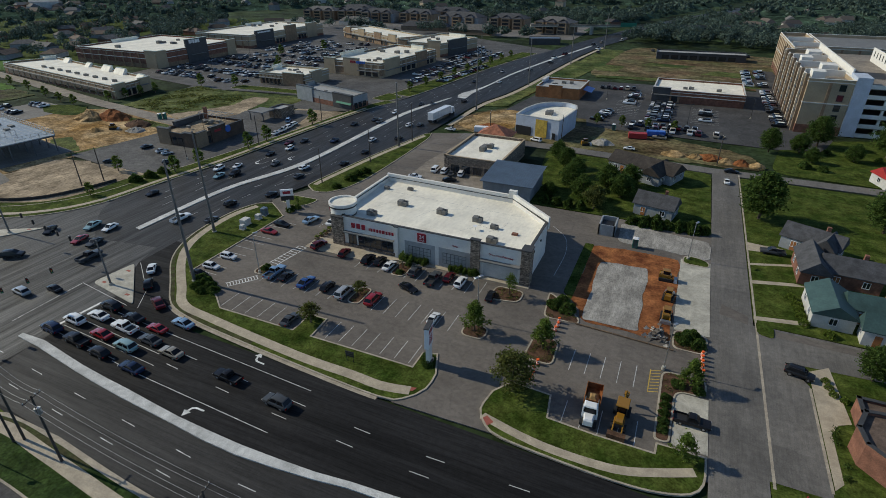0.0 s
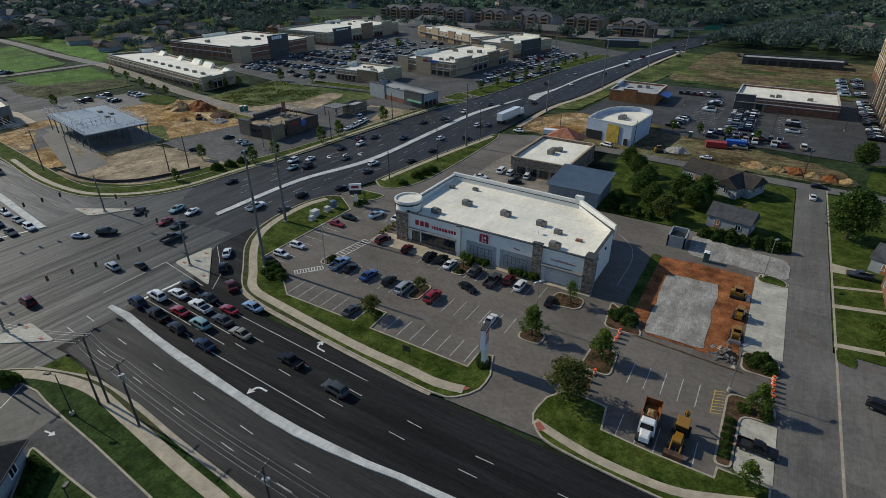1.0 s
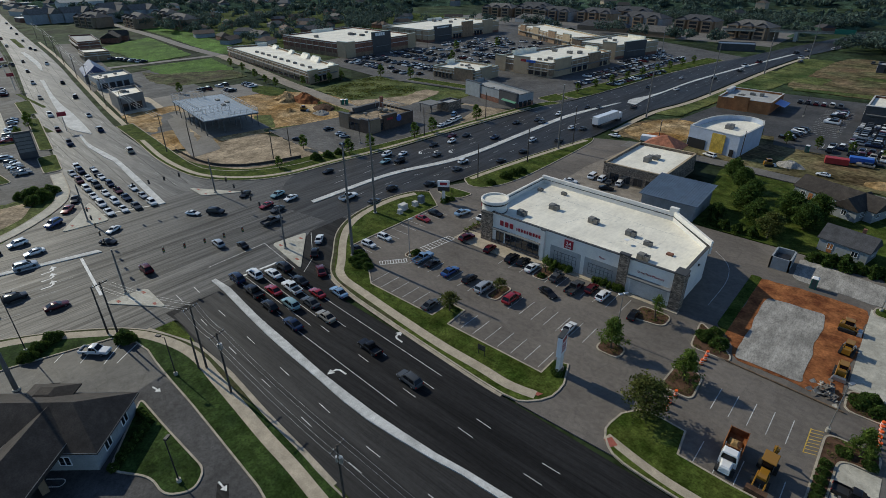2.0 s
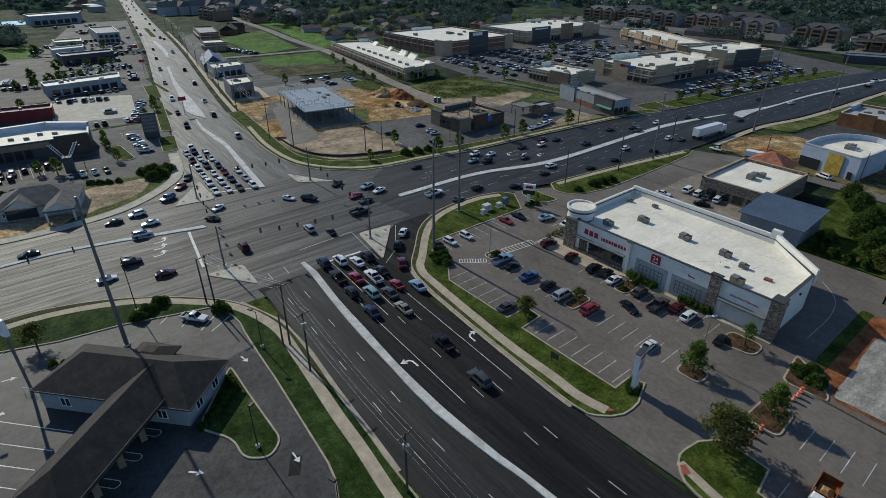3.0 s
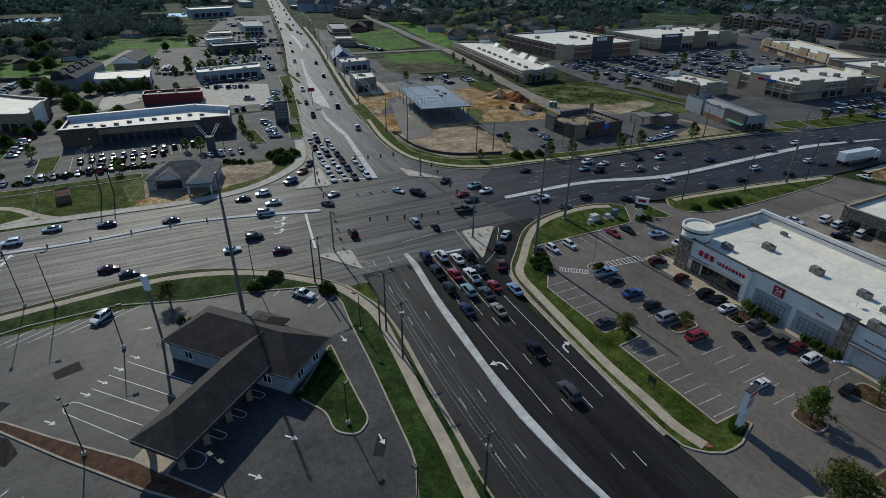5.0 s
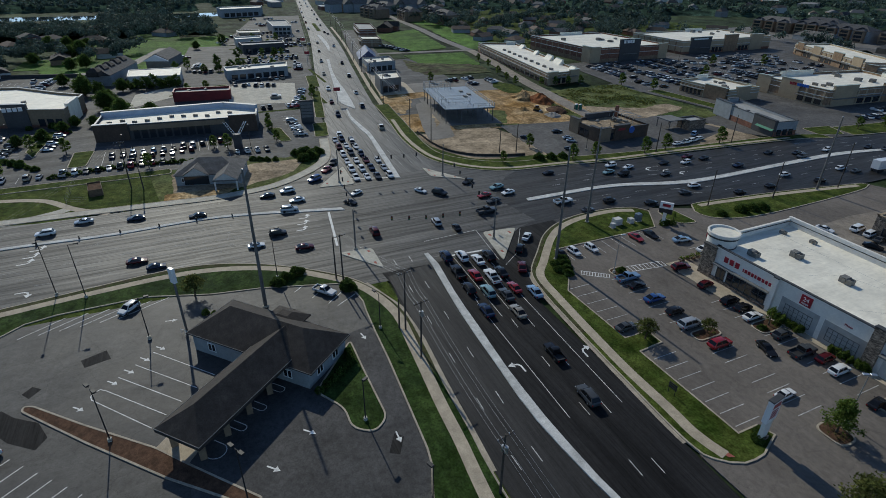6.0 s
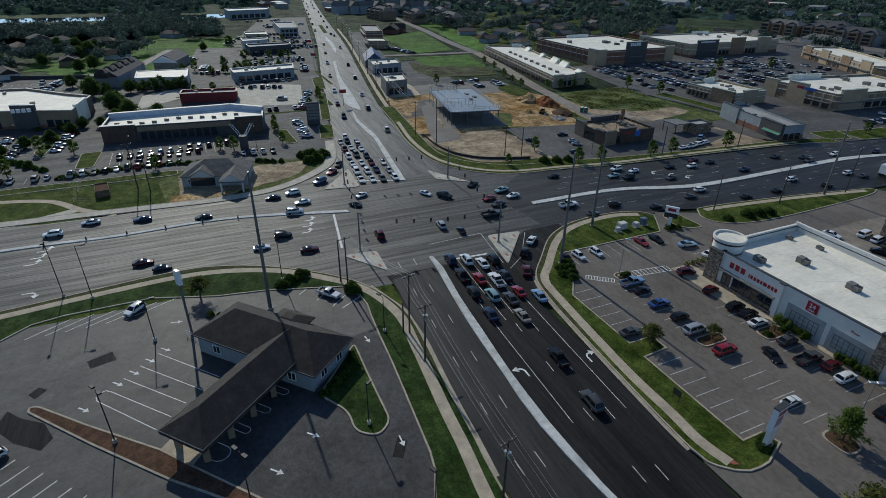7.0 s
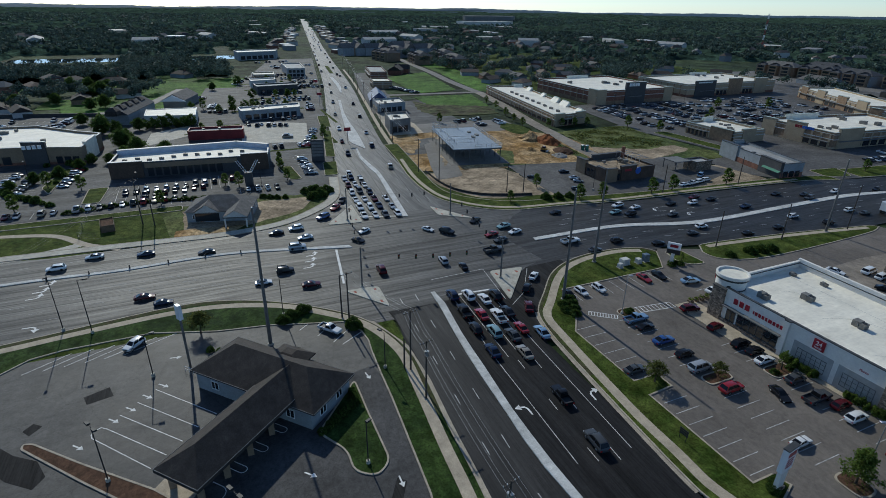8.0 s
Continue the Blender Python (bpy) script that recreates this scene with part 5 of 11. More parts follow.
for line in ([(-64, 101.6), (-50, 100.9), (-36, 100.2), (-29, 100)], [(-50, 91), (-48.4, 95), (-45.6, 97.4), (-42, 98.4)], [(-39.4, 88), (-36.2, 92.6), (-35.6, 97), (-37.4, 101)], [(-33.4, 90.6), (-31.4, 94), (-31.4, 98), (-33, 102)], [(-60.4, 92.8), (-58.8, 95.6), (-56, 97), (-54.6, 99)], [(-36.2, 92.6), (-31.6, 91.4)]):
    pts = spline(line, 0.8)
    seam.ribbon([(x, y + 0.03) for x, y in pts], [(x + 0.02, y - 0.03) for x, y in pts], 6.012)
part("roof_seam", seam, "roofgrey", ph)
for x0, x1, hh in ((-66.2, -63.4, 6.6), (-34.4, -32.6, 7.6), (-51.0, -50.2, 7.0)):
    pier = part("stone_pier", Geo().box(x0, 82.9, 0, x1, 83.6, hh), "stone" if x1 - x0 > 1 else "stucco", ph)
    part("pier_cap", Geo().box(x0 - 0.12, 82.78, hh, x1 + 0.12, 83.72, hh + 0.18), "grey_cap", pier)
part("stone_pier", Geo().box(-24.4, 82.9, 0, -22.6, 85.2, 7.4), "stone", ph)
part("pier_cap", Geo().box(-24.5, 82.8, 7.4, -22.5, 85.3, 7.58), "grey_cap", ph)
wain = Geo().box(-63.4, 83.1, 0, -51, 83.42, 0.7)
part("stone_plinth", wain, "stone", ph)
part("canopy", Geo().box(-63.2, 82.6, 3.5, -51.2, 83.4, 3.7, c=0.04), "slate", ph)
part("canopy", Geo().box(-32.4, 82.4, 3.6, -24.4, 83.4, 3.85, c=0.04), "slate", ph)
Q = CVS
glazing(ph, Q, 0, 1.2, 2.18, 0.2, 3.2, 1, 1, name="entrance_door")
glazing(ph, Q, 0, 2.22, 3.2, 0.2, 3.2, 1, 1, name="entrance_door")
glazing(ph, Q, 0, 3.6, 12.0, 0.75, 3.3, 6, 2)
for s0 in (15.6, 23.2):
    part("recess_panel", sbox(Geo(), Q, 0, s0 - 0.9, s0 + 5.9, 0.2, 4.3, 0.0, 0.04), "roofgrey", ph)
    glazing(ph, Q, 0, s0, s0 + 5.0, 0.9, 3.3, 6, 3)
part("shutter_panel", sbox(Geo(), Q, 1, 2.4, 9.2, 0.2, 3.5, 0.0, 0.05), "siding", ph)
for yy in (87, 92):
    part("wall_lamp", Geo().box(-23.18, yy, 5.2, -22.95, yy + 0.35, 5.6), "black", ph)
tower = empty("corner_tower", "round white corner tower with dark bands and stone base", "tower")
part("stone_base", Geo().cyl(-65.2, 86.4, 0, 5.0, 2.5, 2.5, 28), "stone", tower, smooth=False)
part("drum", Geo().cyl(-65.2, 86.4, 5.0, 8.6, 2.75, 2.75, 32), "stucco", tower)
for z0, z1, r in ((5.0, 5.35, 2.95), (6.1, 6.3, 2.85), (8.0, 8.3, 2.95)):
    part("band", Geo().cyl(-65.2, 86.4, z0, z1, r, r, 32), "grey_cap", tower)
rim = Geo()
NR = 32
rv = []
for r, z in ((3.05, 8.4), (3.05, 9.0), (2.7, 9.0), (2.7, 8.62)):
    rv += [(-65.2 + r * math.cos(2 * math.pi * i / NR), 86.4 + r * math.sin(2 * math.pi * i / NR), z) for i in range(NR)]
rim.add(rv, [(k * NR + i, k * NR + (i + 1) % NR, (k + 1) * NR + (i + 1) % NR, (k + 1) * NR + i) for k in range(3) for i in range(NR)])
part("rim", rim, "stucco", tower)
part("tower_roof", Geo().cyl(-65.2, 86.4, 8.55, 8.66, 2.7, 2.7, 32), "roof", tower)
part("sign_panel", Geo().box(-68.3, 85.6, 6.4, -67.9, 87.4, 7.6), "sign_red", tower)
for x, y, s in ((-55.5, 95.4, 1.0), (-45.6, 94.7, 1.0), (-37.2, 94.2, 0.95), (-32.9, 92.4, 0.75), (-31.3, 86.4, 1.0), (-59.2, 88.2, 0.95), (-63.5, 102.5, 0.6), (-58, 104, 0.6)):
    rooftop_unit(x, y, 6.0, s * 0.85, random.uniform(-3, 3))
dish = empty("satellite_dish", "white satellite dish on the flat roof", "satellite dish", pose(-36.2, 90.2, 6.0))
part("mast", Geo().cyl(0, 0, 0, 0.9, 0.04), "metal", dish)
part("bowl", Geo().cyl(-0.1, 0, 0.7, 0.95, 0.15, 0.5, 16), "sign_white", dish)
box = empty("roof_hatch", "small rust-red hatch on the flat roof", "roof hatch", pose(-28.2, 91.3, 6.0))
part("lid", Geo().box(-0.6, -0.4, 0, 0.6, 0.4, 0.4, c=0.05), "brick", box)


def bars(name, x, y, z, widths, h, d, mt, parent, a=0.0, gap=0.16, axis="x"):
    """Raised sign strokes in a row, in the place of a trade name."""
    s = 0.0
    for w in widths:
        g = Geo()
        if axis == "x":
            g.box(x + s, y - d, z, x + s + w, y, z + h)
        else:
            g.box(x, y + s, z, x + d, y + s + w, z + h)
        part(name, g, mt, parent)
        s += w + gap
    return s


def words(text, size, m, mt, parent, depth=0.04):
    """Raised lettering, one mesh for each character."""
    cu = bpy.data.curves.new("letter", "FONT")
    cu.body, cu.size, cu.extrude, cu.align_x, cu.align_y = text, size, depth, "CENTER", "CENTER"
    cu.resolution_u = 2
    tmp = bpy.data.objects.new("letter", cu)
    me = bpy.data.meshes.new_from_object(tmp)
    bm = bmesh.new()
    bm.from_mesh(me)
    bmesh.ops.remove_doubles(bm, verts=bm.verts, dist=1e-5)
    seen, spans = set(), []
    for v in bm.verts:                          # islands, joined where they stand over one another
        if v in seen:
            continue
        todo, isle = [v], []
        seen.add(v)
        while todo:
            w = todo.pop()
            isle.append(w)
            for e in w.link_edges:
                o = e.other_vert(w)
                if o not in seen:
                    seen.add(o)
                    todo.append(o)
        spans.append([min(w.co.x for w in isle), max(w.co.x for w in isle)])
    spans.sort()
    merged = []
    for p in spans:
        if merged and p[0] < merged[-1][1] - 0.02 * size:
            merged[-1][1] = max(merged[-1][1], p[1])
        else:
            merged.append(p)
    for x0, x1 in merged:
        one = bm.copy()
        bmesh.ops.delete(one, geom=[v for v in one.verts if not x0 - 1e-4 <= v.co.x <= x1 + 1e-4], context="VERTS")
        lm = bpy.data.meshes.new("letter")
        one.to_mesh(lm)
        one.free()
        lm.materials.append(M[mt] if isinstance(mt, str) else mt)
        ob = new("letter", lm)
        ob.parent = parent
        ob.matrix_basis = m
    bm.free()


bars("sign_stroke", -61.4, 83.38, 4.7, (0.82, 0.82, 0.82), 1.1, 0.14, "sign_red", ph, gap=0.42)
bars("sign_stroke", -57.2, 83.38, 4.7, (0.16, 0.42, 0.42, 0.42, 0.34, 0.62, 0.42, 0.42, 0.42), 0.66, 0.12, "sign_red", ph, gap=0.27)
part("sign_square", Geo().box(-45.9, 83.2, 4.7, -44.0, 83.38, 6.5, c=0.0), "sign_red", ph, "dark red square sign")
words("24", 1.1, pose(-44.95, 83.19, 5.8, 90, 0, 0), "sign_white", ph)
words("HOUR", 0.42, pose(-44.95, 83.19, 5.05, 90, 0, 0), "sign_white", ph)
words("Photo", 0.55, pose(-37.8, 83.36, 5.2, 90, 0, 0), "sign_red", ph)
words("Drive-Thru Pharmacy", 0.56, pose(-28.4, 83.36, 5.0, 90, 0, 0), "sign_red", ph)


# Rectangles in plan: x0, y0, x1, y1
def rect(x0, y0, x1, y1, a=0.0):
    c = Vector(((x0 + x1) / 2, (y0 + y1) / 2))
    r = Matrix.Rotation(radians(a), 2)
    return [tuple(c + r @ (Vector(p) - c)) for p in ((x0, y0), (x1, y0), (x1, y1), (x0, y1))]


S, E_, N_, W_ = 0, 1, 2, 3
def units(x0, y0, x1, y1, z, n, s=1.0, seed=1):
    r = random.Random(seed)
    for k in range(max(2, int(n * 0.75))):
        rooftop_unit(r.uniform(x0 + 2, x1 - 2), r.uniform(y0 + 2, y1 - 2), z, s * r.uniform(0.55, 0.95), r.choice((0, 90, 180)))


building("low stone-walled shop with a pale flat roof", rect(-62.5, 134, -45.5, 158), 5.0, "stone", "roof", 0.7, "tan", bays=[(S, 0.1, 0.9, 0.3, 2.6, 4)], band=("tan", 0.4))
units(-58, 140, -48, 154, 4.3, 4, 1.1, 3)
pav = empty("tile_roof_pavilion", "square pavilion with a terracotta hip roof", "pavilion")
part("wall", Geo().box(-61.5, 158.4, 0, -52, 166, 4.2), "stone", pav)
part("roof", Geo().taper([(-62.5, 157.8), (-51, 157.8), (-51, 167), (-62.5, 167)], [(4.2, 0), (4.4, 0), (7.2, 4.6)]), "tile", pav)
# Metal shed behind the pharmacy: mono-pitch roof with standing seams
shed = empty("metal_shed", "grey metal shed with a blue-grey ribbed roof", "shed")
part("wall", Geo().prism(rect(-46.4, 122.4, -33.6, 134.6), -0.2, 3.9), "siding_grey", shed)
g = Geo()
rp = [(-47.0, 121.6, 3.9), (-33.0, 121.6, 3.9), (-33.0, 135.4, 5.2), (-47.0, 135.4, 5.2)]
g.add(rp + [(x, y, z + 0.12) for x, y, z in rp], [(3, 2, 1, 0), (4, 5, 6, 7), (0, 1, 5, 4), (1, 2, 6, 5), (2, 3, 7, 6), (3, 0, 4, 7)])
roof_shed = part("roof", g, "bluemetal", shed)
for k in range(24):
    x = -46.8 + k * 0.6
    part("seam", Geo().add([(x, 121.6, 4.02), (x + 0.08, 121.6, 4.02), (x + 0.08, 135.4, 5.32), (x, 135.4, 5.32), (x, 121.6, 4.1), (x + 0.08, 121.6, 4.1), (x + 0.08, 135.4, 5.4), (x, 135.4, 5.4)],
                           [(4, 5, 6, 7), (0, 1, 5, 4), (1, 2, 6, 5), (2, 3, 7, 6), (3, 0, 4, 7)]), "bluemetal", roof_shed)
# White building under construction, with a curved parapet
site = building("half-built shop clad in pale blue-grey sheathing", [(-55.5, 180.4), (-39.4, 177), (-37.4, 196)] + spline([(-38.6, 201.5), (-43, 204), (-48.5, 203), (-52.6, 198.4), (-55, 190)], 1.6), 6.7, "bluegrey", "roof", 1.5, "cap")
part("insulation_panel", Geo().prism([(-47.8, 178.55), (-43.6, 177.7), (-43.64, 177.55), (-47.84, 178.4)], 0.2, 6.2), "yellow", site, "yellow unfinished wall panel")
# Black panels before the solid wall paint the dark inside two openings.
part("door_opening", Geo().prism([(-41.6, 177.35), (-40.4, 177.1), (-40.43, 176.98), (-41.63, 177.23)], 0.1, 2.3), "black", site)
part("open_bay", Geo().prism([(-55.3, 180.25), (-49.5, 179.05), (-49.53, 178.95), (-55.33, 180.15)], 0.0, 3.1), "black", site)
units(-52, 183, -42, 196, 5.2, 4, 1.1, 5)
building("timber-clad restaurant with white and blue roof parts", rect(-64.5, 240, -45, 262), 4.6, "timber", "roofgrey", 0.7, "cap", towers=[(S, 0.3, 0.6, 1.0, "timber"), (W_, 0.1, 0.5, 0.8, "bluegrey")], category="restaurant")
units(-60, 244, -48, 258, 3.9, 5, 1.2, 6)
part("awning", Geo().add([(-44.8, 246, 3.4), (-41, 246, 2.4), (-41, 256, 2.4), (-44.8, 256, 3.4)], [(0, 1, 2, 3)]), "sign_blue", empty("blue_awning", "blue fabric awning on posts", "awning"))
building("low brick supermarket with a pale flat roof", rect(-16, 251.5, 20, 278), 5.2, "brick", "roof", 0.7, "cap", towers=[(S, 0.0, 0.2, 0.9, "darkwall")], bays=[(S, 0.02, 0.3, 0.3, 2.8, 3), (W_, 0.05, 0.4, 0.3, 2.8, 2)], category="supermarket")
units(-10, 256, 16, 274, 4.5, 5, 1.0, 7)

building("long low brown roadside building behind the cleared plot", [(-24, 372), (26, 376), (26, 388), (-25, 384)], 4.0, "darkwall", "roofgrey", 0.5, "grey_cap", bays=[(0, 0.05, 0.9, 0.3, 2.6, 8)])
# Hotel with car deck
hotel = building("long six-storey tan apartment block with balconies", rect(31.5, 216, 45, 292), 16.5, "tan", "yard", 1.3, "stucco", band=("brick", 2.6), category="apartment block", name="apartment_block")
HP = rect(31.5, 216, 45, 292)
for k in range(6):
    for j in range(12):
        z = 0.8 + k * 2.65
        y = 3 + j * 6.1
        s = 76 - y - 2.4
        part("window", sbox(Geo(), HP, 3, s - 0.3, s + 2.7, z, z + 1.8, -0.05, 0.07), "glass", hotel)
        if j % 2 == 0 and k > 0:
            bal = Geo()
            sbox(bal, HP, 3, s - 0.3, s + 2.7, z - 0.35, z - 0.2, 0, 1.2)
            sbox(bal, HP, 3, s - 0.3, s + 2.7, z - 0.2, z + 0.75, 1.12, 1.2)
            part("balcony", bal, "steel_dark", hotel)
for j in range(13):
    part("pilaster", sbox(Geo(), HP, 3, 0.4 + j * 6.1, 1.5 + j * 6.1, 0, 16.9 if j % 2 else 17.6, 0, 1.0), "cream" if j % 2 else "umber", hotel)
for k in range(5):
    glazing(hotel, HP, 0, 9.5, 11.5, 1.2 + k * 3.0, 3.2 + k * 3.0, 1, 1)
hotel2 = building("long six-storey tan apartment block with balconies", rect(37.5, 296, 50, 362), 16.5, "tan", "yard", 1.3, "stucco", band=("brick", 2.6), category="apartment block", name="apartment_block")
H2 = rect(37.5, 296, 50, 362)
for k in range(6):
    for j in range(9):
        s = 66 - 4 - j * 7 - 2.4
        part("window", sbox(Geo(), H2, 3, s, s + 2.4, 0.8 + k * 2.65, 2.5 + k * 2.65, -0.05, 0.07), "glass", hotel2)
deck = empty("parking_deck", "white concrete multi-storey parking deck with open levels", "parking garage")
for k in range(6):
    z = k * 2.9
    part("deck_slab", Geo().box(45.4, 217, z - 0.2, 84, 300, z + 0.2), "yard", deck)
    part("parapet_wall", Geo().box(45.6, 216.6, z, 84, 217.1, z + 1.15), "stucco", deck)
for x in (45.4, 55, 65, 75, 83.2):
    part("column", Geo().box(x, 217.1, 0, x + 0.8, 218, 15), "stucco", deck)
part("stair_tower", Geo().box(45.2, 215.8, 0, 49.6, 226, 17.6), "bluegrey", deck)
part("roof_wall", Geo().box(45.4, 226, 14.5, 45.9, 300, 18.6), "stucco", deck)
slot_wall = part("roof_wall", Geo().box(62, 244, 14.7, 62.5, 282, 19.5), "stucco", deck)
for k in range(8):
    part("slot", Geo().box(61.96, 246.5 + k * 4.4, 16.6, 62.1, 247.6 + k * 4.4, 18.6), "black", slot_wall)
# Thin black sheet on the top deck, painting the dark of a recess.
part("light_well", Geo().box(50, 236, 14.72, 60.5, 250, 14.76), "black", deck)
for y in (232, 251, 270):
    part("roof_divider", Geo().box(32.2, y, 15.1, 44.6, y + 0.7, 17.2), "stucco", hotel)
for x0, y0, x1, y1 in ((33, 222, 37, 228), (38, 238, 43, 244), (33.5, 256, 37.5, 262), (38, 274, 43, 282)):
    part("roof_house", Geo().box(x0, y0, 15.1, x1, y1, 17.9, c=0.1), "stucco", hotel)
for y in (312, 332):
    part("roof_divider", Geo().box(38.2, y, 15.6, 49.6, y + 0.5, 17.3), "stucco", hotel2)
wing_block = building("pale flat-roofed wing of the apartment block", rect(50.5, 306, 92, 360), 16.5, "tan", "slate", 1.2, "stucco", category="apartment block", name="apartment_block")

for block, dx, dy in ((hotel, 3.5, 6), (deck, 3.5, 6), (hotel2, 1.5, 6), (wing_block, 2, 6)):
    block.matrix_basis = pose(dx, dy, 0) @ Matrix.Diagonal((1, 1, 1.12, 1))

# Shopping centre
SHOP_ROW = [(-233, 160), (-236, 181), (-336, 203), (-346, 180)]


def raised_gable(house_ob, poly, i, s0, s1, h, up):
    """A false front above the parapet, seen from behind: sloping sides and a braced, leaning back."""
    a, t, n, L = side(poly, i)
    s0, s1 = s0 * L, s1 * L
    cut = 0.35 * up
    v = []
    for lo, hi, z, o in ((s0, s1, h - 0.8, -2.6), (s0 + cut, s1 - cut, h + up, -0.5), (s0 + cut, s1 - cut, h + up, 0.25), (s0, s1, h - 0.8, 0.25)):
        v += [(*(a + t * lo + n * o), z), (*(a + t * hi + n * o), z)]
    g = Geo().add(v, [(0, 1, 3, 2)[::-1], (2, 3, 5, 4)[::-1], (4, 5, 7, 6)[::-1], (0, 2, 4, 6), (1, 7, 5, 3)])
    tw = part("raised_front", g, "roof", house_ob)
    part("coping", sbox(Geo(), poly, i, s0 + cut - 0.1, s1 - cut + 0.1, h + up, h + up + 0.14, -0.6, 0.35), "mintcap", tw)


row = building("long low stone-faced shop row with white roof monitors", [(-233, 160), (-236, 181), (-336, 203), (-346, 180)], 5.6, "tanbrick", "roof", 0.9, "mintcap", bays=[(0, 0.1, 0.9, 0.3, 2.9, 5), (3, 0.03, 0.97, 0.5, 3.0, 16), (1, 0.03, 0.97, 0.5, 3.0, 16)],
         towers=[(0, 0.0, 0.3, 0.6, "tan"), (0, 0.7, 1.0, 0.6, "tan"), (2, 0.0, 0.25, 0.8, "roof")], band=("brick", 1.0))
for s0, s1, up in ((0.03, 0.09, 0.8), (0.2, 0.3, 1.7), (0.34, 0.43, 1.7), (0.56, 0.61, 1.1), (0.8, 0.87, 1.2)):
    raised_gable(row, SHOP_ROW, 1, s0, s1, 5.5, up)
for k in range(9):
    rooftop_unit(-246 - k * 8.5, 170.5 + k * 1.4, 4.7, 0.8, 8)
d1 = building("big brick store with a dark raised entrance front", rect(-346, 222, -279, 284), 8.6, "brick", "roof", 0.8, "mintcap", towers=[(E_, 0.0, 0.12, 0.6, "tan"), (E_, 0.36, 0.62, 4.4, "darkwall"), (E_, 0.88, 1.0, 0.6, "tan"), (S, 0.88, 1.0, 0.8, "tan"), (W_, 0.3, 0.6, 0.9, "roof")],
              bays=[(E_, 0.4, 0.58, 0.3, 4.0, 3)], band=("tanbrick", 2.2))
bars("sign_stroke", -278.5, 246.5, 10.6, (1.5, 0.5, 1.5, 1.5, 1.5), 1.9, 0.25, "sign_white", d1, gap=0.4, axis="y")
units(-340, 226, -284, 280, 7.8, 8, 1.4, 11)
d2 = building("big tan store row with blue-green roof trim", rect(-335, 305, -286, 392), 8.6, "tan", "roof", 0.8, "mintcap", towers=[(E_, 0.08, 0.3, 2.0, "darkwall"), (E_, 0.45, 0.6, 2.6, "tanbrick"), (E_, 0.75, 0.9, 2.0, "tan"), (W_, 0.2, 0.4, 1.0, "roof")],
              bays=[(E_, 0.32, 0.44, 0.3, 3.4, 3), (E_, 0.62, 0.74, 0.3, 3.4, 3), (E_, 0.12, 0.28, 0.3, 3.4, 3)], band=("brick", 1.6))
bars("sign_stroke", -285.5, 314, 9.0, (1.2,) * 9, 0.9, 0.25, "sign_white", d2, gap=0.3, axis="y")
units(-330, 310, -292, 388, 7.8, 9, 1.4, 12)
building("tan strip of small shops with awnings", [(-262, 386), (-192, 347), (-180, 366), (-252, 408)], 6.8, "tan", "roof", 0.8, "mintcap", bays=[(0, 0.03, 0.97, 0.3, 3.2, 14)], towers=[(0, 0.05, 0.15, 1.4, "tanbrick"), (0, 0.3, 0.42, 1.6, "tan"), (0, 0.6, 0.72, 1.4, "tanbrick"), (0, 0.85, 0.97, 1.6, "tan")], band=("brick", 0.8))
d3 = building("tan and brown store with blue-green roof trim", [(-186, 251.5), (-149, 249), (-144, 306), (-176, 316)], 7.2, "tanbrick", "roof", 0.9, "mintcap", towers=[(0, 0.0, 0.2, 0.8, "tan"), (0, 0.35, 0.62, 1.6, "tan"), (1, 0.05, 0.3, 1.6, "tan"), (1, 0.6, 0.8, 1.2, "tanbrick"), (2, 0.3, 0.6, 1.0, "roof"), (3, 0.5, 0.8, 1.2, "roof")],
              bays=[(1, 0.05, 0.95, 0.4, 3.0, 10), (0, 0.6, 0.95, 0.4, 2.6, 3)], band=("tan", 0.9))
bars("sign_stroke", -168, 249.5, 6.4, (0.9,) * 3, 1.2, 0.3, "sign_red", d3, gap=0.25)
bars("sign_stroke", -164.2, 249.2, 6.4, (0.9,) * 5, 1.2, 0.3, "sign_blue", d3, gap=0.25)
units(-180, 256, -150, 306, 6.3, 10, 1.3, 13)
building("tan store with raised corner fronts", [(-179, 325), (-149, 323), (-139, 362), (-172, 372)], 8.0, "tan", "roof", 0.8, "mintcap", towers=[(0, 0.0, 0.2, 1.2, "tanbrick"), (0, 0.7, 1.0, 1.6, "tan"), (1, 0.2, 0.7, 1.4, "darkwall"), (2, 0.3, 0.7, 1.1, "roof")], bays=[(0, 0.3, 0.6, 0.5, 3.2, 3), (1, 0.25, 0.65, 0.3, 3.6, 3)], band=("brick", 1.6))
units(-172, 330, -148, 364, 7.2, 4, 1.2, 14)
building("low tan restaurant with a glazed porch", rect(-199, 214, -172, 235), 5.4, "tan", "roof", 0.8, "mintcap", towers=[(S, 0.55, 1.0, 0.7, "tanbrick"), (E_, 0.3, 0.7, 0.9, "tan"), (W_, 0.2, 0.5, 1.2, "roof")], bays=[(S, 0.05, 0.5, 0.3, 2.8, 5)], category="restaurant")
units(-194, 218, -176, 232, 4.6, 8, 0.9, 15)
st = building("grey and brown coffee shop with a green awning", [(-160, 193.5), (-126, 184.5), (-124.6, 194.5), (-157.5, 204)], 5.4, "siding_grey", "roofgrey", 0.9, "grey_cap", towers=[(0, 0.0, 0.3, 0.8, "siding_grey"), (0, 0.68, 1.0, 0.5, "darkwall"), (3, 0.1, 0.5, 0.7, "siding_grey")], bays=[(0, 0.72, 0.95, 0.4, 2.6, 2), (1, 0.1, 0.9, 0.4, 2.6, 3)], band=("brick", 2.0), category="coffee shop")
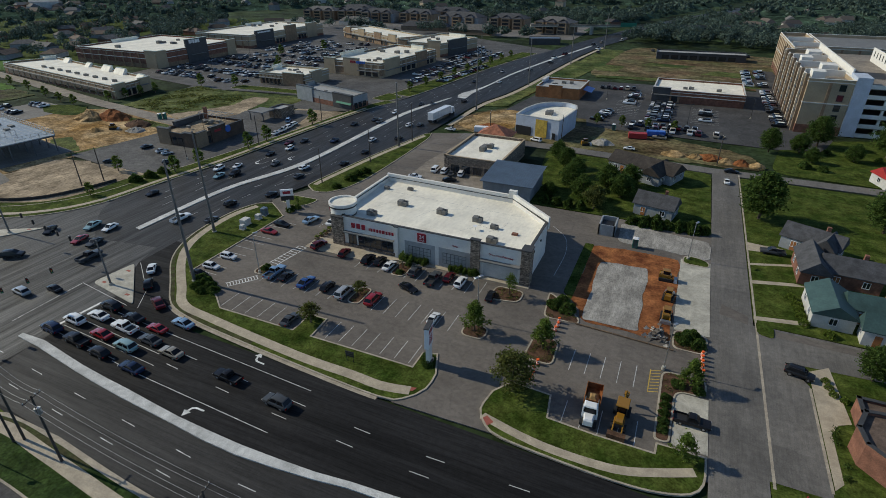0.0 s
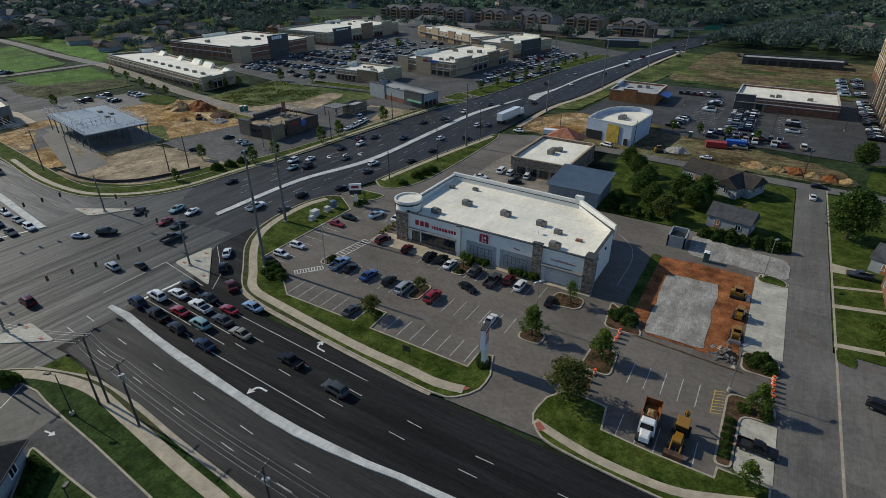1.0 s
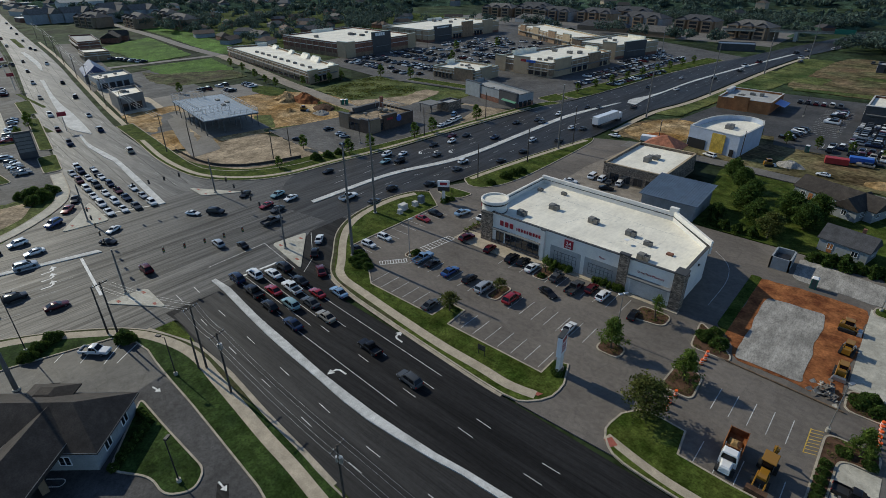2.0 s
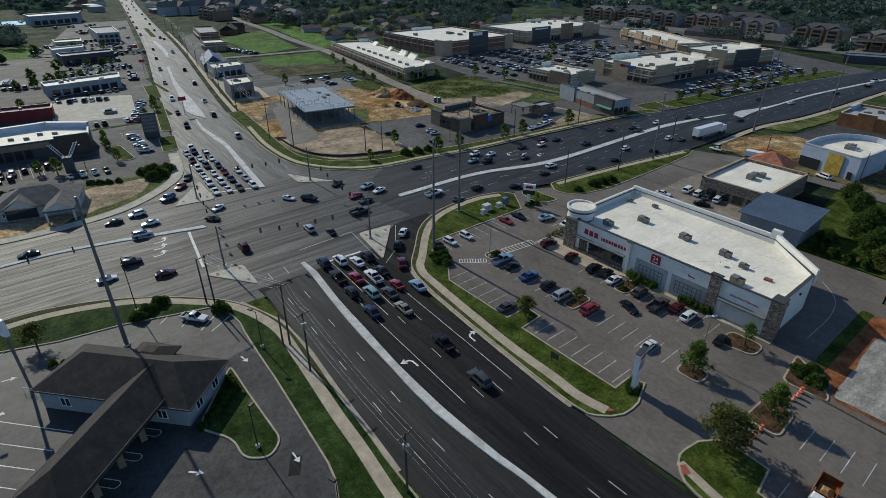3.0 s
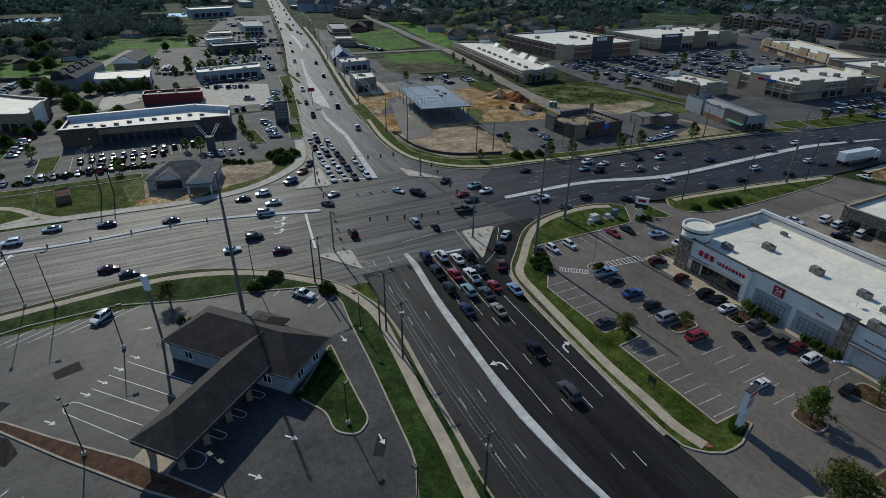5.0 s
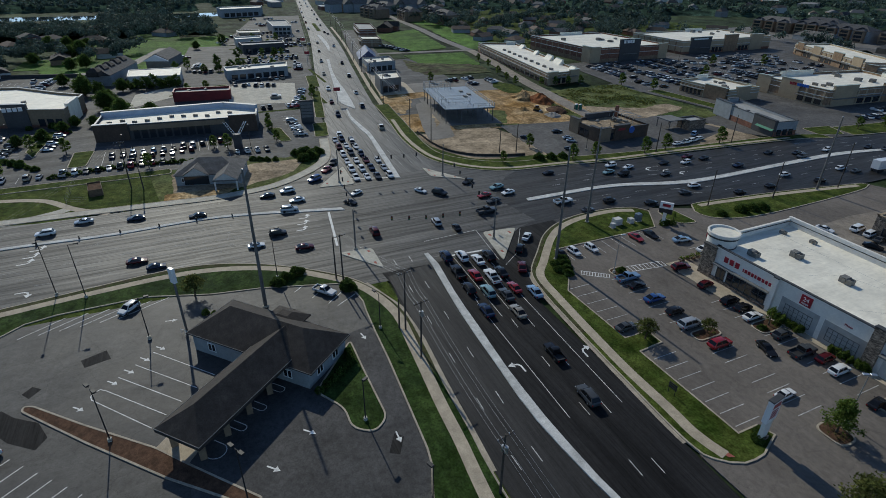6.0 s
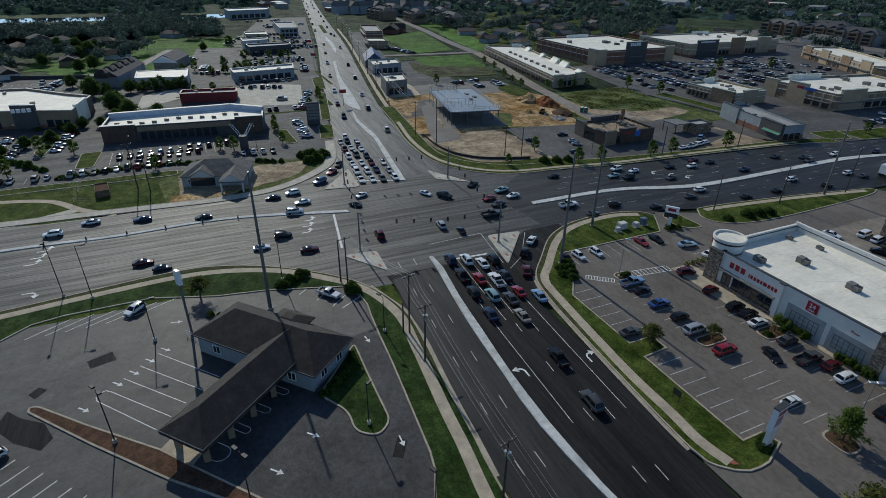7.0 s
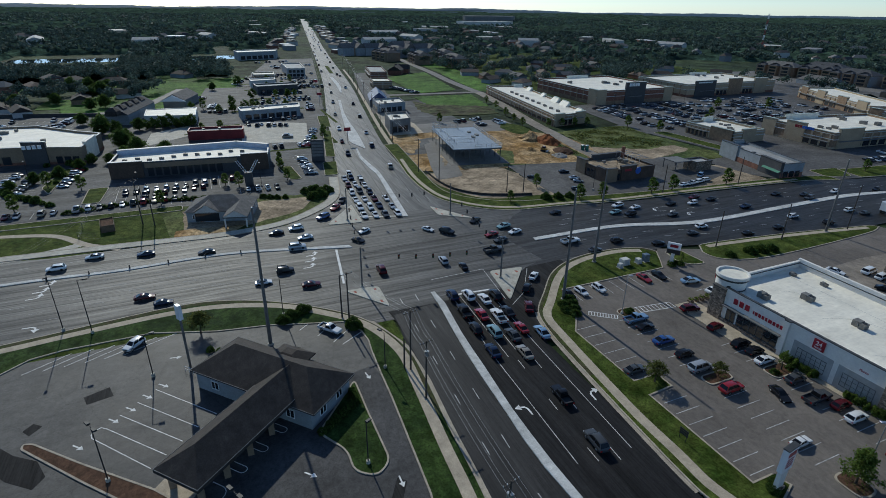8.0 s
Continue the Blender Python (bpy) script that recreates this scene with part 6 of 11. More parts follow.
part("awning", Geo().add([(-134.5, 186.6, 3.0), (-125.8, 184.3, 3.0), (-126.1, 183.2, 2.3), (-134.8, 185.5, 2.3)], [(0, 3, 2, 1)]), "awning", st)
units(-154, 190, -130, 197, 4.0, 5, 0.9, 16)
rs = building("dark brown restaurant with a tan flat roof", rect(-161.5, 121, -145, 143), 4.2, "espresso", "sand", 0.6, "grey_cap", towers=[(S, 0.0, 0.32, 1.1, "umber"), (S, 0.7, 1.0, 0.6, "espresso"), (E_, 0.0, 0.22, 0.6, "umber"), (E_, 0.3, 0.6, 1.0, "espresso"), (W_, 0.1, 0.7, 1.2, "darkwall")], bays=[(S, 0.05, 0.95, 0.4, 2.8, 6), (E_, 0.05, 0.3, 0.4, 2.8, 2)], category="restaurant")
part("round_sign", Geo().tube((-144.9, 135, 3.2), (-144.5, 135, 3.2), 1.2, n=20), "sign_blue", rs)
part("sign_stroke", Geo().box(-144.95, 129, 3.4, -144.6, 132, 4.2), "sign_red", rs)
part("chimney", Geo().box(-159, 139, 4, -158, 140, 8.2), "brick", rs)
units(-158, 126, -148, 140, 4.0, 9, 0.8, 17)
for y in (138.2, 142.0):
    part("roof_screen_rail", Geo().box(-160.6, y - 0.06, 6.3, -148, y + 0.06, 6.42), "metal", rs)
for k in range(7):
    part("roof_screen_post", Geo().box(-160.6 + 2.08 * k, 138.14, 4.0, -160.5 + 2.08 * k, 138.26, 6.4), "metal", rs)
    part("roof_screen_beam", Geo().box(-160.6 + 2.08 * k, 138.2, 6.42, -160.5 + 2.08 * k, 142.0, 6.54), "metal", rs)
part("patio_rail", Geo().tube((-150, 118.4, 1.0), (-144, 118.4, 1.0), 0.05, n=5).tube((-144, 118.4, 1.0), (-143.4, 123, 1.0), 0.05, n=5), "steel_dark", rs)
kiosk = building("small stone drive-through kiosk", rect(-150.5, 163, -144.5, 171), 3.4, "stone", "roofgrey", 0.4, "grey_cap", category="kiosk", name="kiosk")
part("canopy", Geo().box(-154, 155.5, 3.3, -147, 162.6, 3.6), "slate", kiosk)
for x, y in ((-153.6, 156), (-147.4, 156), (-153.6, 162.2), (-147.4, 162.2)):
    part("canopy_post", Geo().box(x - 0.12, y - 0.12, 0, x + 0.12, y + 0.12, 3.3), "steel_dark", kiosk)

# Steel frame with roof deck, no walls yet
frame_b = empty("unfinished_building", "unfinished steel frame with a pale metal roof deck", "building frame")
frame_b.matrix_basis = pose(-204.5, 94.9, 0, 0, 0, -10)
FX, FY = 19.4, 9.9
part("roof_deck", Geo().box(-FX, -FY, 5.2, FX, FY, 5.45), "deck", frame_b)
for x in np.linspace(-FX + 0.5, FX - 0.5, 7).tolist():
    for y in np.linspace(-FY + 0.5, FY - 0.5, 4).tolist():
        part("column", Geo().box(x - 0.13, y - 0.13, 0, x + 0.13, y + 0.13, 5.2), "steel_dark", frame_b)
    part("roof_beam", Geo().box(x - 0.1, -FY, 4.8, x + 0.1, FY, 5.2), "steel_dark", frame_b)


def rails(x0, y0, x1, y1, z1, levels, gap):
    """An open run of steel posts with level rails along one edge of the deck."""
    L = math.hypot(x1 - x0, y1 - y0)
    for z in levels:
        part("rail", Geo().tube((x0, y0, z), (x1, y1, z), 0.07, n=4), "metal", frame_b)
    for j in range(int(L / gap) + 1):
        t = j / int(L / gap)
        x, y = x0 + (x1 - x0) * t, y0 + (y1 - y0) * t
        part("post", Geo().box(x - 0.06, y - 0.06, 5.4, x + 0.06, y + 0.06, z1), "metal", frame_b)


rails(-FX, FY - 0.2, FX, FY - 0.2, 7.0, (6.2, 7.0), 1.9)
rails(FX - 0.2, -FY + 9, FX - 0.2, FY, 7.0, (6.2, 7.0), 1.9)
for x0, y0, x1, y1, z1 in ((-FX + 0.2, -FY + 0.2, -FX + 5.0, FY - 8.5, 8.2), (FX - 11.0, -FY + 0.2, FX - 6.5, FY - 8.0, 7.9), (-FX + 5.0, -FY + 0.2, FX - 11.0, -FY + 3.4, 6.6)):
    for p, q in (((x0, y0), (x1, y0)), ((x1, y0), (x1, y1)), ((x1, y1), (x0, y1)), ((x0, y1), (x0, y0))):
        rails(*p, *q, z1, (6.4, z1) if z1 > 7 else (z1,), 2.4)
rails(FX - 6.5, -FY + 0.2, FX - 0.2, -FY + 0.2, 6.6, (6.6,), 2.0)
for k in range(12):
    part("deck_rib", Geo().box(-FX, -FY + 1.6 * k + 1.0, 5.45, FX, -FY + 1.6 * k + 1.1, 5.5), "metal", frame_b)
for x, y in ((-9, 4.5), (-3, 6.2), (0.5, 3.6)):
    part("roof_curb", Geo().box(x - 1.1, y - 0.7, 5.45, x + 1.1, y + 0.7, 6.0), "acgrey", frame_b)
structure("frame_slab", Geo().prism(rect(-226, 83.5, -182, 107, -10), -0.2, 0.03), "street", "dark floor slab under the steel frame", "floor slab")

# West shops
fg = building("long dark shop row with a white roof", [(-209.5, -36.5), (-204.5, 15), (-217, 17), (-225.5, 6), (-225, -35)], 5.3, "darkwall", "roof", 0.9, "cap", towers=[(0, 0.0, 0.2, 0.4, "espresso"), (0, 0.82, 1.0, 0.8, "espresso"), (2, 0.0, 1.0, 1.0, "bluegrey"), (3, 0.0, 1.0, 1.0, "bluegrey")], bays=[(0, 0.22, 0.7, 0.3, 3.2, 10)], band=("darkwall", 0.5))
part("fascia", sbox(Geo(), [(-209.5, -36.5), (-204.5, 15), (-217, 17)], 0, 11, 41, 3.3, 4.9, 0.0, 0.5), "umber", fg)
bars("sign_stroke", -206.2, -4, 3.6, (0.5,) * 8, 0.6, 0.3, "sign_white", fg, gap=0.2, axis="y")
for k in range(11):
    rooftop_unit(-215.5 + random.uniform(-2, 2), -32 + k * 3.9, 4.4, 0.62, 90)
ul = building("large tan store row with a brown entrance front", [(-246, -130), (-241, -69), (-238, -58), (-234.5, -47.5), (-259, -44), (-266, -53), (-283, -70), (-290, -130)], 6.4, "umber", "roof", 0.8, "cap", towers=[(1, 0.2, 0.9, 2.0, "darkwall"), (0, 0.3, 0.6, 1.3, "umber"), (3, 0.2, 0.7, 0.8, "roof")], bays=[(0, 0.62, 0.97, 0.3, 3.2, 6), (2, 0.1, 0.9, 0.3, 3.0, 3)], band=("brick", 1.0))
bars("sign_stroke", -236.8, -66, 6.4, (1.2,) * 4, 1.3, 0.3, "sign_white", ul, gap=0.4, axis="y")
units(-280, -120, -246, -60, 5.6, 14, 1.2, 21)
building("low red-walled restaurant with flat roof", [(-262.5, -12), (-259, 11), (-268, 12), (-271, -11)], 3.9, "darkred", "roofgrey", 0.8, "darkred", category="restaurant")
units(-269, -9, -261, 9, 3.3, 6, 0.7, 22)
building("low warehouse with a white metal roof", [(-303, -31), (-298.5, -8), (-321, -7), (-322, -31)], 4.6, "siding", "roof", 0.2, "cap", category="warehouse", name="warehouse")
building("grey shop row with a pale roof", [(-300, 13.5), (-304, 44), (-318, 46), (-313, 13)], 4.9, "siding_grey", "roof", 0.7, "cap", bays=[(0, 0.05, 0.95, 0.3, 2.8, 7)])
units(-314, 18, -304, 40, 4.2, 8, 0.8, 23)
building("dark brick shop row beside the road", [(-388, 31), (-392, 58), (-404, 59), (-402, 30)], 5.2, "darkwall", "roofgrey", 0.7, "cap", bays=[(0, 0.05, 0.95, 0.3, 2.8, 6)])
building("white-roofed roadside shop with glazed front", [(-420, 30), (-424, 47), (-436, 49), (-434, 30)], 5.0, "siding", "roof", 0.7, "cap", bays=[(0, 0.05, 0.95, 0.3, 2.8, 4)])
building("white-roofed roadside shop with tan walls", [(-458, 36), (-456, 51), (-474, 53), (-474, 36)], 5.0, "tan", "roof", 0.7, "cap", bays=[(0, 0.05, 0.95, 0.3, 2.8, 4)])
building("two-storey grey roadside building", [(-476, 64), (-474, 78), (-520, 82), (-522, 66)], 7.0, "siding_grey", "roofgrey", 0.7, "cap", bays=[(0, 0.05, 0.95, 0.5, 2.6, 4), (0, 0.05, 0.95, 3.6, 5.6, 4)])
building("long white-roofed dealership beside the road", [(-634, 38), (-646, 78), (-676, 84), (-664, 36)], 8.0, "siding_grey", "roof", 0.8, "cap", bays=[(0, 0.05, 0.95, 0.5, 4.0, 6)])
building("grey roadside shop with a pale roof", [(-297, 85.5), (-299, 102.5), (-316, 105), (-315, 88)], 5.2, "siding_grey", "roof", 0.8, "grey_cap", bays=[(0, 0.1, 0.9, 0.4, 3, 4), (3, 0.1, 0.9, 0.4, 3, 5)], band=("slate", 1.0))
units(-312, 89, -300, 101, 4.4, 4, 0.9, 31)
building("grey block shop with a flat roof", [(-245, 75.5), (-247, 86.5), (-264, 90.5), (-264, 79)], 6.4, "slate", "roof", 0.8, "grey_cap", bays=[(0, 0.1, 0.9, 0.4, 3.2, 3)])
units(-261, 80, -249, 86, 5.6, 4, 1.0, 32)
building("tan roadside shop with a pale roof", [(-393, 112), (-389, 125), (-408, 128), (-412, 115)], 5.2, "tanbrick", "roof", 0.8, "grey_cap", bays=[(3, 0.1, 0.9, 0.4, 3, 4)])
building("brick roadside shop with a grey roof", [(-440, 124), (-438, 137), (-480, 146), (-486, 133)], 6.2, "brick", "roofgrey", 0.8, "grey_cap", bays=[(3, 0.1, 0.9, 0.4, 3, 8)])


def hip(poly, z, rise, over=0.5):
    """Roof planes over a four-cornered outline whose long sides are 0 and 2; returns corners and ridge."""
    p = [Vector((*q, z)) for q in poly]
    c = sum(p, Vector()) / 4
    p = [v + (v - c).normalized() * over for v in p]
    u = (p[1] - p[0]).normalized()
    half = ((p[3] - p[0]).length) / 2
    a, b = (p[0] + p[3]) / 2 + u * half * 0.95, (p[1] + p[2]) / 2 - u * half * 0.95
    a.z = b.z = z + rise
    return p + [a, b]


def house(label, x, y, a, L, W, wallmat="siding", roofmat="shingle_grey", h=2.8, rise=2.4, gable=False, chimney=True, wins=True, wing=0.0, category="house"):
    ob = empty("house", label, category)
    r = Matrix.Rotation(radians(a), 2)
    def T(px, py):
        return tuple(Vector((x, y)) + r @ Vector((px, py)))
    blocks = [[T(-L / 2, -W / 2), T(L / 2, -W / 2), T(L / 2, W / 2), T(-L / 2, W / 2)]]
    if wing:
        blocks.append([T(L * 0.1, -W / 2 - wing), T(L * 0.1 + W * 0.7, -W / 2 - wing), T(L * 0.1 + W * 0.7, W * 0.2), T(L * 0.1, W * 0.2)])
        blocks[1] = blocks[1][1:] + blocks[1][:1]
    for poly in blocks:
        part("wall", Geo().prism(poly, -0.2, h), wallmat, ob)
        k = hip(poly, h, rise)
        if gable:
            k[4] = Vector(((k[0].x + k[3].x) / 2, (k[0].y + k[3].y) / 2, h + rise))
            k[5] = Vector(((k[1].x + k[2].x) / 2, (k[1].y + k[2].y) / 2, h + rise))
        low = [Vector((v.x, v.y, v.z - 0.18)) for v in k[:4]]
        g = Geo().add(k + low, [(0, 1, 5, 4), (2, 3, 4, 5), (1, 2, 5), (3, 0, 4), (0, 6, 7, 1), (1, 7, 8, 2), (2, 8, 9, 3), (3, 9, 6, 0), (9, 8, 7, 6)])
        part("roof", g, roofmat, ob)
        if wins:
            for i in (0, 1, 2, 3):
                n = max(1, int(side(poly, i)[3] / 4))
                for j in range(n):
                    s = side(poly, i)[3] * (j + 0.5) / n
                    glazing(ob, poly, i, s - 0.6, s + 0.6, 0.9, 2.2, 2, 1, frame="sign_white")
    if wins:
        part("door", sbox(Geo(), blocks[0], 0, L * 0.2, L * 0.2 + 1.0, 0.1, 2.15, 0.0, 0.06), "timber", ob)
    if chimney:
        cx, cy = T(L * 0.18, W * 0.12)
        part("chimney", Geo().box(cx - 0.35, cy - 0.35, h, cx + 0.35, cy + 0.35, h + rise + 0.7), "brick", ob)
    return ob


# The bank: hipped hall and a long drive-through canopy on piers
BA = 42.0
bu, bv = Vector((math.cos(radians(BA)), math.sin(radians(BA)))), Vector((-math.sin(radians(BA)), math.cos(radians(BA))))
bc = Vector((-75.2, -0.5))


def BP(p, q):
    return tuple(bc + bu * p + bv * q)


bank = empty("bank_building", "one-storey bank with dark shingle hip roof and canopy", "bank")
bpoly = [BP(-11, -4.8), BP(11, -4.8), BP(11, 4.8), BP(-11, 4.8)]
part("wall", Geo().prism(bpoly, -0.2, 3.3), "siding_grey", bank)
k = hip(bpoly, 3.3, 3.3, 0.9)
low = [Vector((v.x, v.y, v.z - 0.22)) for v in k[:4]]
part("roof", Geo().add(k + low, [(0, 1, 5, 4), (2, 3, 4, 5), (1, 2, 5), (3, 0, 4), (0, 6, 7, 1), (1, 7, 8, 2), (2, 8, 9, 3), (3, 9, 6, 0), (9, 8, 7, 6)]), "shingle", bank)
cpoly = [BP(0.6, -1.0), BP(0.6, -21.3), BP(7.6, -21.3), BP(7.6, -1.0)]
k = hip(cpoly, 3.9, 2.4, 0.6)
k = [*k[:4], Vector((*BP(4.1, 0), 6.4)), Vector((*BP(4.1, -18.2), 6.4))]
low = [Vector((v.x, v.y, v.z - 0.55)) for v in k[:4]]
part("canopy_roof", Geo().add(k + low, [(0, 1, 5, 4), (2, 3, 4, 5), (1, 2, 5), (3, 0, 4), (0, 6, 7, 1), (1, 7, 8, 2), (2, 8, 9, 3), (9, 8, 7, 6)]), "shingle", bank)
for quad, name in ((k[:4], "canopy_gutter"), (hip(bpoly, 3.3, 3.3, 0.9)[:4], "roof_gutter")):
    for i in range(4):
        p, q = quad[i], quad[(i + 1) % 4]
        if name == "canopy_gutter" and i == 3:
            continue
        part(name, Geo().tube((p.x, p.y, p.z + 0.02), (q.x, q.y, q.z + 0.02), 0.05, n=5), "slate", bank)
part("porch_roof", Geo().taper([BP(-2.8, 1.5), BP(3.6, 1.5), BP(3.6, 6.4), BP(-2.8, 6.4)], [(3.7, 0), (3.9, 0), (4.9, 2.0)]), "shingle", bank)
for q in (-20.4, -16.2, -12, -7.8):
    for pp in (1.3, 6.2):
        cx, cy = BP(pp, q)
        part("pier", Geo().box(cx - 0.4, cy - 0.4, 0, cx + 0.4, cy + 0.4, 3.4), "umber", bank)
for i, s in ((0, 3), (0, 17.5), (1, 2.0), (1, 6.0), (2, 3), (2, 8), (2, 13), (3, 3), (3, 6.5)):
    glazing(bank, bpoly, i, s, s + 1.5, 0.9, 2.4, 2, 1, frame="sign_white")
for q, out in ((-19.0, 3.0), (-14.6, 2.6), (-10.6, 2.6), (-6.6, 2.6)):
    w = 1.3 if out > 2.8 else 0.62
    def loop(k):
        return [BP(5.2, q - k)] + [BP(5.2 + out - w + k * math.cos(t), q + k * math.sin(t)) for t in np.linspace(-math.pi / 2, math.pi / 2, 9).tolist()] + [BP(5.2, q + k)]
    structure("lane_loop", Geo().ribbon(loop(w), loop(w - 0.13), 0.016), "paint", "white painted loop at the end of a teller lane", "road marking")
structure("drive_slab", Geo().prism([(-60.9, -17.2), (-62.6, -15.7), (-58.6, -11.9), (-56.6, -13.4)], -0.1, 0.02), "walk", "tan concrete slab at the canopy end", "pavement")

# Houses of the side streets
house("grey-roofed cottage with pale walls among shrubs", -3.8, 127.9, -12, 9.0, 6.0, "siding_grey", "shingle_slate", gable=True)
house("long dark-roofed house with grey siding", -9, 155.5, -22, 19, 8, "siding_grey", "shingle", gable=True, chimney=False, wing=3.0)
house("grey-roofed bungalow with a white porch", 27.8, 121.0, -24, 10.5, 5.6, "siding_grey", "shingle_slate", gable=True, wing=1.5)
house("brick bungalow with a dark roof", 26.2, 109.9, 90, 10, 5.0, "brick", "shingle_slate", gable=True, chimney=False)
house("dark-roofed brick rear wing", 32.4, 109.2, -4, 9.4, 6.2, "brick", "shingle_slate", gable=True)
house("white bungalow with a green metal roof", 27.0, 95.1, 90, 9.4, 6.2, "siding", "shingle_green", gable=True, chimney=False, rise=1.9)
house("green-roofed rear wing of the white bungalow", 33.6, 96.4, 0, 8.0, 4.8, "siding", "shingle_green", gable=True, rise=1.9)
house("small white annexe with a green metal roof", 34.5, 89.4, -4, 7.5, 3.6, "siding", "shingle_green", gable=True, chimney=False)
house("shop with a steep blue metal gable roof", -331, 96, 167, 25, 11, "slate", "navymetal", h=3.6, rise=4.6, gable=True, chimney=False, wins=False, category="shop building")
house("dark-roofed house beside the meadow", -480, 160, 150, 22, 12, "brick", "shingle", h=3.4, rise=3.6, gable=True, chimney=False, wins=False, wing=4.0)
house("white cottage with a red roof", 54, 173, 20, 9, 7, "siding", "redroof", gable=True, chimney=False)
office = house("small office with dark hip roof and pale gabled front", -160.5, -3.1, 75, 17, 11.5, "siding_grey", "shingle_grey", h=3, rise=3.0, chimney=False, category="office")
co = math.cos(radians(75)), math.sin(radians(75))


def OP(px, py):
    return (-160.5 + px * co[0] - py * co[1], -3.1 + px * co[1] + py * co[0])


ck = [Vector((*OP(px, py), 3.1)) for px, py in ((2.3, -11.2), (8.7, -11.2), (8.7, -2), (2.3, -2))] + [Vector((*OP(5.5, -11.2), 5.0)), Vector((*OP(5.5, -1), 5.0))]
cl = [Vector((v.x, v.y, v.z - 0.35)) for v in ck[:4]]
part("canopy_roof", Geo().add(ck + cl, [(0, 4, 5, 3), (1, 2, 5, 4), (0, 6, 7, 1), (1, 7, 8, 2), (2, 8, 9, 3), (3, 9, 6, 0), (9, 8, 7, 6)]), "shingle_grey", office)
part("canopy_gable", Geo().prism([OP(2.5, -11.1), OP(8.5, -11.1), OP(8.5, -10.9), OP(2.5, -10.9)], 2.75, 3.12).add([(*OP(2.5, -11.1), 3.12), (*OP(8.5, -11.1), 3.12), (*OP(5.5, -11.1), 4.9)], [(0, 1, 2)]), "siding", office)
for px, py in ((2.7, -10.8), (8.3, -10.8)):
    x, y = OP(px, py)
    part("canopy_post", Geo().box(x - 0.22, y - 0.22, -0.1, x + 0.22, y + 0.22, 2.8), "siding", office)
fk = [Vector((*OP(px, py), 3.05)) for px, py in ((-6.6, -6.5), (0.4, -6.5), (0.4, -1), (-6.6, -1))] + [Vector((*OP(-3.1, -6.5), 5.2)), Vector((*OP(-3.1, 0), 5.2))]
part("front_gable_roof", Geo().add(fk, [(0, 4, 5, 3), (1, 2, 5, 4)]), "shingle_grey", office)
part("front_gable", Geo().add([(*OP(-6.3, -6.2), 2.9), (*OP(0.1, -6.2), 2.9), (*OP(-3.1, -6.2), 5.0)], [(0, 1, 2)]), "siding", office)
# Dark sheet on the solid wall in place of the open porch's shade.
part("porch_opening", sbox(Geo(), [OP(-8.5, -5.75), OP(8.5, -5.75), OP(8.5, 5.75), OP(-8.5, 5.75)], 0, 2.2, 8.6, 0.2, 2.5, 0.0, 0.1), "glass", office)
fence = empty("fenced_box", "brown board fence round a box on the lawn", "enclosure", pose(-160.5, -32.4, 0, 0, 0, 8))
for x0, y0, x1, y1 in ((-3.2, -1.6, 3.2, -1.5), (-3.2, 1.5, 3.2, 1.6), (-3.2, -1.5, -3.1, 1.5), (3.1, -1.5, 3.2, 1.5)):
    part("board_side", Geo().box(x0, y0, -0.1, x1, y1, 1.9), "wood", fence)
part("cover", Geo().box(-3.0, -1.4, 1.5, 3.0, 1.4, 1.6), "mulch", fence)
mesh_fence = empty("mesh_fence", "grey wire mesh fence on steel posts", "fence")
for a, b in (((-154.3, -38.3), (-162, -38.4)), ((-162, -38.4), (-170, -38.3)), ((-154.3, -38.3), (-152.6, -33.5))):
    part("post", Geo().cyl(*a, -0.1, 1.9, 0.05), "steel_dark", mesh_fence)
    for z in (0.3, 0.8, 1.3, 1.8):
        part("rail", Geo().tube((*a, z), (*b, z), 0.014, n=4), "steel_dark", mesh_fence)
encl = empty("refuse_enclosure", "white walled refuse enclosure with open top", "enclosure")
for x0, y0, x1, y1 in ((-14.6, 110.6, -14.3, 116), (-11.3, 110.6, -11.0, 116), (-14.6, 115.7, -11, 116), (-14.6, 110.6, -11, 110.8)):
    part("wall", Geo().box(x0, y0, 0, x1, y1, 2.6), "siding_grey", encl)
part("skip", Geo().box(-13.9, 111.4, 0, -11.7, 114.8, 1.9), "black", encl)
building("red brick building with a brown gravel roof", [(27.7, 57.4), (25.2, 59.9), (24.8, 62.8), (26.2, 66.3), (30, 66.8), (60, 66.8), (60, 50), (34, 50)], 3.6, "brick", "shingle_brown", 0.4, "grey_cap", category="brick building", name="brick_building")
building("brown-roofed wing of the brick building", rect(26.4, 67.0, 45, 70.2), 2.6, "brick", "shingle_brown", 0.3, "grey_cap", category="brick building", name="brick_building")

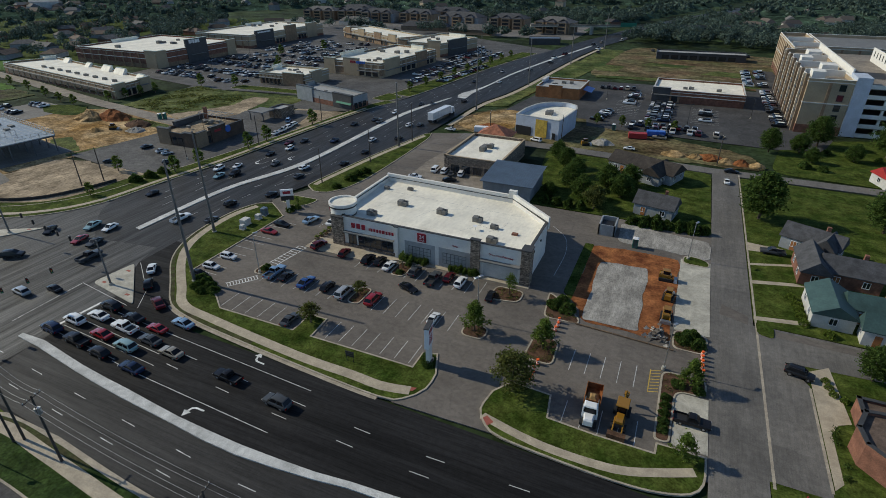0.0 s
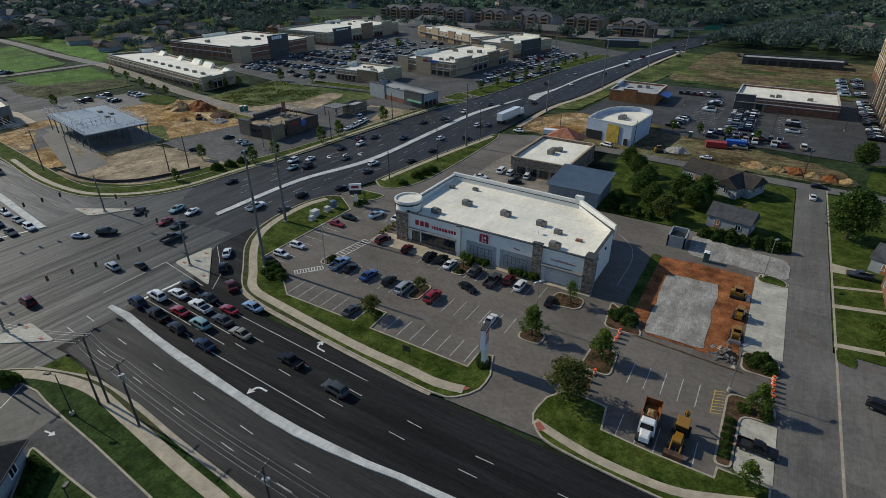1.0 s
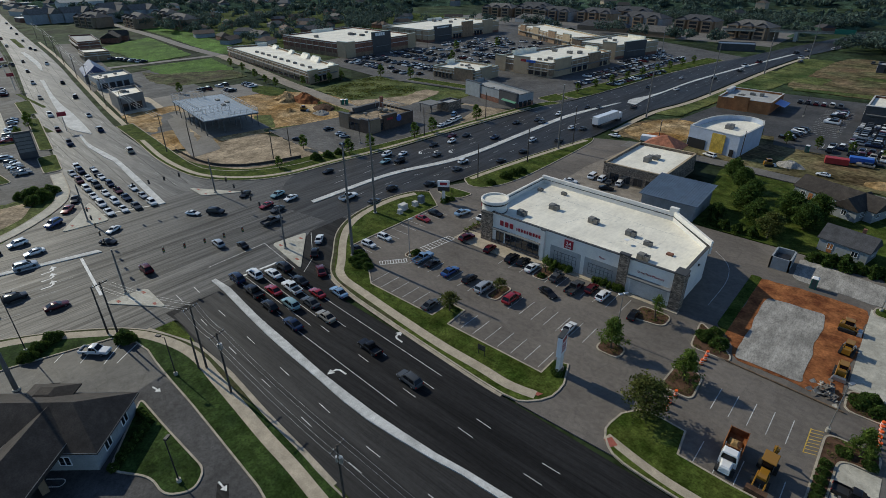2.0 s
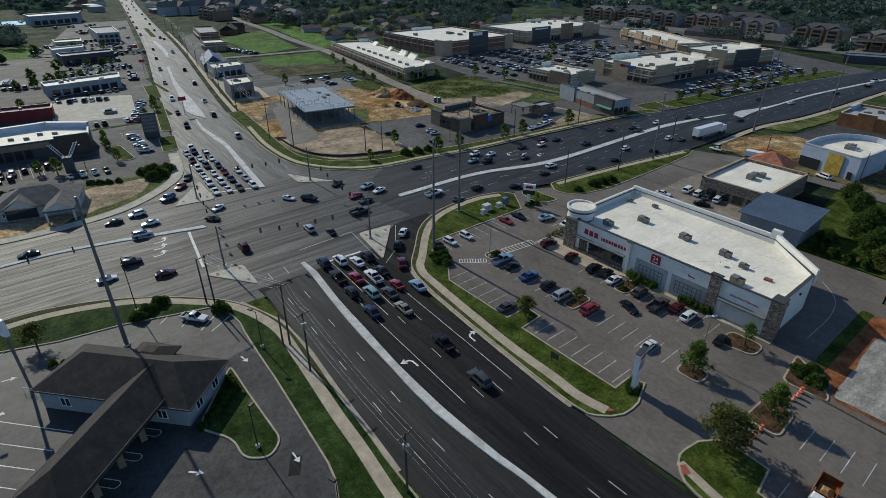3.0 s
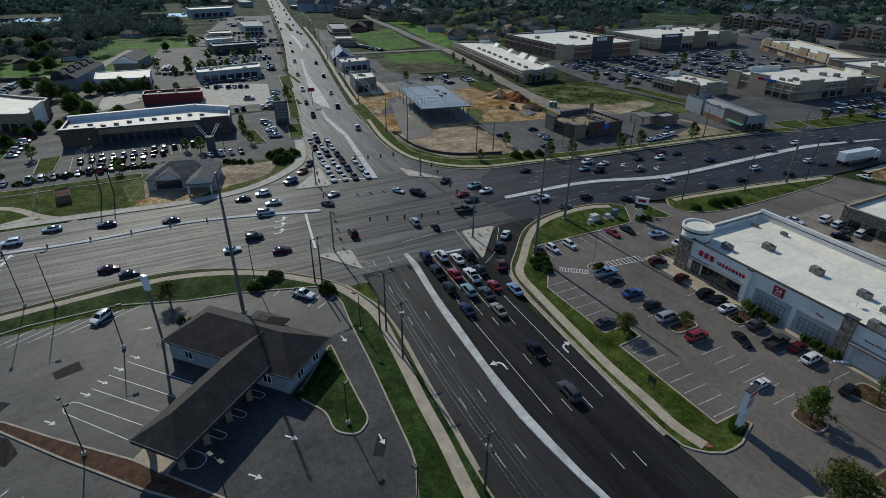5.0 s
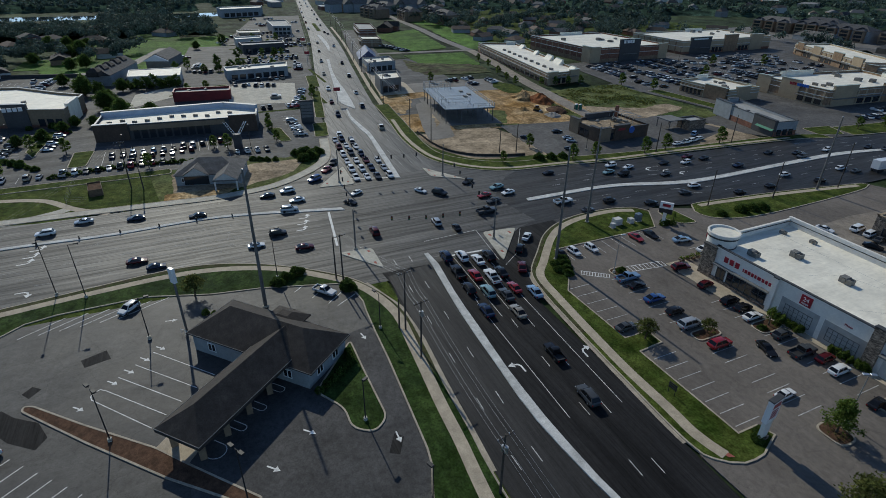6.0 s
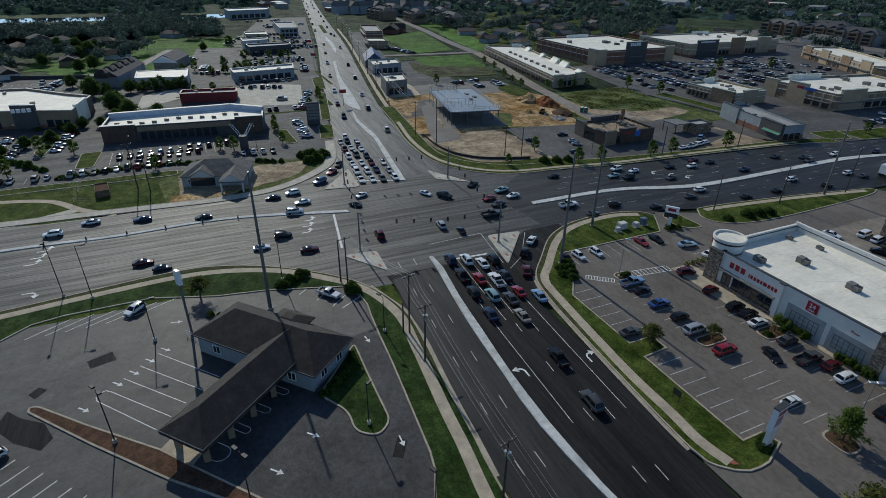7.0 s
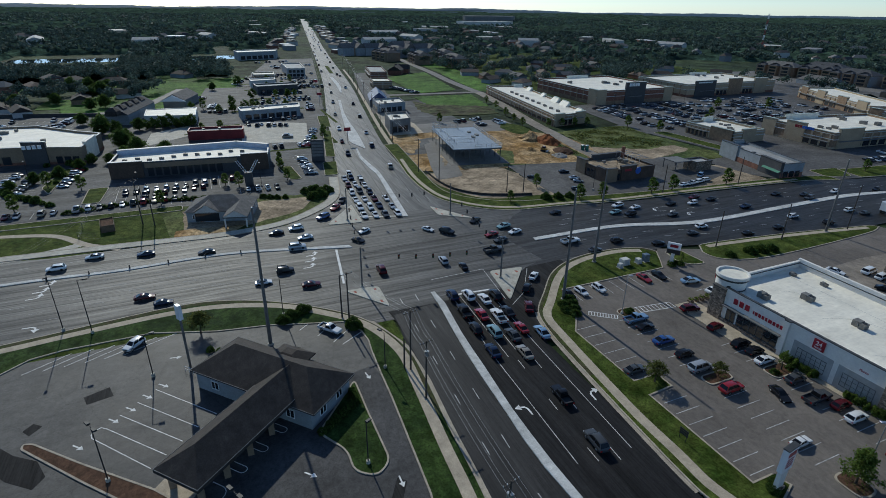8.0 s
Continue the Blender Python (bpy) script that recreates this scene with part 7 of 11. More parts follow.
# Apartment blocks beyond the shopping centre
r = random.Random(5)
for x, y, L, W in ((-365, 505, 40, 18), (-330, 512, 34, 18), (-296, 505, 38, 18), (-256, 512, 40, 18), (-205, 497, 46, 18), (-160, 500, 36, 18), (-114, 483, 34, 18), (-300, 468, 40, 12), (-222, 455, 46, 12), (-175, 448, 40, 12), (-345, 540, 40, 18), (-240, 545, 44, 18),
                   (-560, 215, 34, 16), (-520, 235, 34, 16), (-600, 190, 34, 16), (-640, 215, 34, 16), (-580, 250, 30, 16), (-680, 180, 36, 16)):
    hh = 8.4 if W > 14 else 3.4
    turn = r.uniform(-12, 12)
    ap = house("three-storey apartment block with grey hip roof" if hh > 5 else "low carport block with grey hip roof", x, y, turn, L * 0.92, W, r.choice(("umber", "siding_grey", "tanbrick")), "shingle_grey" if r.random() < 0.5 else "shingle_slate", h=hh, rise=4.0, chimney=False, wins=False, category="apartment block")
    ap.name = "apartment_block"
    if hh > 5:
        c, n = math.cos(radians(turn)), math.sin(radians(turn))
        for px in (-L * 0.3, 0.0, L * 0.3):     # projecting gabled bays with stacked balconies
            bay = rect(x + px * c + W * 0.5 * n - 4.2, y + px * n - W * 0.5 * c - 3.0, x + px * c + W * 0.5 * n + 4.2, y + px * n - W * 0.5 * c + 3.0, turn)
            part("gabled_bay", Geo().prism(bay, -0.2, hh + 0.3), "umber" if px else "tanbrick", ap)
            gk = hip([bay[1], bay[2], bay[3], bay[0]], hh + 0.3, 2.6, 0.5)
            part("bay_roof", Geo().add(gk, [(0, 1, 5, 4), (2, 3, 4, 5), (1, 2, 5), (3, 0, 4)]), "shingle_slate", ap)
            for f in range(3):
                part("balcony_opening", sbox(Geo(), bay, 0, 1.2, 7.2, 0.7 + 2.75 * f, 2.5 + 2.75 * f, 0.0, 0.1), "glass", ap)
        aw = [v.co for v in ap.children[0].data.vertices]
        poly = [(aw[i].x, aw[i].y) for i in range(4)]
        LL = side(poly, 0)[3]
        for t in (0.2, 0.8):
            for f in range(3):
                part("window", sbox(Geo(), poly, 0, t * LL - 0.7, t * LL + 0.7, 0.9 + 2.7 * f, 2.4 + 2.7 * f, -0.05, 0.06), "glass", ap)
building("open-fronted car wash with a flat metal roof", [(-114, 402), (-93, 410), (-96, 421), (-117, 413)], 4.0, "darkwall", "bluemetal", 0.2, "grey_cap", category="car wash", name="car_wash")

lodge = house("long dark-shingled building with dormers", -327, -38.5, 165, 38, 11, "siding_grey", "shingle_slate", h=5, rise=3.5, gable=True, chimney=False, wins=False, category="building")
for k in range(5):
    c, n = math.cos(radians(165)), math.sin(radians(165))
    px = -17 + 8.5 * k
    cx, cy = -323 + px * c + 3.4 * n, -43 + px * n - 3.4 * c
    part("dormer", Geo().taper(rect(cx - 2.6, cy - 2.6, cx + 2.6, cy + 2.6, 165), [(5.2, 0), (7.4, 0), (9.0, 1.8)]), "shingle", lodge)
chapel = house("grey gabled building with a white front gable", -362, -15, 163, 25, 12, "slate", "shingle_grey", h=4.6, rise=3.4, gable=True, chimney=False, wins=False, category="building")
part("front_gable", Geo().add([(-347.4, -25.7, 4.5), (-343.3, -12.3, 4.5), (-345.3, -19.0, 7.9), (-347.9, -25.5, 4.5), (-343.8, -12.1, 4.5), (-345.8, -18.8, 7.9)], [(0, 1, 2), (5, 4, 3), (0, 3, 4, 1), (1, 4, 5, 2), (2, 5, 3, 0)]), "sign_white", chapel)
for x, y, a in ((-352, -92, 20), (-364, -104, 10), (-402, -46, 100)):
    house("pale house with a dark roof beside the back street", x, y, a, 14, 8.5, "siding", "shingle", wins=False, gable=True, chimney=False)
structure("back_lot", Geo().prism([(-301, -130), (-301, -53), (-334, -50), (-345, -90), (-350, -130)], -0.2, -0.027), "lot_west", "asphalt lot behind the large store", "parking lot")
lines("back_stall_lines", [(x, y, x - 5, y + 0.5) for x in (-311, -326) for y in np.arange(-120, -60, 2.8).tolist()], 0.14, -0.018, "paint_worn", "white painted stall lines of the back lot")
path("back_street", spline([(-374, -140), (-356, -100), (-346, -56), (-352, -40), (-380, -30), (-430, -16)], 4), 6.5, -0.02, "grey back street beside the lawns", "street")
wl = spline([(-353, -130), (-346, -90), (-337, -54)], 4)
structure("retaining_wall", Geo().prism(wl + [(x + 0.6, y) for x, y in wl[::-1]], -0.2, 1.7), "hedge_wall", "dark retaining wall behind the lot", "wall")

for x, y, a in ((-672, 168, 10), (-668, 196, 5), (-655, 224, 12), (-650, 252, 8), (-700, 240, 20)):
    ap = house("gabled three-storey apartment block among trees", x, y, a + 90, 26, 15, "siding_grey", "shingle_grey", h=8.5, rise=5.0, gable=True, chimney=False, wins=False, wing=5.0, category="apartment block")
    ap.name = "apartment_block"
# Road bridge beyond the north arm
ov = empty("road_bridge", "concrete road bridge with a green sign", "bridge")
part("bridge_deck", Geo().prism([(-130, 462), (20, 518), (17, 527), (-133, 471)], 5.6, 6.6), "concrete", ov)
part("bridge_rail", Geo().prism([(-130, 461.6), (20, 517.6), (20, 518), (-130, 462)], 6.6, 7.6), "yard", ov)
for x, y in ((-84, 480), (-48, 494)):
    part("pier", Geo().box(x - 1, y - 1, -0.2, x + 1, y + 6, 5.6), "concrete", ov)
part("sign_panel", Geo().prism([(-62, 486.4), (-50, 490.9), (-50, 490.6), (-62, 486.1)], 5.8, 9.0), "awning", ov)


# ---- vehicles ----
PAINT = dict(white=(0.72, 0.72, 0.71), silver=(0.38, 0.39, 0.40), grey=(0.06, 0.063, 0.067), black=(0.012, 0.012, 0.014), red=(0.26, 0.010, 0.013), maroon=(0.08, 0.008, 0.012),
             blue=(0.02, 0.06, 0.20), navy=(0.012, 0.022, 0.055), teal=(0.24, 0.36, 0.36), tan=(0.30, 0.26, 0.20), lightblue=(0.22, 0.33, 0.46), yellow=(0.27, 0.135, 0.018), green=(0.03, 0.12, 0.07))
for k, c in PAINT.items():
    M["car_" + k] = plain("car_paint_" + k, c, 0.22, 0.25 if k in ("silver", "teal", "tan", "lightblue") else 0.0, 0.2 if max(c) < 0.1 else 0.4, 0.25 if max(c) < 0.1 else 0.6)
M.update(tyre=plain("tyre_rubber", (0.014, 0.014, 0.014), 0.85), rim=plain("alloy_rim", (0.35, 0.35, 0.36), 0.35, 0.9), lamp=plain("clear_lamp", (0.6, 0.6, 0.58), 0.15), tail=plain("red_lamp", (0.35, 0.01, 0.01), 0.25),
         carglass=plain("tinted_car_glass", (0.008, 0.009, 0.011), 0.08, 0.0, 0.3), trimblack=plain("black_plastic", (0.02, 0.02, 0.021), 0.6))

# length, width, height, belt height at nose / screen / rear, screen base and top, rear top and base (fractions of the length from the middle)
SHAPES = dict(sedan=(4.8, 1.84, 1.45, 0.70, 0.93, 0.98, 0.23, 0.04, -0.18, -0.385), suv=(4.75, 1.92, 1.74, 0.92, 1.08, 1.10, 0.265, 0.11, -0.37, -0.465), van=(5.05, 1.98, 1.76, 0.85, 1.05, 1.08, 0.33, 0.17, -0.41, -0.47),
              hatch=(4.2, 1.76, 1.5, 0.78, 0.98, 1.02, 0.265, 0.07, -0.30, -0.46), pickup=(5.7, 2.0, 1.85, 0.98, 1.12, 1.12, 0.215, 0.085, -0.10, -0.135))


def loft(stations):
    """Rings of a car's lower body: x, half width, floor, belt."""
    verts, faces = [], []
    for x, w, z0, z1 in stations:
        ring = [(-0.82 * w, z0), (-w, z0 + 0.2), (-w, z1 - 0.16), (-0.9 * w, z1 - 0.03), (-0.55 * w, z1), (0.55 * w, z1), (0.9 * w, z1 - 0.03), (w, z1 - 0.16), (w, z0 + 0.2), (0.82 * w, z0)]
        verts += [(x, y, z) for y, z in ring]
    n = 10
    for k in range(len(stations) - 1):
        faces += [(k * n + i, (k + 1) * n + i, (k + 1) * n + (i + 1) % n, k * n + (i + 1) % n) for i in range(n)]
    faces += [tuple(range(n)), tuple(range(len(stations) * n - 1, (len(stations) - 1) * n - 1, -1))]
    return Geo().add(verts, faces)


def make_car(kind, colour, label, fine=True):
    L, W, H, zn, zs, zr, fs, ft, rt, rb = SHAPES[kind]
    w = W / 2
    paint = "car_" + colour
    car = empty("pickup_truck" if kind == "pickup" else "car", label, "pickup truck" if kind == "pickup" else "car", group="cars on the roads and lots")
    fl = 0.24 if kind in ("sedan", "hatch") else 0.32
    if kind == "pickup":
        st = [(L * 0.5, w * 0.86, fl + 0.12, zn - 0.14), (L * 0.485, w * 0.95, fl, zn), (L * 0.36, w, fl, zn + 0.08), (L * fs, w, fl, zs), (L * rb, w, fl, zs)]
        part("body", loft(st), paint, car, smooth=True)
        g = Geo()
        x0, x1 = -L * 0.49, L * rb
        g.box(x0, -w, fl + 0.1, x1, w, fl + 0.42)
        g.box(x0, -w, fl + 0.42, x1, -w + 0.1, zs - 0.02, c=0.02)
        g.box(x0, w - 0.1, fl + 0.42, x1, w, zs - 0.02, c=0.02)
        g.box(x0, -w + 0.1, fl + 0.42, x0 + 0.08, w - 0.1, zs - 0.02, c=0.02)
        part("cargo_bed", g, paint, car)
        part("bed_liner", Geo().box(x0 + 0.09, -w + 0.11, fl + 0.4, x1 - 0.02, w - 0.11, fl + 0.45), "trimblack", car)
    else:
        st = [(L * 0.5, w * 0.78, fl + 0.14, zn - 0.16), (L * 0.485, w * 0.92, fl, zn - 0.02), (L * 0.38, w, fl, zn + 0.07), (L * fs, w, fl, zs), (0, w, fl, zs + 0.02), (L * rb * 0.9, w, fl, zr), (-L * 0.47, w * 0.95, fl, zr - 0.03), (-L * 0.5, w * 0.82, fl + 0.14, zr - 0.2)]
        part("body", loft(st), paint, car, smooth=True)
    zb = zs - 0.03
    wb, wt = w * 0.9, w * 0.72
    roof_z = H - 0.05
    bf, tf, tr, br = L * fs, L * ft, L * rt, L * rb
    c8 = [Vector(q) for q in ((bf, -wb, zb), (bf, wb, zb), (br, wb, zr - 0.03), (br, -wb, zr - 0.03), (tf, -wt, roof_z), (tf, wt, roof_z), (tr, wt, roof_z), (tr, -wt, roof_z),
                              (tf - 0.12, -wt + 0.12, H), (tf - 0.12, wt - 0.12, H), (tr + 0.12, wt - 0.12, H), (tr + 0.12, -wt + 0.12, H))]
    part("cabin", Geo().add(c8, [(0, 1, 5, 4), (1, 2, 6, 5), (2, 3, 7, 6), (3, 0, 4, 7), (4, 5, 9, 8), (5, 6, 10, 9), (6, 7, 11, 10), (7, 4, 8, 11), (8, 9, 10, 11)]), paint, car, smooth=True)

    def pane(name, i, j, k, l, lo=0.03, hi=0.96, a0=0.05, a1=0.95):
        """Glass let into one face of the cabin."""
        p, q, u, v = c8[i], c8[j], c8[k], c8[l]
        n = (q - p).cross(v - p).normalized() * 0.012
        def at(s, t):
            return p.lerp(q, s).lerp(v.lerp(u, s), t) + n
        part(name, Geo().add([at(a0, lo), at(a1, lo), at(a1, hi), at(a0, hi)], [(0, 1, 2, 3)]), "carglass", car)

    pane("windscreen", 0, 1, 5, 4)
    pane("rear_window", 2, 3, 7, 6, 0.06, 0.94)
    if fine:
        for i, j, k, l in ((1, 2, 6, 5), (3, 0, 4, 7)):
            pane("side_window", i, j, k, l, 0.12, 0.9, 0.08, 0.49)
            pane("side_window", i, j, k, l, 0.12, 0.9, 0.53, 0.93)
    else:
        pane("side_window", 1, 2, 6, 5, 0.12, 0.9)
        pane("side_window", 3, 0, 4, 7, 0.12, 0.9)
    wr = 0.33 if kind in ("sedan", "hatch") else 0.38
    for x in (L * 0.31, -L * 0.29):
        for s in (-1, 1):
            t = part("wheel", Geo().tube((x, s * (w - 0.2), wr), (x, s * (w + 0.02), wr), wr, n=14 if fine else 8), "tyre", car)
            if fine:
                part("rim", Geo().tube((x, s * (w + 0.0), wr), (x, s * (w + 0.035), wr), wr * 0.62, wr * 0.5, n=10), "rim", t)
    if fine:
        for s in (-1, 1):
            part("headlight", Geo().box(L * 0.47, s * w * 0.72 - 0.2, zn - 0.27, L * 0.496, s * w * 0.72 + 0.2, zn - 0.1), "lamp", car)
            part("tail_light", Geo().box(-L * 0.5, s * w * 0.76 - 0.16, zr - 0.45, -L * 0.488, s * w * 0.76 + 0.16, zr - 0.2), "tail", car)
            part("wing_mirror", Geo().box(bf - 0.35, s * (w + 0.09) - 0.09, zb, bf - 0.2, s * (w + 0.09) + 0.09, zb + 0.16), "trimblack", car)
        part("grille", Geo().box(L * 0.48, -w * 0.45, zn - 0.36, L * 0.5, w * 0.45, zn - 0.18), "trimblack", car)
        if kind in ("suv", "van"):
            for s in (-1, 1):
                part("roof_bar", Geo().box(tr + 0.2, s * wt - 0.03, H, tf - 0.2, s * wt + 0.03, H + 0.07), "trimblack", car)
    return car


KIND_WORD = dict(sedan="sedan", suv="sport utility vehicle", van="minivan", hatch="hatchback", pickup="pickup truck")
COL_WORD = dict(maroon="dark red", navy="dark blue", teal="pale green", lightblue="pale blue")
car_proto = {}
n_cars = 0


def car(x, y, a, kind, colour, where="on the asphalt", fine=True):
    global n_cars
    fine = fine and math.hypot(x, y) < 112
    n_cars += 1
    key = (kind, colour, fine, where)
    m = pose(x, y, 0.012, 0, 0, a) @ Matrix.Diagonal((0.91, 0.91, 0.91, 1))
    if key not in car_proto:
        same = car_proto.get(key[:3])
        label = f"{COL_WORD.get(colour, colour)} {KIND_WORD[kind]} {where}"
        if same is None:
            c = make_car(kind, colour, label, fine)
            c.matrix_basis = m
            car_proto[key[:3]] = c
        else:
            c = copy_thing(same, m)
            c["label"] = label
        car_proto[key] = c
        return c
    return copy_thing(car_proto[key], m)


# Queue at the light, east arm, facing the junction
for x, y, kind, col in ((-91.3, 37.9, "suv", "navy"), (-90.0, 41.0, "suv", "white"), (-87.5, 43.5, "sedan", "white"), (-88.0, 46.3, "suv", "black"), (-81.3, 45.4, "sedan", "black"), (-80.3, 42.9, "pickup", "white"), (-82.2, 40.1, "sedan", "red"),
                        (-84.4, 37.4, "pickup", "black"), (-78.2, 36.7, "suv", "black"), (-75.8, 39.5, "suv", "teal"), (-75.2, 44.9, "sedan", "red"), (-73.6, 42.2, "sedan", "grey"), (-68.0, 41.3, "sedan", "tan"), (-70.6, 36.3, "sedan", "navy")):
    car(x, y, 176, kind, col, "waiting at the traffic light")
for x, y, a, kind, col in ((-92.7, 58.7, 133, "sedan", "white"), (-88.3, 54.2, 138, "hatch", "black"), (-81.3, 50.4, 152, "sedan", "maroon"), (-72.4, 47.7, 174, "sedan", "lightblue")):
    car(x, y, a, kind, col, "in the right-turn lane")
for x, y, a, kind, col in ((-55.8, 40.6, 176, "pickup", "black"), (-45.8, 39.4, 176, "suv", "grey")):
    car(x, y, a, kind, col, "driving on the black road")
# Queue on the west arm, facing the junction
lanes_w = [(33.7, 0), (36.9, 1), (39.8, 2), (43.4, 3)]
r = random.Random(9)
for y0, k in lanes_w:
    x = -143.6 + 0.6 * k
    for j in range(6 if k != 3 else 3):
        car(x, y0 + (-143 - x) * (0.12 if k == 0 else 0.09) * 0.8, -4, r.choice(("sedan", "suv", "hatch", "sedan", "suv", "pickup")), r.choice(("white", "white", "silver", "grey", "black", "white", "navy", "maroon")), "waiting in the western queue")
        x -= r.uniform(6.6, 8.2)
for x, y, a, kind, col in ((-153.2, 27.6, -40, "sedan", "red"), (-146.6, 22.6, -58, "suv", "blue"), (-158.8, 31.0, -25, "sedan", "black"), (-141.0, 14.0, -86, "suv", "white"), (-139.6, 8.6, -92, "sedan", "black")):
    car(x, y, a, kind, col, "turning at the corner")
# South arm and junction
for x, y, a, kind, col in ((-133.8, 15.2, -92, "sedan", "white"), (-128.4, 12.2, 86, "suv", "silver"), (-133.4, -8.6, -90, "sedan", "black"), (-132.6, 30.6, -60, "sedan", "white"), (-127.0, 27.4, 40, "sedan", "black"), (-108.4, 27.8, 176, "suv", "maroon"),
                           (-107.6, 42.9, 175, "suv", "silver"), (-103.2, 46.1, 175, "sedan", "black"), (-127.4, 47.0, 30, "sedan", "white"), (-123.8, 51.0, 35, "suv", "black"), (-137.6, -22.0, -90, "sedan", "navy"), (-114.6, -21.0, 88, "sedan", "maroon"),
                           (-110.8, -17.4, 88, "sedan", "navy"), (-112.2, 2.2, 88, "sedan", "white"), (-116.2, 7.4, 88, "suv", "black"), (-107.4, 11.6, 86, "sedan", "maroon"), (-136.2, -40, -90, "suv", "white"), (-140.2, -33, -90, "sedan", "silver")):
    car(x, y, a, kind, col, "crossing the wide junction")
# North arm
for x, y, a, kind, col in ((-121.7, 67.3, -78, "sedan", "teal"), (-117.1, 68.2, -80, "sedan", "white"), (-117.8, 61.4, -80, "sedan", "red"), (-113.6, 61.8, -80, "sedan", "grey"), (-108.6, 57.0, 92, "pickup", "grey"), (-128.4, 61.8, -60, "sedan", "black"),
                           (-125.6, 87, -88, "sedan", "black"), (-119.2, 104, -86, "sedan", "teal"), (-116.3, 107.2, -86, "suv", "black"), (-123.6, 108.6, -84, "suv", "white"), (-120.4, 112.6, -84, "sedan", "white"), (-111.4, 118.8, -84, "sedan", "grey"),
                           (-116.9, 132.6, -86, "suv", "white"), (-119, 125.6, -86, "sedan", "black"), (-120.9, 137.4, -86, "sedan", "maroon"), (-117.6, 141.2, -86, "sedan", "black"), (-108.4, 145.6, -88, "sedan", "navy"), (-113.5, 166, -86, "sedan", "black"),
                           (-109.6, 174.6, -86, "sedan", "black"), (-106.4, 172.6, -86, "suv", "grey")):
    car(x, y, a, kind, col, "driving along the fresh asphalt")
for x, y, a, kind, col in ((-106.2, 78.4, 90, "pickup", "white"), (-99.3, 81, 88, "sedan", "grey"), (-101.9, 90, 88, "suv", "black"), (-96.6, 99.2, 84, "sedan", "black"), (-98.4, 113, 84, "sedan", "grey"), (-101, 119.2, 84, "suv", "white"), (-92.6, 127.3, 84, "sedan", "black"),
                           (-92.4, 139.3, 84, "sedan", "black"), (-96.9, 151.4, 88, "suv", "white"), (-89.6, 156.5, 84, "suv", "black"), (-94, 173, 88, "suv", "white"), (-90.6, 175, 88, "sedan", "grey"), (-107.9, 187.5, -84, "suv", "white"), (-104.3, 204.2, -80, "sedan", "black"),
                           (-101, 208, -80, "sedan", "grey"), (-90, 217, 84, "suv", "grey"), (-89, 262, 80, "sedan", "white"), (-101, 258, -82, "sedan", "black"), (-97, 290, -80, "sedan", "silver"), (-84, 300, 80, "suv", "black")):
    car(x, y, a, kind, col, "driving along the fresh asphalt")
car(-78, 174.2, 175, "sedan", "white", "turning into the service lane")
# Pharmacy lot
LOT = "parked in the pharmacy lot"
for x, y, a, kind, col in ((-68.2, 80.4, 80, "suv", "maroon"), (-61.2, 79.6, 95, "suv", "maroon"), (-55.2, 79.2, 90, "suv", "black"), (-52.6, 79.6, 90, "suv", "black"), (-50.1, 78.8, 90, "sedan", "white"), (-44.4, 78.8, 90, "hatch", "grey"), (-42.8, 73.0, -18, "sedan", "black"),
                           (-39.9, 77.6, 90, "pickup", "grey"), (-37.3, 79.4, 90, "suv", "maroon"), (-34.6, 78.6, 90, "suv", "white"), (-27.9, 76.6, 95, "sedan", "black"), (-69.3, 67.4, 90, "pickup", "lightblue"), (-66.4, 67.2, 90, "sedan", "black"), (-61.5, 66.9, 90, "sedan", "blue"),
                           (-56.8, 67.2, 90, "suv", "black"), (-52.9, 66.7, 90, "van", "silver"), (-46.8, 66.9, 90, "suv", "red"), (-34.5, 66.1, 92, "sedan", "white"), (-56.7, 55.9, 90, "sedan", "grey"), (-82.6, 61.2, 0, "sedan", "black"), (-82.5, 64.2, 2, "suv", "white"),
                           (-82.3, 68.7, 2, "suv", "white"), (-82.4, 81.4, 0, "sedan", "red"), (-82.2, 85.6, 0, "sedan", "black"), (-77.4, 90.2, 80, "sedan", "lightblue"), (-72.2, 91.4, 92, "sedan", "white")):
    car(x, y, a, kind, col, LOT)
for x, y, a, kind, col in ((6.6, 58.8, 0, "pickup", "black"), (20.8, 75.3, -14, "suv", "black"), (12.4, 157, 90, "sedan", "white"), (13.8, 166.4, 5, "sedan", "black"), (20.4, 116.2, 182, "pickup", "grey"), (-16, 176.8, 178, "sedan", "white")):
    car(x, y, a, kind, col, "on the side street")
for x, y, a, kind, col in ((-65, 133.4, 95, "van", "white"), (-62, 133.2, 95, "van", "white"), (-59.4, 132.4, 95, "sedan", "grey"), (-56.8, 133, 100, "van", "white"), (-58, 127.4, 20, "sedan", "black"), (-68, 126, 10, "sedan", "white"), (-46, 173.6, 160, "van", "white")):
    car(x, y, a, kind, col, "parked behind the stone-walled shop")
for x, y, a, kind, col in ((-96.4, -21.6, -42, "suv", "white"), (-88.4, 11.4, 38, "pickup", "white"), (-67.2, -36.2, -55, "suv", "white")):
    car(x, y, a, kind, col, "parked at the bank")
for x, y, a in ((-161, 115, 80), (-159, 100, 30), (-153, 114, 80), (-149.5, 113, 60), (-142, 107, 40)):
    car(x, y, a, r.choice(("sedan", "suv")), r.choice(("grey", "black", "silver")), "parked by the restaurant", False)
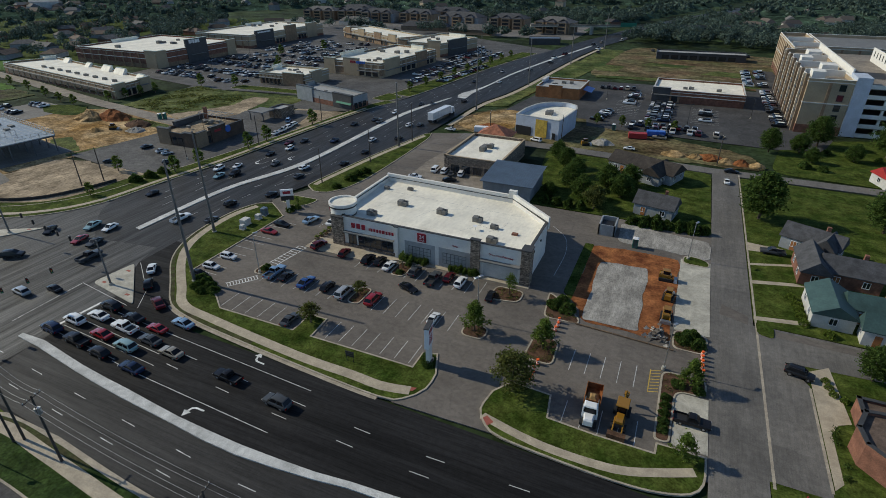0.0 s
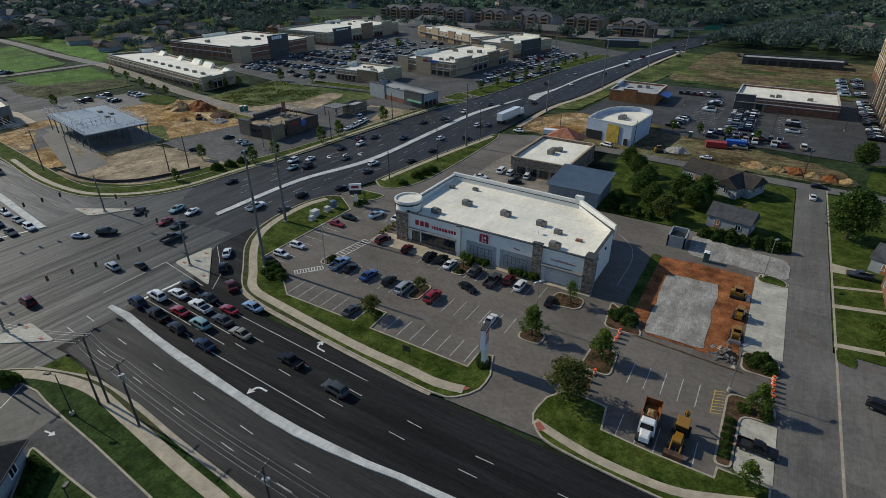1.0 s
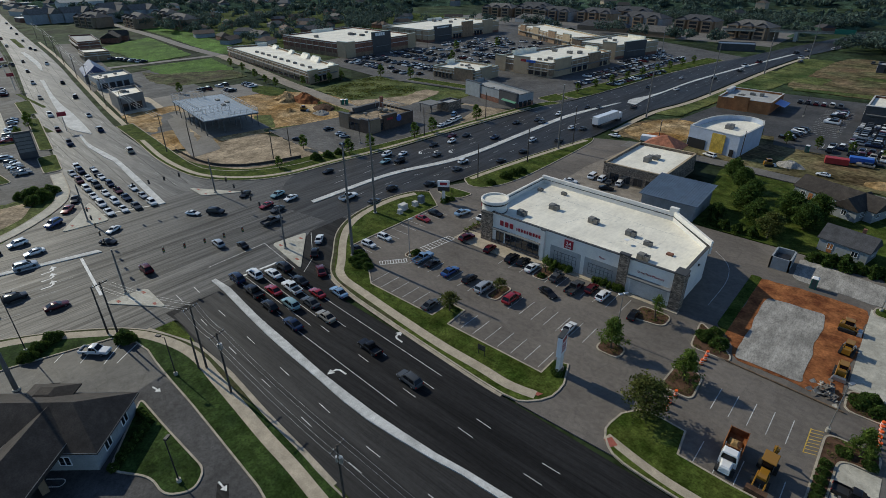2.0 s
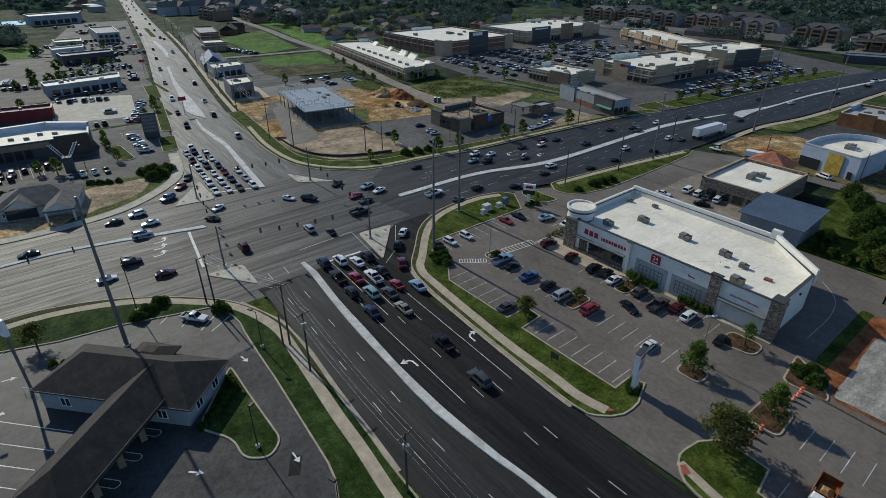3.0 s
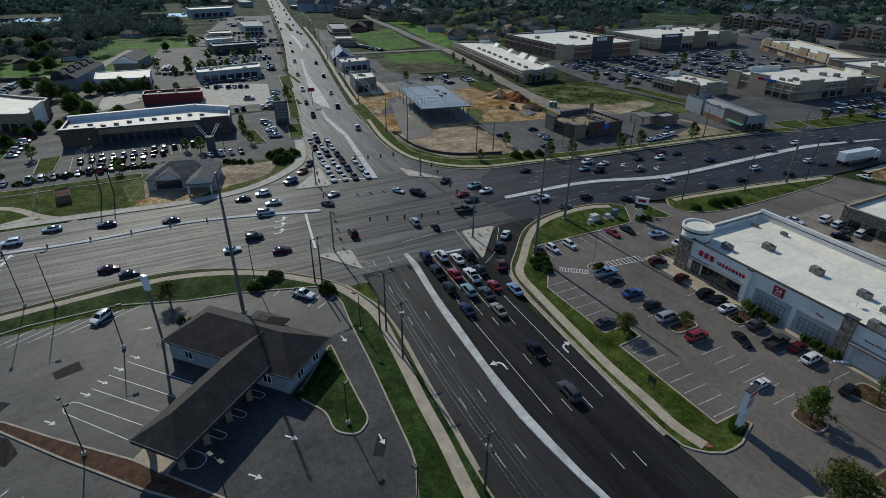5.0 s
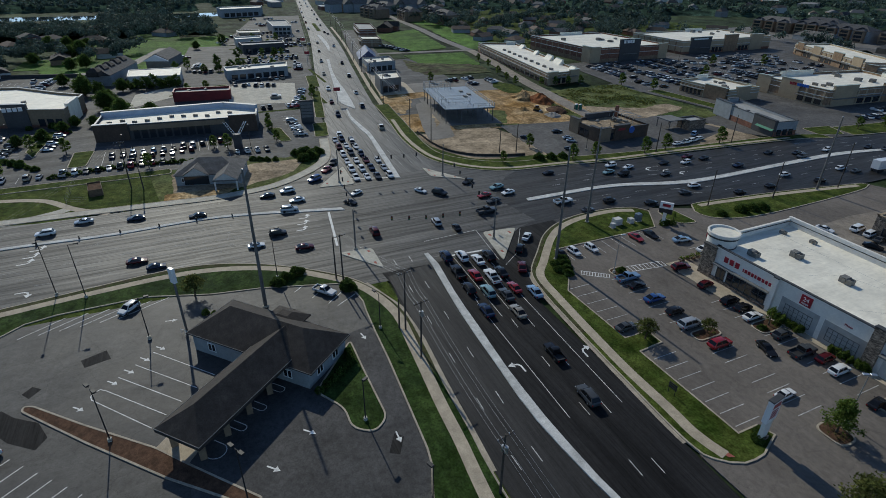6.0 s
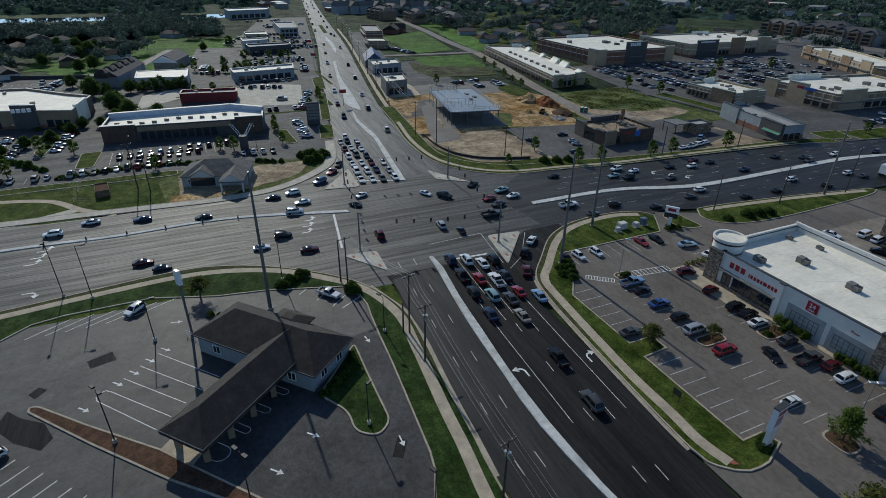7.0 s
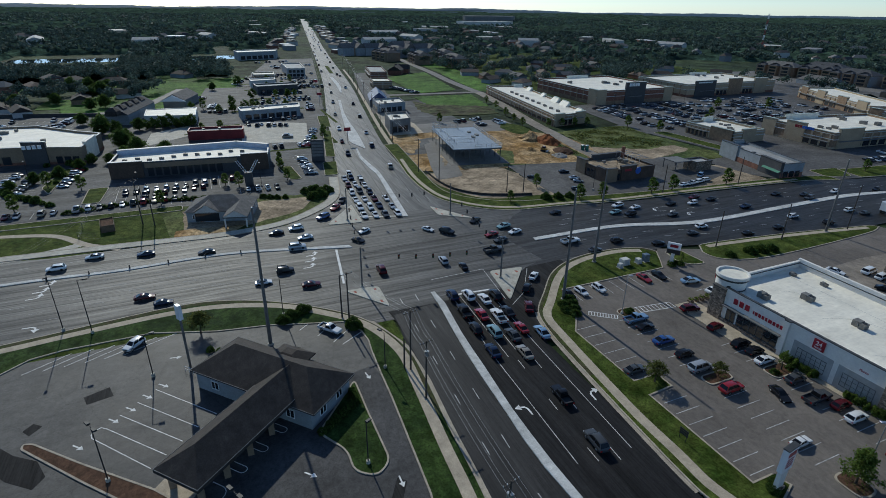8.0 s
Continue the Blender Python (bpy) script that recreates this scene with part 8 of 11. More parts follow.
for x, y, a, kind, col in ((-132.5, 145, 95, "sedan", "white"), (-132.6, 149, 95, "pickup", "white"), (-133.2, 153, 95, "van", "white"), (-134, 157, 95, "van", "white"), (-139, 160, 120, "van", "lightblue")):
    car(x, y, a, kind, col, "parked near the kiosk", False)
# Rows of parked cars on the western lots
KINDS = ("sedan", "sedan", "suv", "suv", "hatch", "van", "pickup")
COLS = ("white", "white", "silver", "silver", "grey", "black", "black", "navy", "maroon", "red", "tan", "lightblue")


def row(x0, y0, x1, y1, a, pitch, fill, where, seed):
    q = random.Random(seed)
    n = int(math.hypot(x1 - x0, y1 - y0) / pitch)
    for k in range(n):
        if q.random() < fill:
            t = (k + 0.5) / n
            car(x0 + (x1 - x0) * t + q.uniform(-0.3, 0.3), y0 + (y1 - y0) * t, a + q.choice((0, 180)) + q.uniform(-3, 3), q.choice(KINDS), q.choice(COLS), where, False)


SH = "parked before the shop row"
row(-190, -32, -195, 3, 0, 2.75, 0.9, SH, 1)
row(-185.5, -32, -190, 2, 0, 2.75, 0.75, SH, 2)
row(-178, -52, -180, -12, 0, 2.75, 0.9, SH, 3)
row(-181, 4, -180, 16, 0, 2.9, 0.8, SH, 4)
row(-191, 28, -219, 28.5, 78, 2.75, 0.85, SH, 5)
row(-200, -62, -224, -60, 80, 2.75, 0.9, SH, 6)
row(-203, -68, -226, -66, 80, 2.75, 0.8, SH, 7)
row(-204, -50, -226, -48, 80, 2.9, 0.8, SH, 8)
row(-178, -88, -178, -55, 0, 2.75, 0.85, SH, 9)
row(-288, 14, -280, 38, 5, 3.0, 0.75, SH, 10)
row(-232, 34, -268, 44, 75, 3.2, 0.6, SH, 11)
# The far lots, too many to count
r = random.Random(77)
M["far_paint"] = plain("mixed_car_paints", (0.3, 0.3, 0.3), 0.3, 0.0, 0.25, 0.15)
nt = M["far_paint"].node_tree
ge = nt.nodes.new("ShaderNodeNewGeometry")
ramp = nt.nodes.new("ShaderNodeValToRGB")
ramp.color_ramp.interpolation = "CONSTANT"
for k, (p, c) in enumerate(((0.0, "white"), (0.24, "silver"), (0.36, "grey"), (0.5, "black"), (0.8, "navy"), (0.88, "maroon"), (0.95, "tan"))):
    e = ramp.color_ramp.elements[k] if k < 2 else ramp.color_ramp.elements.new(p)
    e.position, e.color = p, rgb(PAINT[c])
nt.links.new(ge.outputs["Random Per Island"], ramp.inputs[0])
nt.links.new(ramp.outputs[0], nt.nodes["Principled BSDF"].inputs["Base Color"])


def far_car(g, x, y, a):
    L, w, zb, zr = r.choice(((4.7, 0.9, 0.9, 1.42), (4.8, 0.95, 1.05, 1.72), (5.4, 0.98, 1.05, 1.8)))
    c, s = math.cos(radians(a)), math.sin(radians(a))
    def T(px, py, z):
        return (x + px * c - py * s, y + px * s + py * c, z)
    v = []
    for z, l, ww in ((0.25, 0.48, 0.9), (0.6, 0.5, 1.0), (zb, 0.47, 0.95)):
        v += [T(sx * L * l, sy * w * ww, z) for sx, sy in ((-1, -1), (1, -1), (1, 1), (-1, 1))]
    g.add(v, [(0, 1, 5, 4), (1, 2, 6, 5), (2, 3, 7, 6), (3, 0, 4, 7), (4, 5, 9, 8), (5, 6, 10, 9), (6, 7, 11, 10), (7, 4, 8, 11), (8, 9, 10, 11)], 0)
    v = [T(px, py, zb - 0.01) for px, py in ((-0.4 * L, -0.86 * w), (0.22 * L, -0.86 * w), (0.22 * L, 0.86 * w), (-0.4 * L, 0.86 * w))] + [T(px, py, zr - 0.05) for px, py in ((-0.3 * L, -0.7 * w), (0.07 * L, -0.7 * w), (0.07 * L, 0.7 * w), (-0.3 * L, 0.7 * w))]
    g.add(v, [(0, 1, 5, 4), (1, 2, 6, 5), (2, 3, 7, 6), (3, 0, 4, 7)], 1)
    v = [T(px, py, zr - 0.05) for px, py in ((-0.31 * L, -0.72 * w), (0.08 * L, -0.72 * w), (0.08 * L, 0.72 * w), (-0.31 * L, 0.72 * w))] + [T(px, py, zr) for px, py in ((-0.29 * L, -0.64 * w), (0.06 * L, -0.64 * w), (0.06 * L, 0.64 * w), (-0.29 * L, 0.64 * w))]
    g.add(v, [(0, 1, 5, 4), (1, 2, 6, 5), (2, 3, 7, 6), (3, 0, 4, 7), (4, 5, 6, 7)], 0)


g = Geo()
for y0 in (211, 216, 228, 233, 247, 252, 264, 269, 282, 287, 300, 305, 318, 323, 336, 341, 352):
    fill = 0.62 if y0 < 300 else 0.42
    for k in range(26):
        x = -271 + k * 2.75
        if r.random() < fill * (0.35 + 0.9 * (noise.noise(Vector((x * 0.04, y0 * 0.04, 2.0))) + 0.5)) and x < (-206 if y0 < 245 else -196):
            far_car(g, x, y0 - (x + 240) * 0.1, 90 + r.choice((0, 180)))
for x0, y0, x1, y1, n, f in ((-380, 690, -226, 652, 60, 0.8), (-378, 684, -228, 646, 60, 0.8), (-440, 700, -380, 692, 24, 0.7), (-140, 372, -128, 340, 12, 0.6), (-410, 120, -360, 134, 14, 0.9), (-258, 112, -262, 132, 6, 0.7), (-440, 20, -470, 30, 8, 0.7), (-480, 56, -470, 30, 8, 0.7),
                             (-330, -2, -326, 14, 6, 0.7), (-345, 30, -340, 56, 9, 0.6), (-370, 30, -366, 60, 9, 0.6), (-410, 60, -412, 80, 6, 0.8), (-440, 60, -442, 84, 8, 0.7), (-540, 60, -560, 80, 8, 0.7), (-600, 50, -606, 84, 10, 0.7), (-300, -70, -330, -66, 9, 0.5), (-30, 402, 30, 398, 18, 0.6),
                             (-284, 18, -280, 34, 6, 0.8), (-296, 14, -297, 44, 10, 0.6), (-333, 14, -335, 50, 12, 0.6), (-356, 26, -358, 60, 11, 0.6), (-376, 28, -378, 62, 11, 0.55), (-407, 30, -409, 62, 10, 0.6), (-416, 62, -418, 76, 5, 0.7), (-448, 40, -450, 80, 12, 0.6), (-490, 56, -494, 88, 10, 0.6), (-560, 60, -566, 100, 12, 0.6), (-330, -24, -328, -8, 6, 0.8), (-236, 20, -236, 33, 5, 0.7), (-341, 0, -352, 2, 5, 0.8), (-348, 16, -349, 48, 11, 0.5), (-388, 30, -386, 60, 10, 0.6), (-258, 30, -240, 27, 6, 0.4), (-318, 52, -336, 55, 6, 0.6), (-430, 52, -433, 76, 8, 0.6), (-466, 56, -462, 80, 8, 0.6), (-310, -60, -312, -110, 17, 0.35), (-327, -60, -331, -110, 17, 0.3), (-336, -96, -300, -90, 12, 0.35), (-392, -14, -376, 0, 7, 0.8),
                             (-258, 126, -240, 126, 6, 0.5), (-256, 138, -238, 137, 6, 0.4), (-236, -100, -210, -104, 9, 0.9), (-236, -112, -210, -116, 9, 0.9), (-236, -84, -208, -86, 9, 0.9), (-185, -92, -184, -128, 12, 0.7)):
    for k in range(n):
        if r.random() < f:
            t = (k + 0.5) / n
            far_car(g, x0 + (x1 - x0) * t, y0 + (y1 - y0) * t, math.degrees(math.atan2(y1 - y0, x1 - x0)) + 90)
for k in range(34):
    t = k / 34
    x = -480 - t * 900
    if k % 2:
        far_car(g, x, 90 + (-x - 470) * 0.167 + r.choice((2, 5, 9)), -9)
    else:
        far_car(g, x, 104 + (-x - 470) * 0.17 + r.choice((-3, 0)), 171)
for x0, y0, x1, y1, n, f in ((-13, 216, -13, 246, 11, 0.85), (-8.5, 216, -8.5, 246, 11, 0.85), (-24, 240, -23, 262, 8, 0.75), (-32, 208, -30, 224, 6, 0.7), (-44, 270, -24, 271, 7, 0.8), (-20, 209, 4, 208, 9, 0.8), (24, 300, 24, 344, 15, 0.7), (30.5, 300, 30.5, 345, 15, 0.7),
                             (6, 222, 6, 246, 8, 0.5), (-130, 242, -124, 300, 19, 0.8), (-117, 250, -111, 302, 16, 0.75), (-136, 262, -131, 318, 18, 0.8), (-123, 296, -118, 350, 18, 0.8), (-133, 322, -126, 350, 10, 0.8), (-140, 310, -134, 352, 12, 0.7), (-8, 192, -8, 200, 3, 0.9), (-20, 203, 14, 203.5, 12, 0.6), (30.8, 222, 30.4, 290, 22, 0.75)):
    for k in range(n):
        if r.random() < f:
            t = (k + 0.5) / n
            far_car(g, x0 + (x1 - x0) * t, y0 + (y1 - y0) * t, math.degrees(math.atan2(y1 - y0, x1 - x0)) + 90)
for x, y, a in ((-176, 42, -8), (-185, 40, -8), (-214, 47, -8), (-236, 50, -8), (-262, 55, -9), (-300, 62, -10), (-340, 70, -10), (-190, 57, 172), (-224, 60, 172), (-250, 65, 171), (-290, 73, 170), (-330, 80, 170), (-380, 78, -10), (-420, 86, -10), (-400, 93, 170), (-470, 106, 170)):
    far_car(g, x, y, a)
for k in range(18):
    far_car(g, -80 + k * 3 + r.choice((-5, 0, 4, 10)), 330 + k * 17, 80)
tagged(part("parked_cars", g, ["far_paint", "carglass"]), "many parked and driving cars in far lots", "cars", kind="stuff")

# Lorry on the north arm: white box trailer and tractor
truck = empty("box_truck", "white box trailer truck beside the kerb", "truck", pose(-87.8, 189, 0.01, 0, 0, 85))
part("trailer", Geo().box(-9.0, -1.2, 1.1, 5.3, 1.2, 3.8, c=0.04), "car_white", truck)
for x in np.arange(-8.6, 5.3, 1.2).tolist():
    part("trailer_rib", Geo().box(x, -1.23, 1.2, x + 0.06, 1.23, 3.7), "cap", truck)
part("cab", Geo().taper([(5.8, -1.2), (8.2, -1.2), (8.2, 1.2), (5.8, 1.2)], [(0.6, 0), (1.7, 0), (2.9, 0.18)]), "car_white", truck)
part("chassis", Geo().box(-8.8, -0.6, 0.7, 8, 0.6, 1.1), "trimblack", truck)
for x in (-8.0, -6.8, 4.6, 7.2):
    for s in (-1, 1):
        part("wheel", Geo().tube((x, s * 0.85, 0.5), (x, s * 1.22, 0.5), 0.5, n=14), "tyre", truck)


# ---- plants ----
def leaf_mat(name, col, tint, local=True, var=0.3, big=0.7, thin=0.5, spread=0.45):
    m = mat(name, col, 0.75, var=var, big=big, fine=3.0, bump=0.0, spec=0.08, tint=tint, local=local)
    nt = m.node_tree
    b = nt.nodes["Principled BSDF"]
    ge = nt.nodes.new("ShaderNodeNewGeometry")
    hs = nt.nodes.new("ShaderNodeHueSaturation")
    mr = nt.nodes.new("ShaderNodeMapRange")
    mr.inputs["To Min"].default_value, mr.inputs["To Max"].default_value = 1 - spread, 1 + spread
    nt.links.new(ge.outputs["Random Per Island"], mr.inputs["Value"])
    nt.links.new(mr.outputs["Result"], hs.inputs["Value"])
    src = b.inputs["Base Color"].links[0].from_socket
    nt.links.new(src, hs.inputs["Color"])
    nt.links.new(hs.outputs["Color"], b.inputs["Base Color"])
    tr = nt.nodes.new("ShaderNodeBsdfTranslucent")
    nt.links.new(hs.outputs["Color"], tr.inputs["Color"])
    mx = nt.nodes.new("ShaderNodeMixShader")
    mx.inputs[0].default_value = thin
    out = nt.nodes["Material Output"]
    nt.links.new(b.outputs[0], mx.inputs[1])
    nt.links.new(tr.outputs[0], mx.inputs[2])
    nt.links.new(mx.outputs[0], out.inputs["Surface"])
    return m


M["leaf"] = leaf_mat("green_leaves", (0.11, 0.18, 0.035), (0.15, 0.205, 0.045))
M["leaf_dark"] = leaf_mat("dark_green_leaves", (0.07, 0.125, 0.028), (0.095, 0.145, 0.036))
M["leaf_brown"] = leaf_mat("bronze_green_leaves", (0.115, 0.15, 0.04), (0.13, 0.135, 0.042))
M["leaf_bright"] = leaf_mat("yellow_green_leaves", (0.14, 0.21, 0.035), (0.18, 0.23, 0.045))
# Bluer than the near leaves: distance haze is put into both colours.
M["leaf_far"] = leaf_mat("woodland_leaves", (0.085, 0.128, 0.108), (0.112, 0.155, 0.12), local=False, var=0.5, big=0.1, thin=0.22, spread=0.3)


def quads_mesh(name, q, mt):
    """A mesh of loose leaves from an array of n x 4 corners."""
    n = len(q)
    me = bpy.data.meshes.new(name)
    me.vertices.add(4 * n)
    me.vertices.foreach_set("co", q.reshape(-1).astype(np.float32))
    me.loops.add(4 * n)
    me.loops.foreach_set("vertex_index", np.arange(4 * n, dtype=np.int32))
    me.polygons.add(n)
    me.polygons.foreach_set("loop_start", np.arange(0, 4 * n, 4, dtype=np.int32))
    me.update(calc_edges=True)
    me.materials.append(M[mt])
    return me


def leaves(rg, centres, size, flat=0.5):
    """Leaf quads round their centres, turned at random, a little more level than upright."""
    n = len(centres)
    u = rg.normal(size=(n, 3))
    u[:, 2] *= flat
    u /= np.linalg.norm(u, axis=1)[:, None]
    v = rg.normal(size=(n, 3))
    v -= (v * u).sum(1)[:, None] * u
    v /= np.linalg.norm(v, axis=1)[:, None]
    s = size * rg.uniform(0.6, 1.3, (n, 1))
    u, v = u * s, v * s * 0.62
    return np.stack([centres - u, centres - v * 0.9, centres + u, centres + v * 0.9], 1)


def tree(label, h, rad, base, leaf, size, clumps, per, seed, shape="round", name="tree", category="tree"):
    """A tree built at the origin: tapered trunk, limbs, and a crown of leaf clumps with gaps."""
    rg = np.random.default_rng(seed)
    t = empty(name, label, category)
    g = Geo()
    hc = base + (h - base) * 0.35
    r0 = 0.045 * h * 0.5 + 0.04
    bend = rg.uniform(-0.15, 0.15, 2)
    p0, p1, p2 = (0, 0, -0.1), (bend[0], bend[1], base), (bend[0] * 2, bend[1] * 2, h * 0.82)
    g.tube(p0, p1, r0 * 1.2, r0 * 0.85, 8)
    g.tube(p1, p2, r0 * 0.85, r0 * 0.25, 7)
    cs = []
    for i in range(clumps):
        z = rg.uniform(0, 1) ** 0.9
        ang = rg.uniform(0, 2 * math.pi)
        if shape == "cone":
            rr = rad * (1.08 - z) * rg.uniform(0.35, 1.0)
        else:
            rr = rad * math.sqrt(max(0.05, 1 - (2 * z - 0.85) ** 2)) * rg.uniform(0.45, 1.0) * rg.choice((1.0, 1.0, 1.15, 0.8))
        c = np.array((rr * math.cos(ang), rr * math.sin(ang), base + (h - base) * (0.06 + 0.9 * z)))
        cs.append(c)
        if i % 4 == 0:
            zz = base + (c[2] - base) * 0.55
            f = zz / h
            g.tube((bend[0] * 2 * f, bend[1] * 2 * f, zz), tuple(c * 0.92 + np.array((0, 0, 0.05))), r0 * 0.32, r0 * 0.08, 5)
    part("trunk", g, "trunk", t)
    cr = rad * (0.30 if shape == "round" else 0.24)
    pts = []
    for c in cs:
        k = rg.normal(size=(int(per * rg.uniform(0.6, 1.3)), 3)) * cr * 0.5 * np.array((1, 1, 0.75))
        pts.append(c + k)
    pts = np.concatenate(pts)
    pts = pts[pts[:, 2] > base * 0.6]
    ob = new("crown", quads_mesh("crown", leaves(rg, pts, size), leaf))
    ob.parent = t
    return t


def shrub(label, rx, ry, h, leaf, size, n, seed, name="shrub"):
    rg = np.random.default_rng(seed)
    t = empty(name, label, "shrub")
    g = Geo()
    for k in range(5):
        a = rg.uniform(0, 6.28)
        g.tube((0.1 * math.cos(a), 0.1 * math.sin(a), -0.05), (rx * 0.5 * math.cos(a), ry * 0.5 * math.sin(a), h * 0.7), 0.03, 0.012, 5)
    part("stem", g, "trunk", t)
    k = rg.normal(size=(n, 3))
    k /= np.linalg.norm(k, axis=1)[:, None]
    k *= rg.uniform(0.55, 1.0, (n, 1)) ** 0.5
    lump = 1 + 0.18 * np.sin(k[:, 0] * 5 + seed) * np.cos(k[:, 1] * 4 + seed * 2)
    pts = np.stack([k[:, 0] * rx * lump, k[:, 1] * ry * lump, np.abs(k[:, 2]) * h * lump + 0.05], 1)
    ob = new("foliage", quads_mesh("foliage", leaves(rg, pts, size, 0.8), leaf))
    ob.parent = t
    return t


def place(proto, spots, group=""):
    """The first spot takes the prototype, the others copies: x, y, z, turn, scale."""
    for i, (x, y, z, a, s) in enumerate(spots):
        m = pose(x, y, z, 0, 0, a)
        ob = proto
        if i:
            ob = copy_thing(proto, m)
        ob.matrix_basis = m
        ob.scale = (s, s, s)
        if group:
            ob["group"] = group
    return proto


place(tree("round dark green maple on a kerbed lawn", 6.6, 3.1, 1.3, "leaf_brown", 0.2, 90, 45, 1), [(-17.0, 55.0, 0.1, 0, 1.0)])
place(tree("young green street tree in a mulch island", 5.6, 2.3, 1.0, "leaf", 0.17, 75, 42, 2, "cone"), [(-15.4, 66.2, 0.1, 0, 1.0), (-27.0, 66.2, 0.1, 70, 1.02), (6.2, 66.4, 0.1, 120, 0.85), (5.9, 52.4, 0.1, 200, 0.72)], "young trees of the pharmacy lot")
place(tree("thin sparse young tree in a mulch island", 4.8, 1.9, 1.2, "leaf", 0.15, 26, 30, 3, "cone"), [(-24.8, 78.6, 0.1, 0, 1.0), (-47.4, 79.6, 0.1, 60, 0.8), (-86.4, 96.8, 0.1, 30, 0.5)], "sparse young trees")
place(tree("small round tree with a leaning crown", 3.6, 1.7, 1.2, "leaf_brown", 0.15, 50, 40, 4), [(-53.2, 57.0, 0.1, 0, 1.0), (-50.2, 67.9, 0.1, 90, 0.72), (-96.6, -10.8, 0.1, 45, 1.15)], "small round trees")
place(shrub("dense low evergreen shrub in mulch", 1.0, 1.0, 0.9, "leaf_dark", 0.11, 1400, 5), [(-14.2, 78.0, 0.1, 0, 1.6), (-16.4, 78.6, 0.1, 40, 1.5), (-15.4, 80.6, 0.1, 80, 1.3), (5.0, 77.2, 0.1, 20, 1.5), (7.0, 76.6, 0.1, 99, 1.4), (6.0, 78.6, 0.1, 130, 1.5),
      (3.2, 56, 0.1, 0, 0.75), (3.2, 57.6, 0.1, 20, 0.75), (3.2, 59.2, 0.1, 40, 0.75), (3.2, 60.8, 0.1, 60, 0.75), (3.2, 62.4, 0.1, 80, 0.75), (4.6, 65.8, 0.1, 10, 1.0), (7.4, 65.4, 0.1, 30, 0.9), (7.0, 67.6, 0.1, 50, 0.9), (-47.2, 77.6, 0.1, 0, 0.8), (-47, 81, 0.1, 0, 0.7), (-52.4, 57.9, 0.1, 0, 0.6), (-54, 58, 0.1, 0, 0.6),
      (-31.2, 56.6, 0.1, 0, 0.9), (-30.4, 55.2, 0.1, 50, 0.9), (-75.6, 57.6, 0.1, 0, 1.2), (-77.2, 58.4, 0.1, 20, 1.3), (-79, 59.2, 0.1, 40, 1.4), (-80.8, 60, 0.1, 60, 1.3), (-77.6, 56.8, 0.1, 80, 1.1), (-79.6, 57.6, 0.1, 90, 1.2), (-72.4, 68, 0.1, 0, 0.8), (-72.6, 69, 0.1, 0, 0.7),
      (-85.4, 92.6, 0.1, 0, 1.0), (-86.4, 94, 0.1, 0, 1.1), (-85, 95, 0.1, 70, 1.0)], "low shrubs of the planting beds")
place(shrub("green shrub against the shop front", 0.8, 0.45, 1.3, "leaf", 0.12, 900, 6), [(-49.2 + k * 1.05 + (4.4 if k > 5 else 0), 82.55, 0.1, k * 50, 0.9 + 0.12 * (k % 3)) for k in range(12)], "shop front shrubs")
place(shrub("clipped dark green hedge mound by the kerb", 1.5, 1.2, 1.5, "leaf_dark", 0.13, 2400, 7), [(-94.6, 3.8, 0.1, 50, 1.0), (-96.0, 5.8, 0.1, 60, 1.0), (-97.2, 8.0, 0.1, 70, 1.05), (-88.0, 15.8, 0.1, 20, 1.25), (-83.6, 117, 0.1, 0, 1.2), (-83.2, 120.4, 0.1, 0, 1.2), (-82.8, 123.6, 0.1, 0, 1.1), (-84, 110.6, 0.1, 0, 0.9),
      (-167.2, 26.2, 0, 0, 1.7), (-170, 28.8, 0, 40, 1.5), (-165, 23.6, 0, 80, 1.5), (-169.4, 24.6, 0, 120, 1.9), (-171.6, 22, 0, 10, 1.2), (-168.6, 15.4, 0, 0, 0.8), (-169.4, 13, 0, 30, 0.8), (-170.4, 11, 0, 60, 0.8), (-171.6, 9, 0, 90, 0.8), (-138, 92, 0.0, 0, 1.4), (-137, 96, 0, 0, 1.3), (-136.5, 100, 0, 0, 1.2)], "hedge mounds")
place(shrub("long clipped hedge before the parked cars", 1.9, 0.8, 1.0, "leaf_dark", 0.2, 700, 17), [(-176.6 - 3.0 * math.sin(math.pi * k / 13), -44 + k * 2.75, 0, 92, 1.0) for k in range(14)], "clipped hedge")
place(shrub("ball-shaped shrub by the house front", 0.9, 0.9, 1.0, "leaf_bright", 0.1, 900, 8), [(23.2, 90.2, 0, 0, 1.0), (23.0, 92.4, 0, 0, 1.0), (22.8, 94.4, 0, 0, 0.9), (22.6, 96.2, 0, 0, 0.9), (26.6, 88.2, 0, 0, 1.1), (22.0, 98.4, 0, 0, 1.0), (24.2, 75.4, 0, 0, 0.7), (24.4, 74.0, 0, 0, 0.7), (24.8, 72.6, 0, 0, 0.7), (26.0, 71.8, 0, 0, 0.7)], "ball shrubs")
place(shrub("shrub at the bank wall", 0.8, 0.8, 1.0, "leaf_dark", 0.11, 900, 9), [(-67 - k * 0.7, 10.6 - k * 0.0, 0.1, k * 40, 0.8) for k in range(5)] + [(-66.2 + k * 0.9, 9.6 - k * 1.3, 0.1, 30 * k, 0.9) for k in range(5)] + [(-90, -9.4, 0, 0, 0.9), (-89, -8, 0, 0, 0.8)], "bank shrubs")
big = tree("large dark green oak beside the street", 14, 5.4, 2.2, "leaf_dark", 0.36, 150, 55, 10)
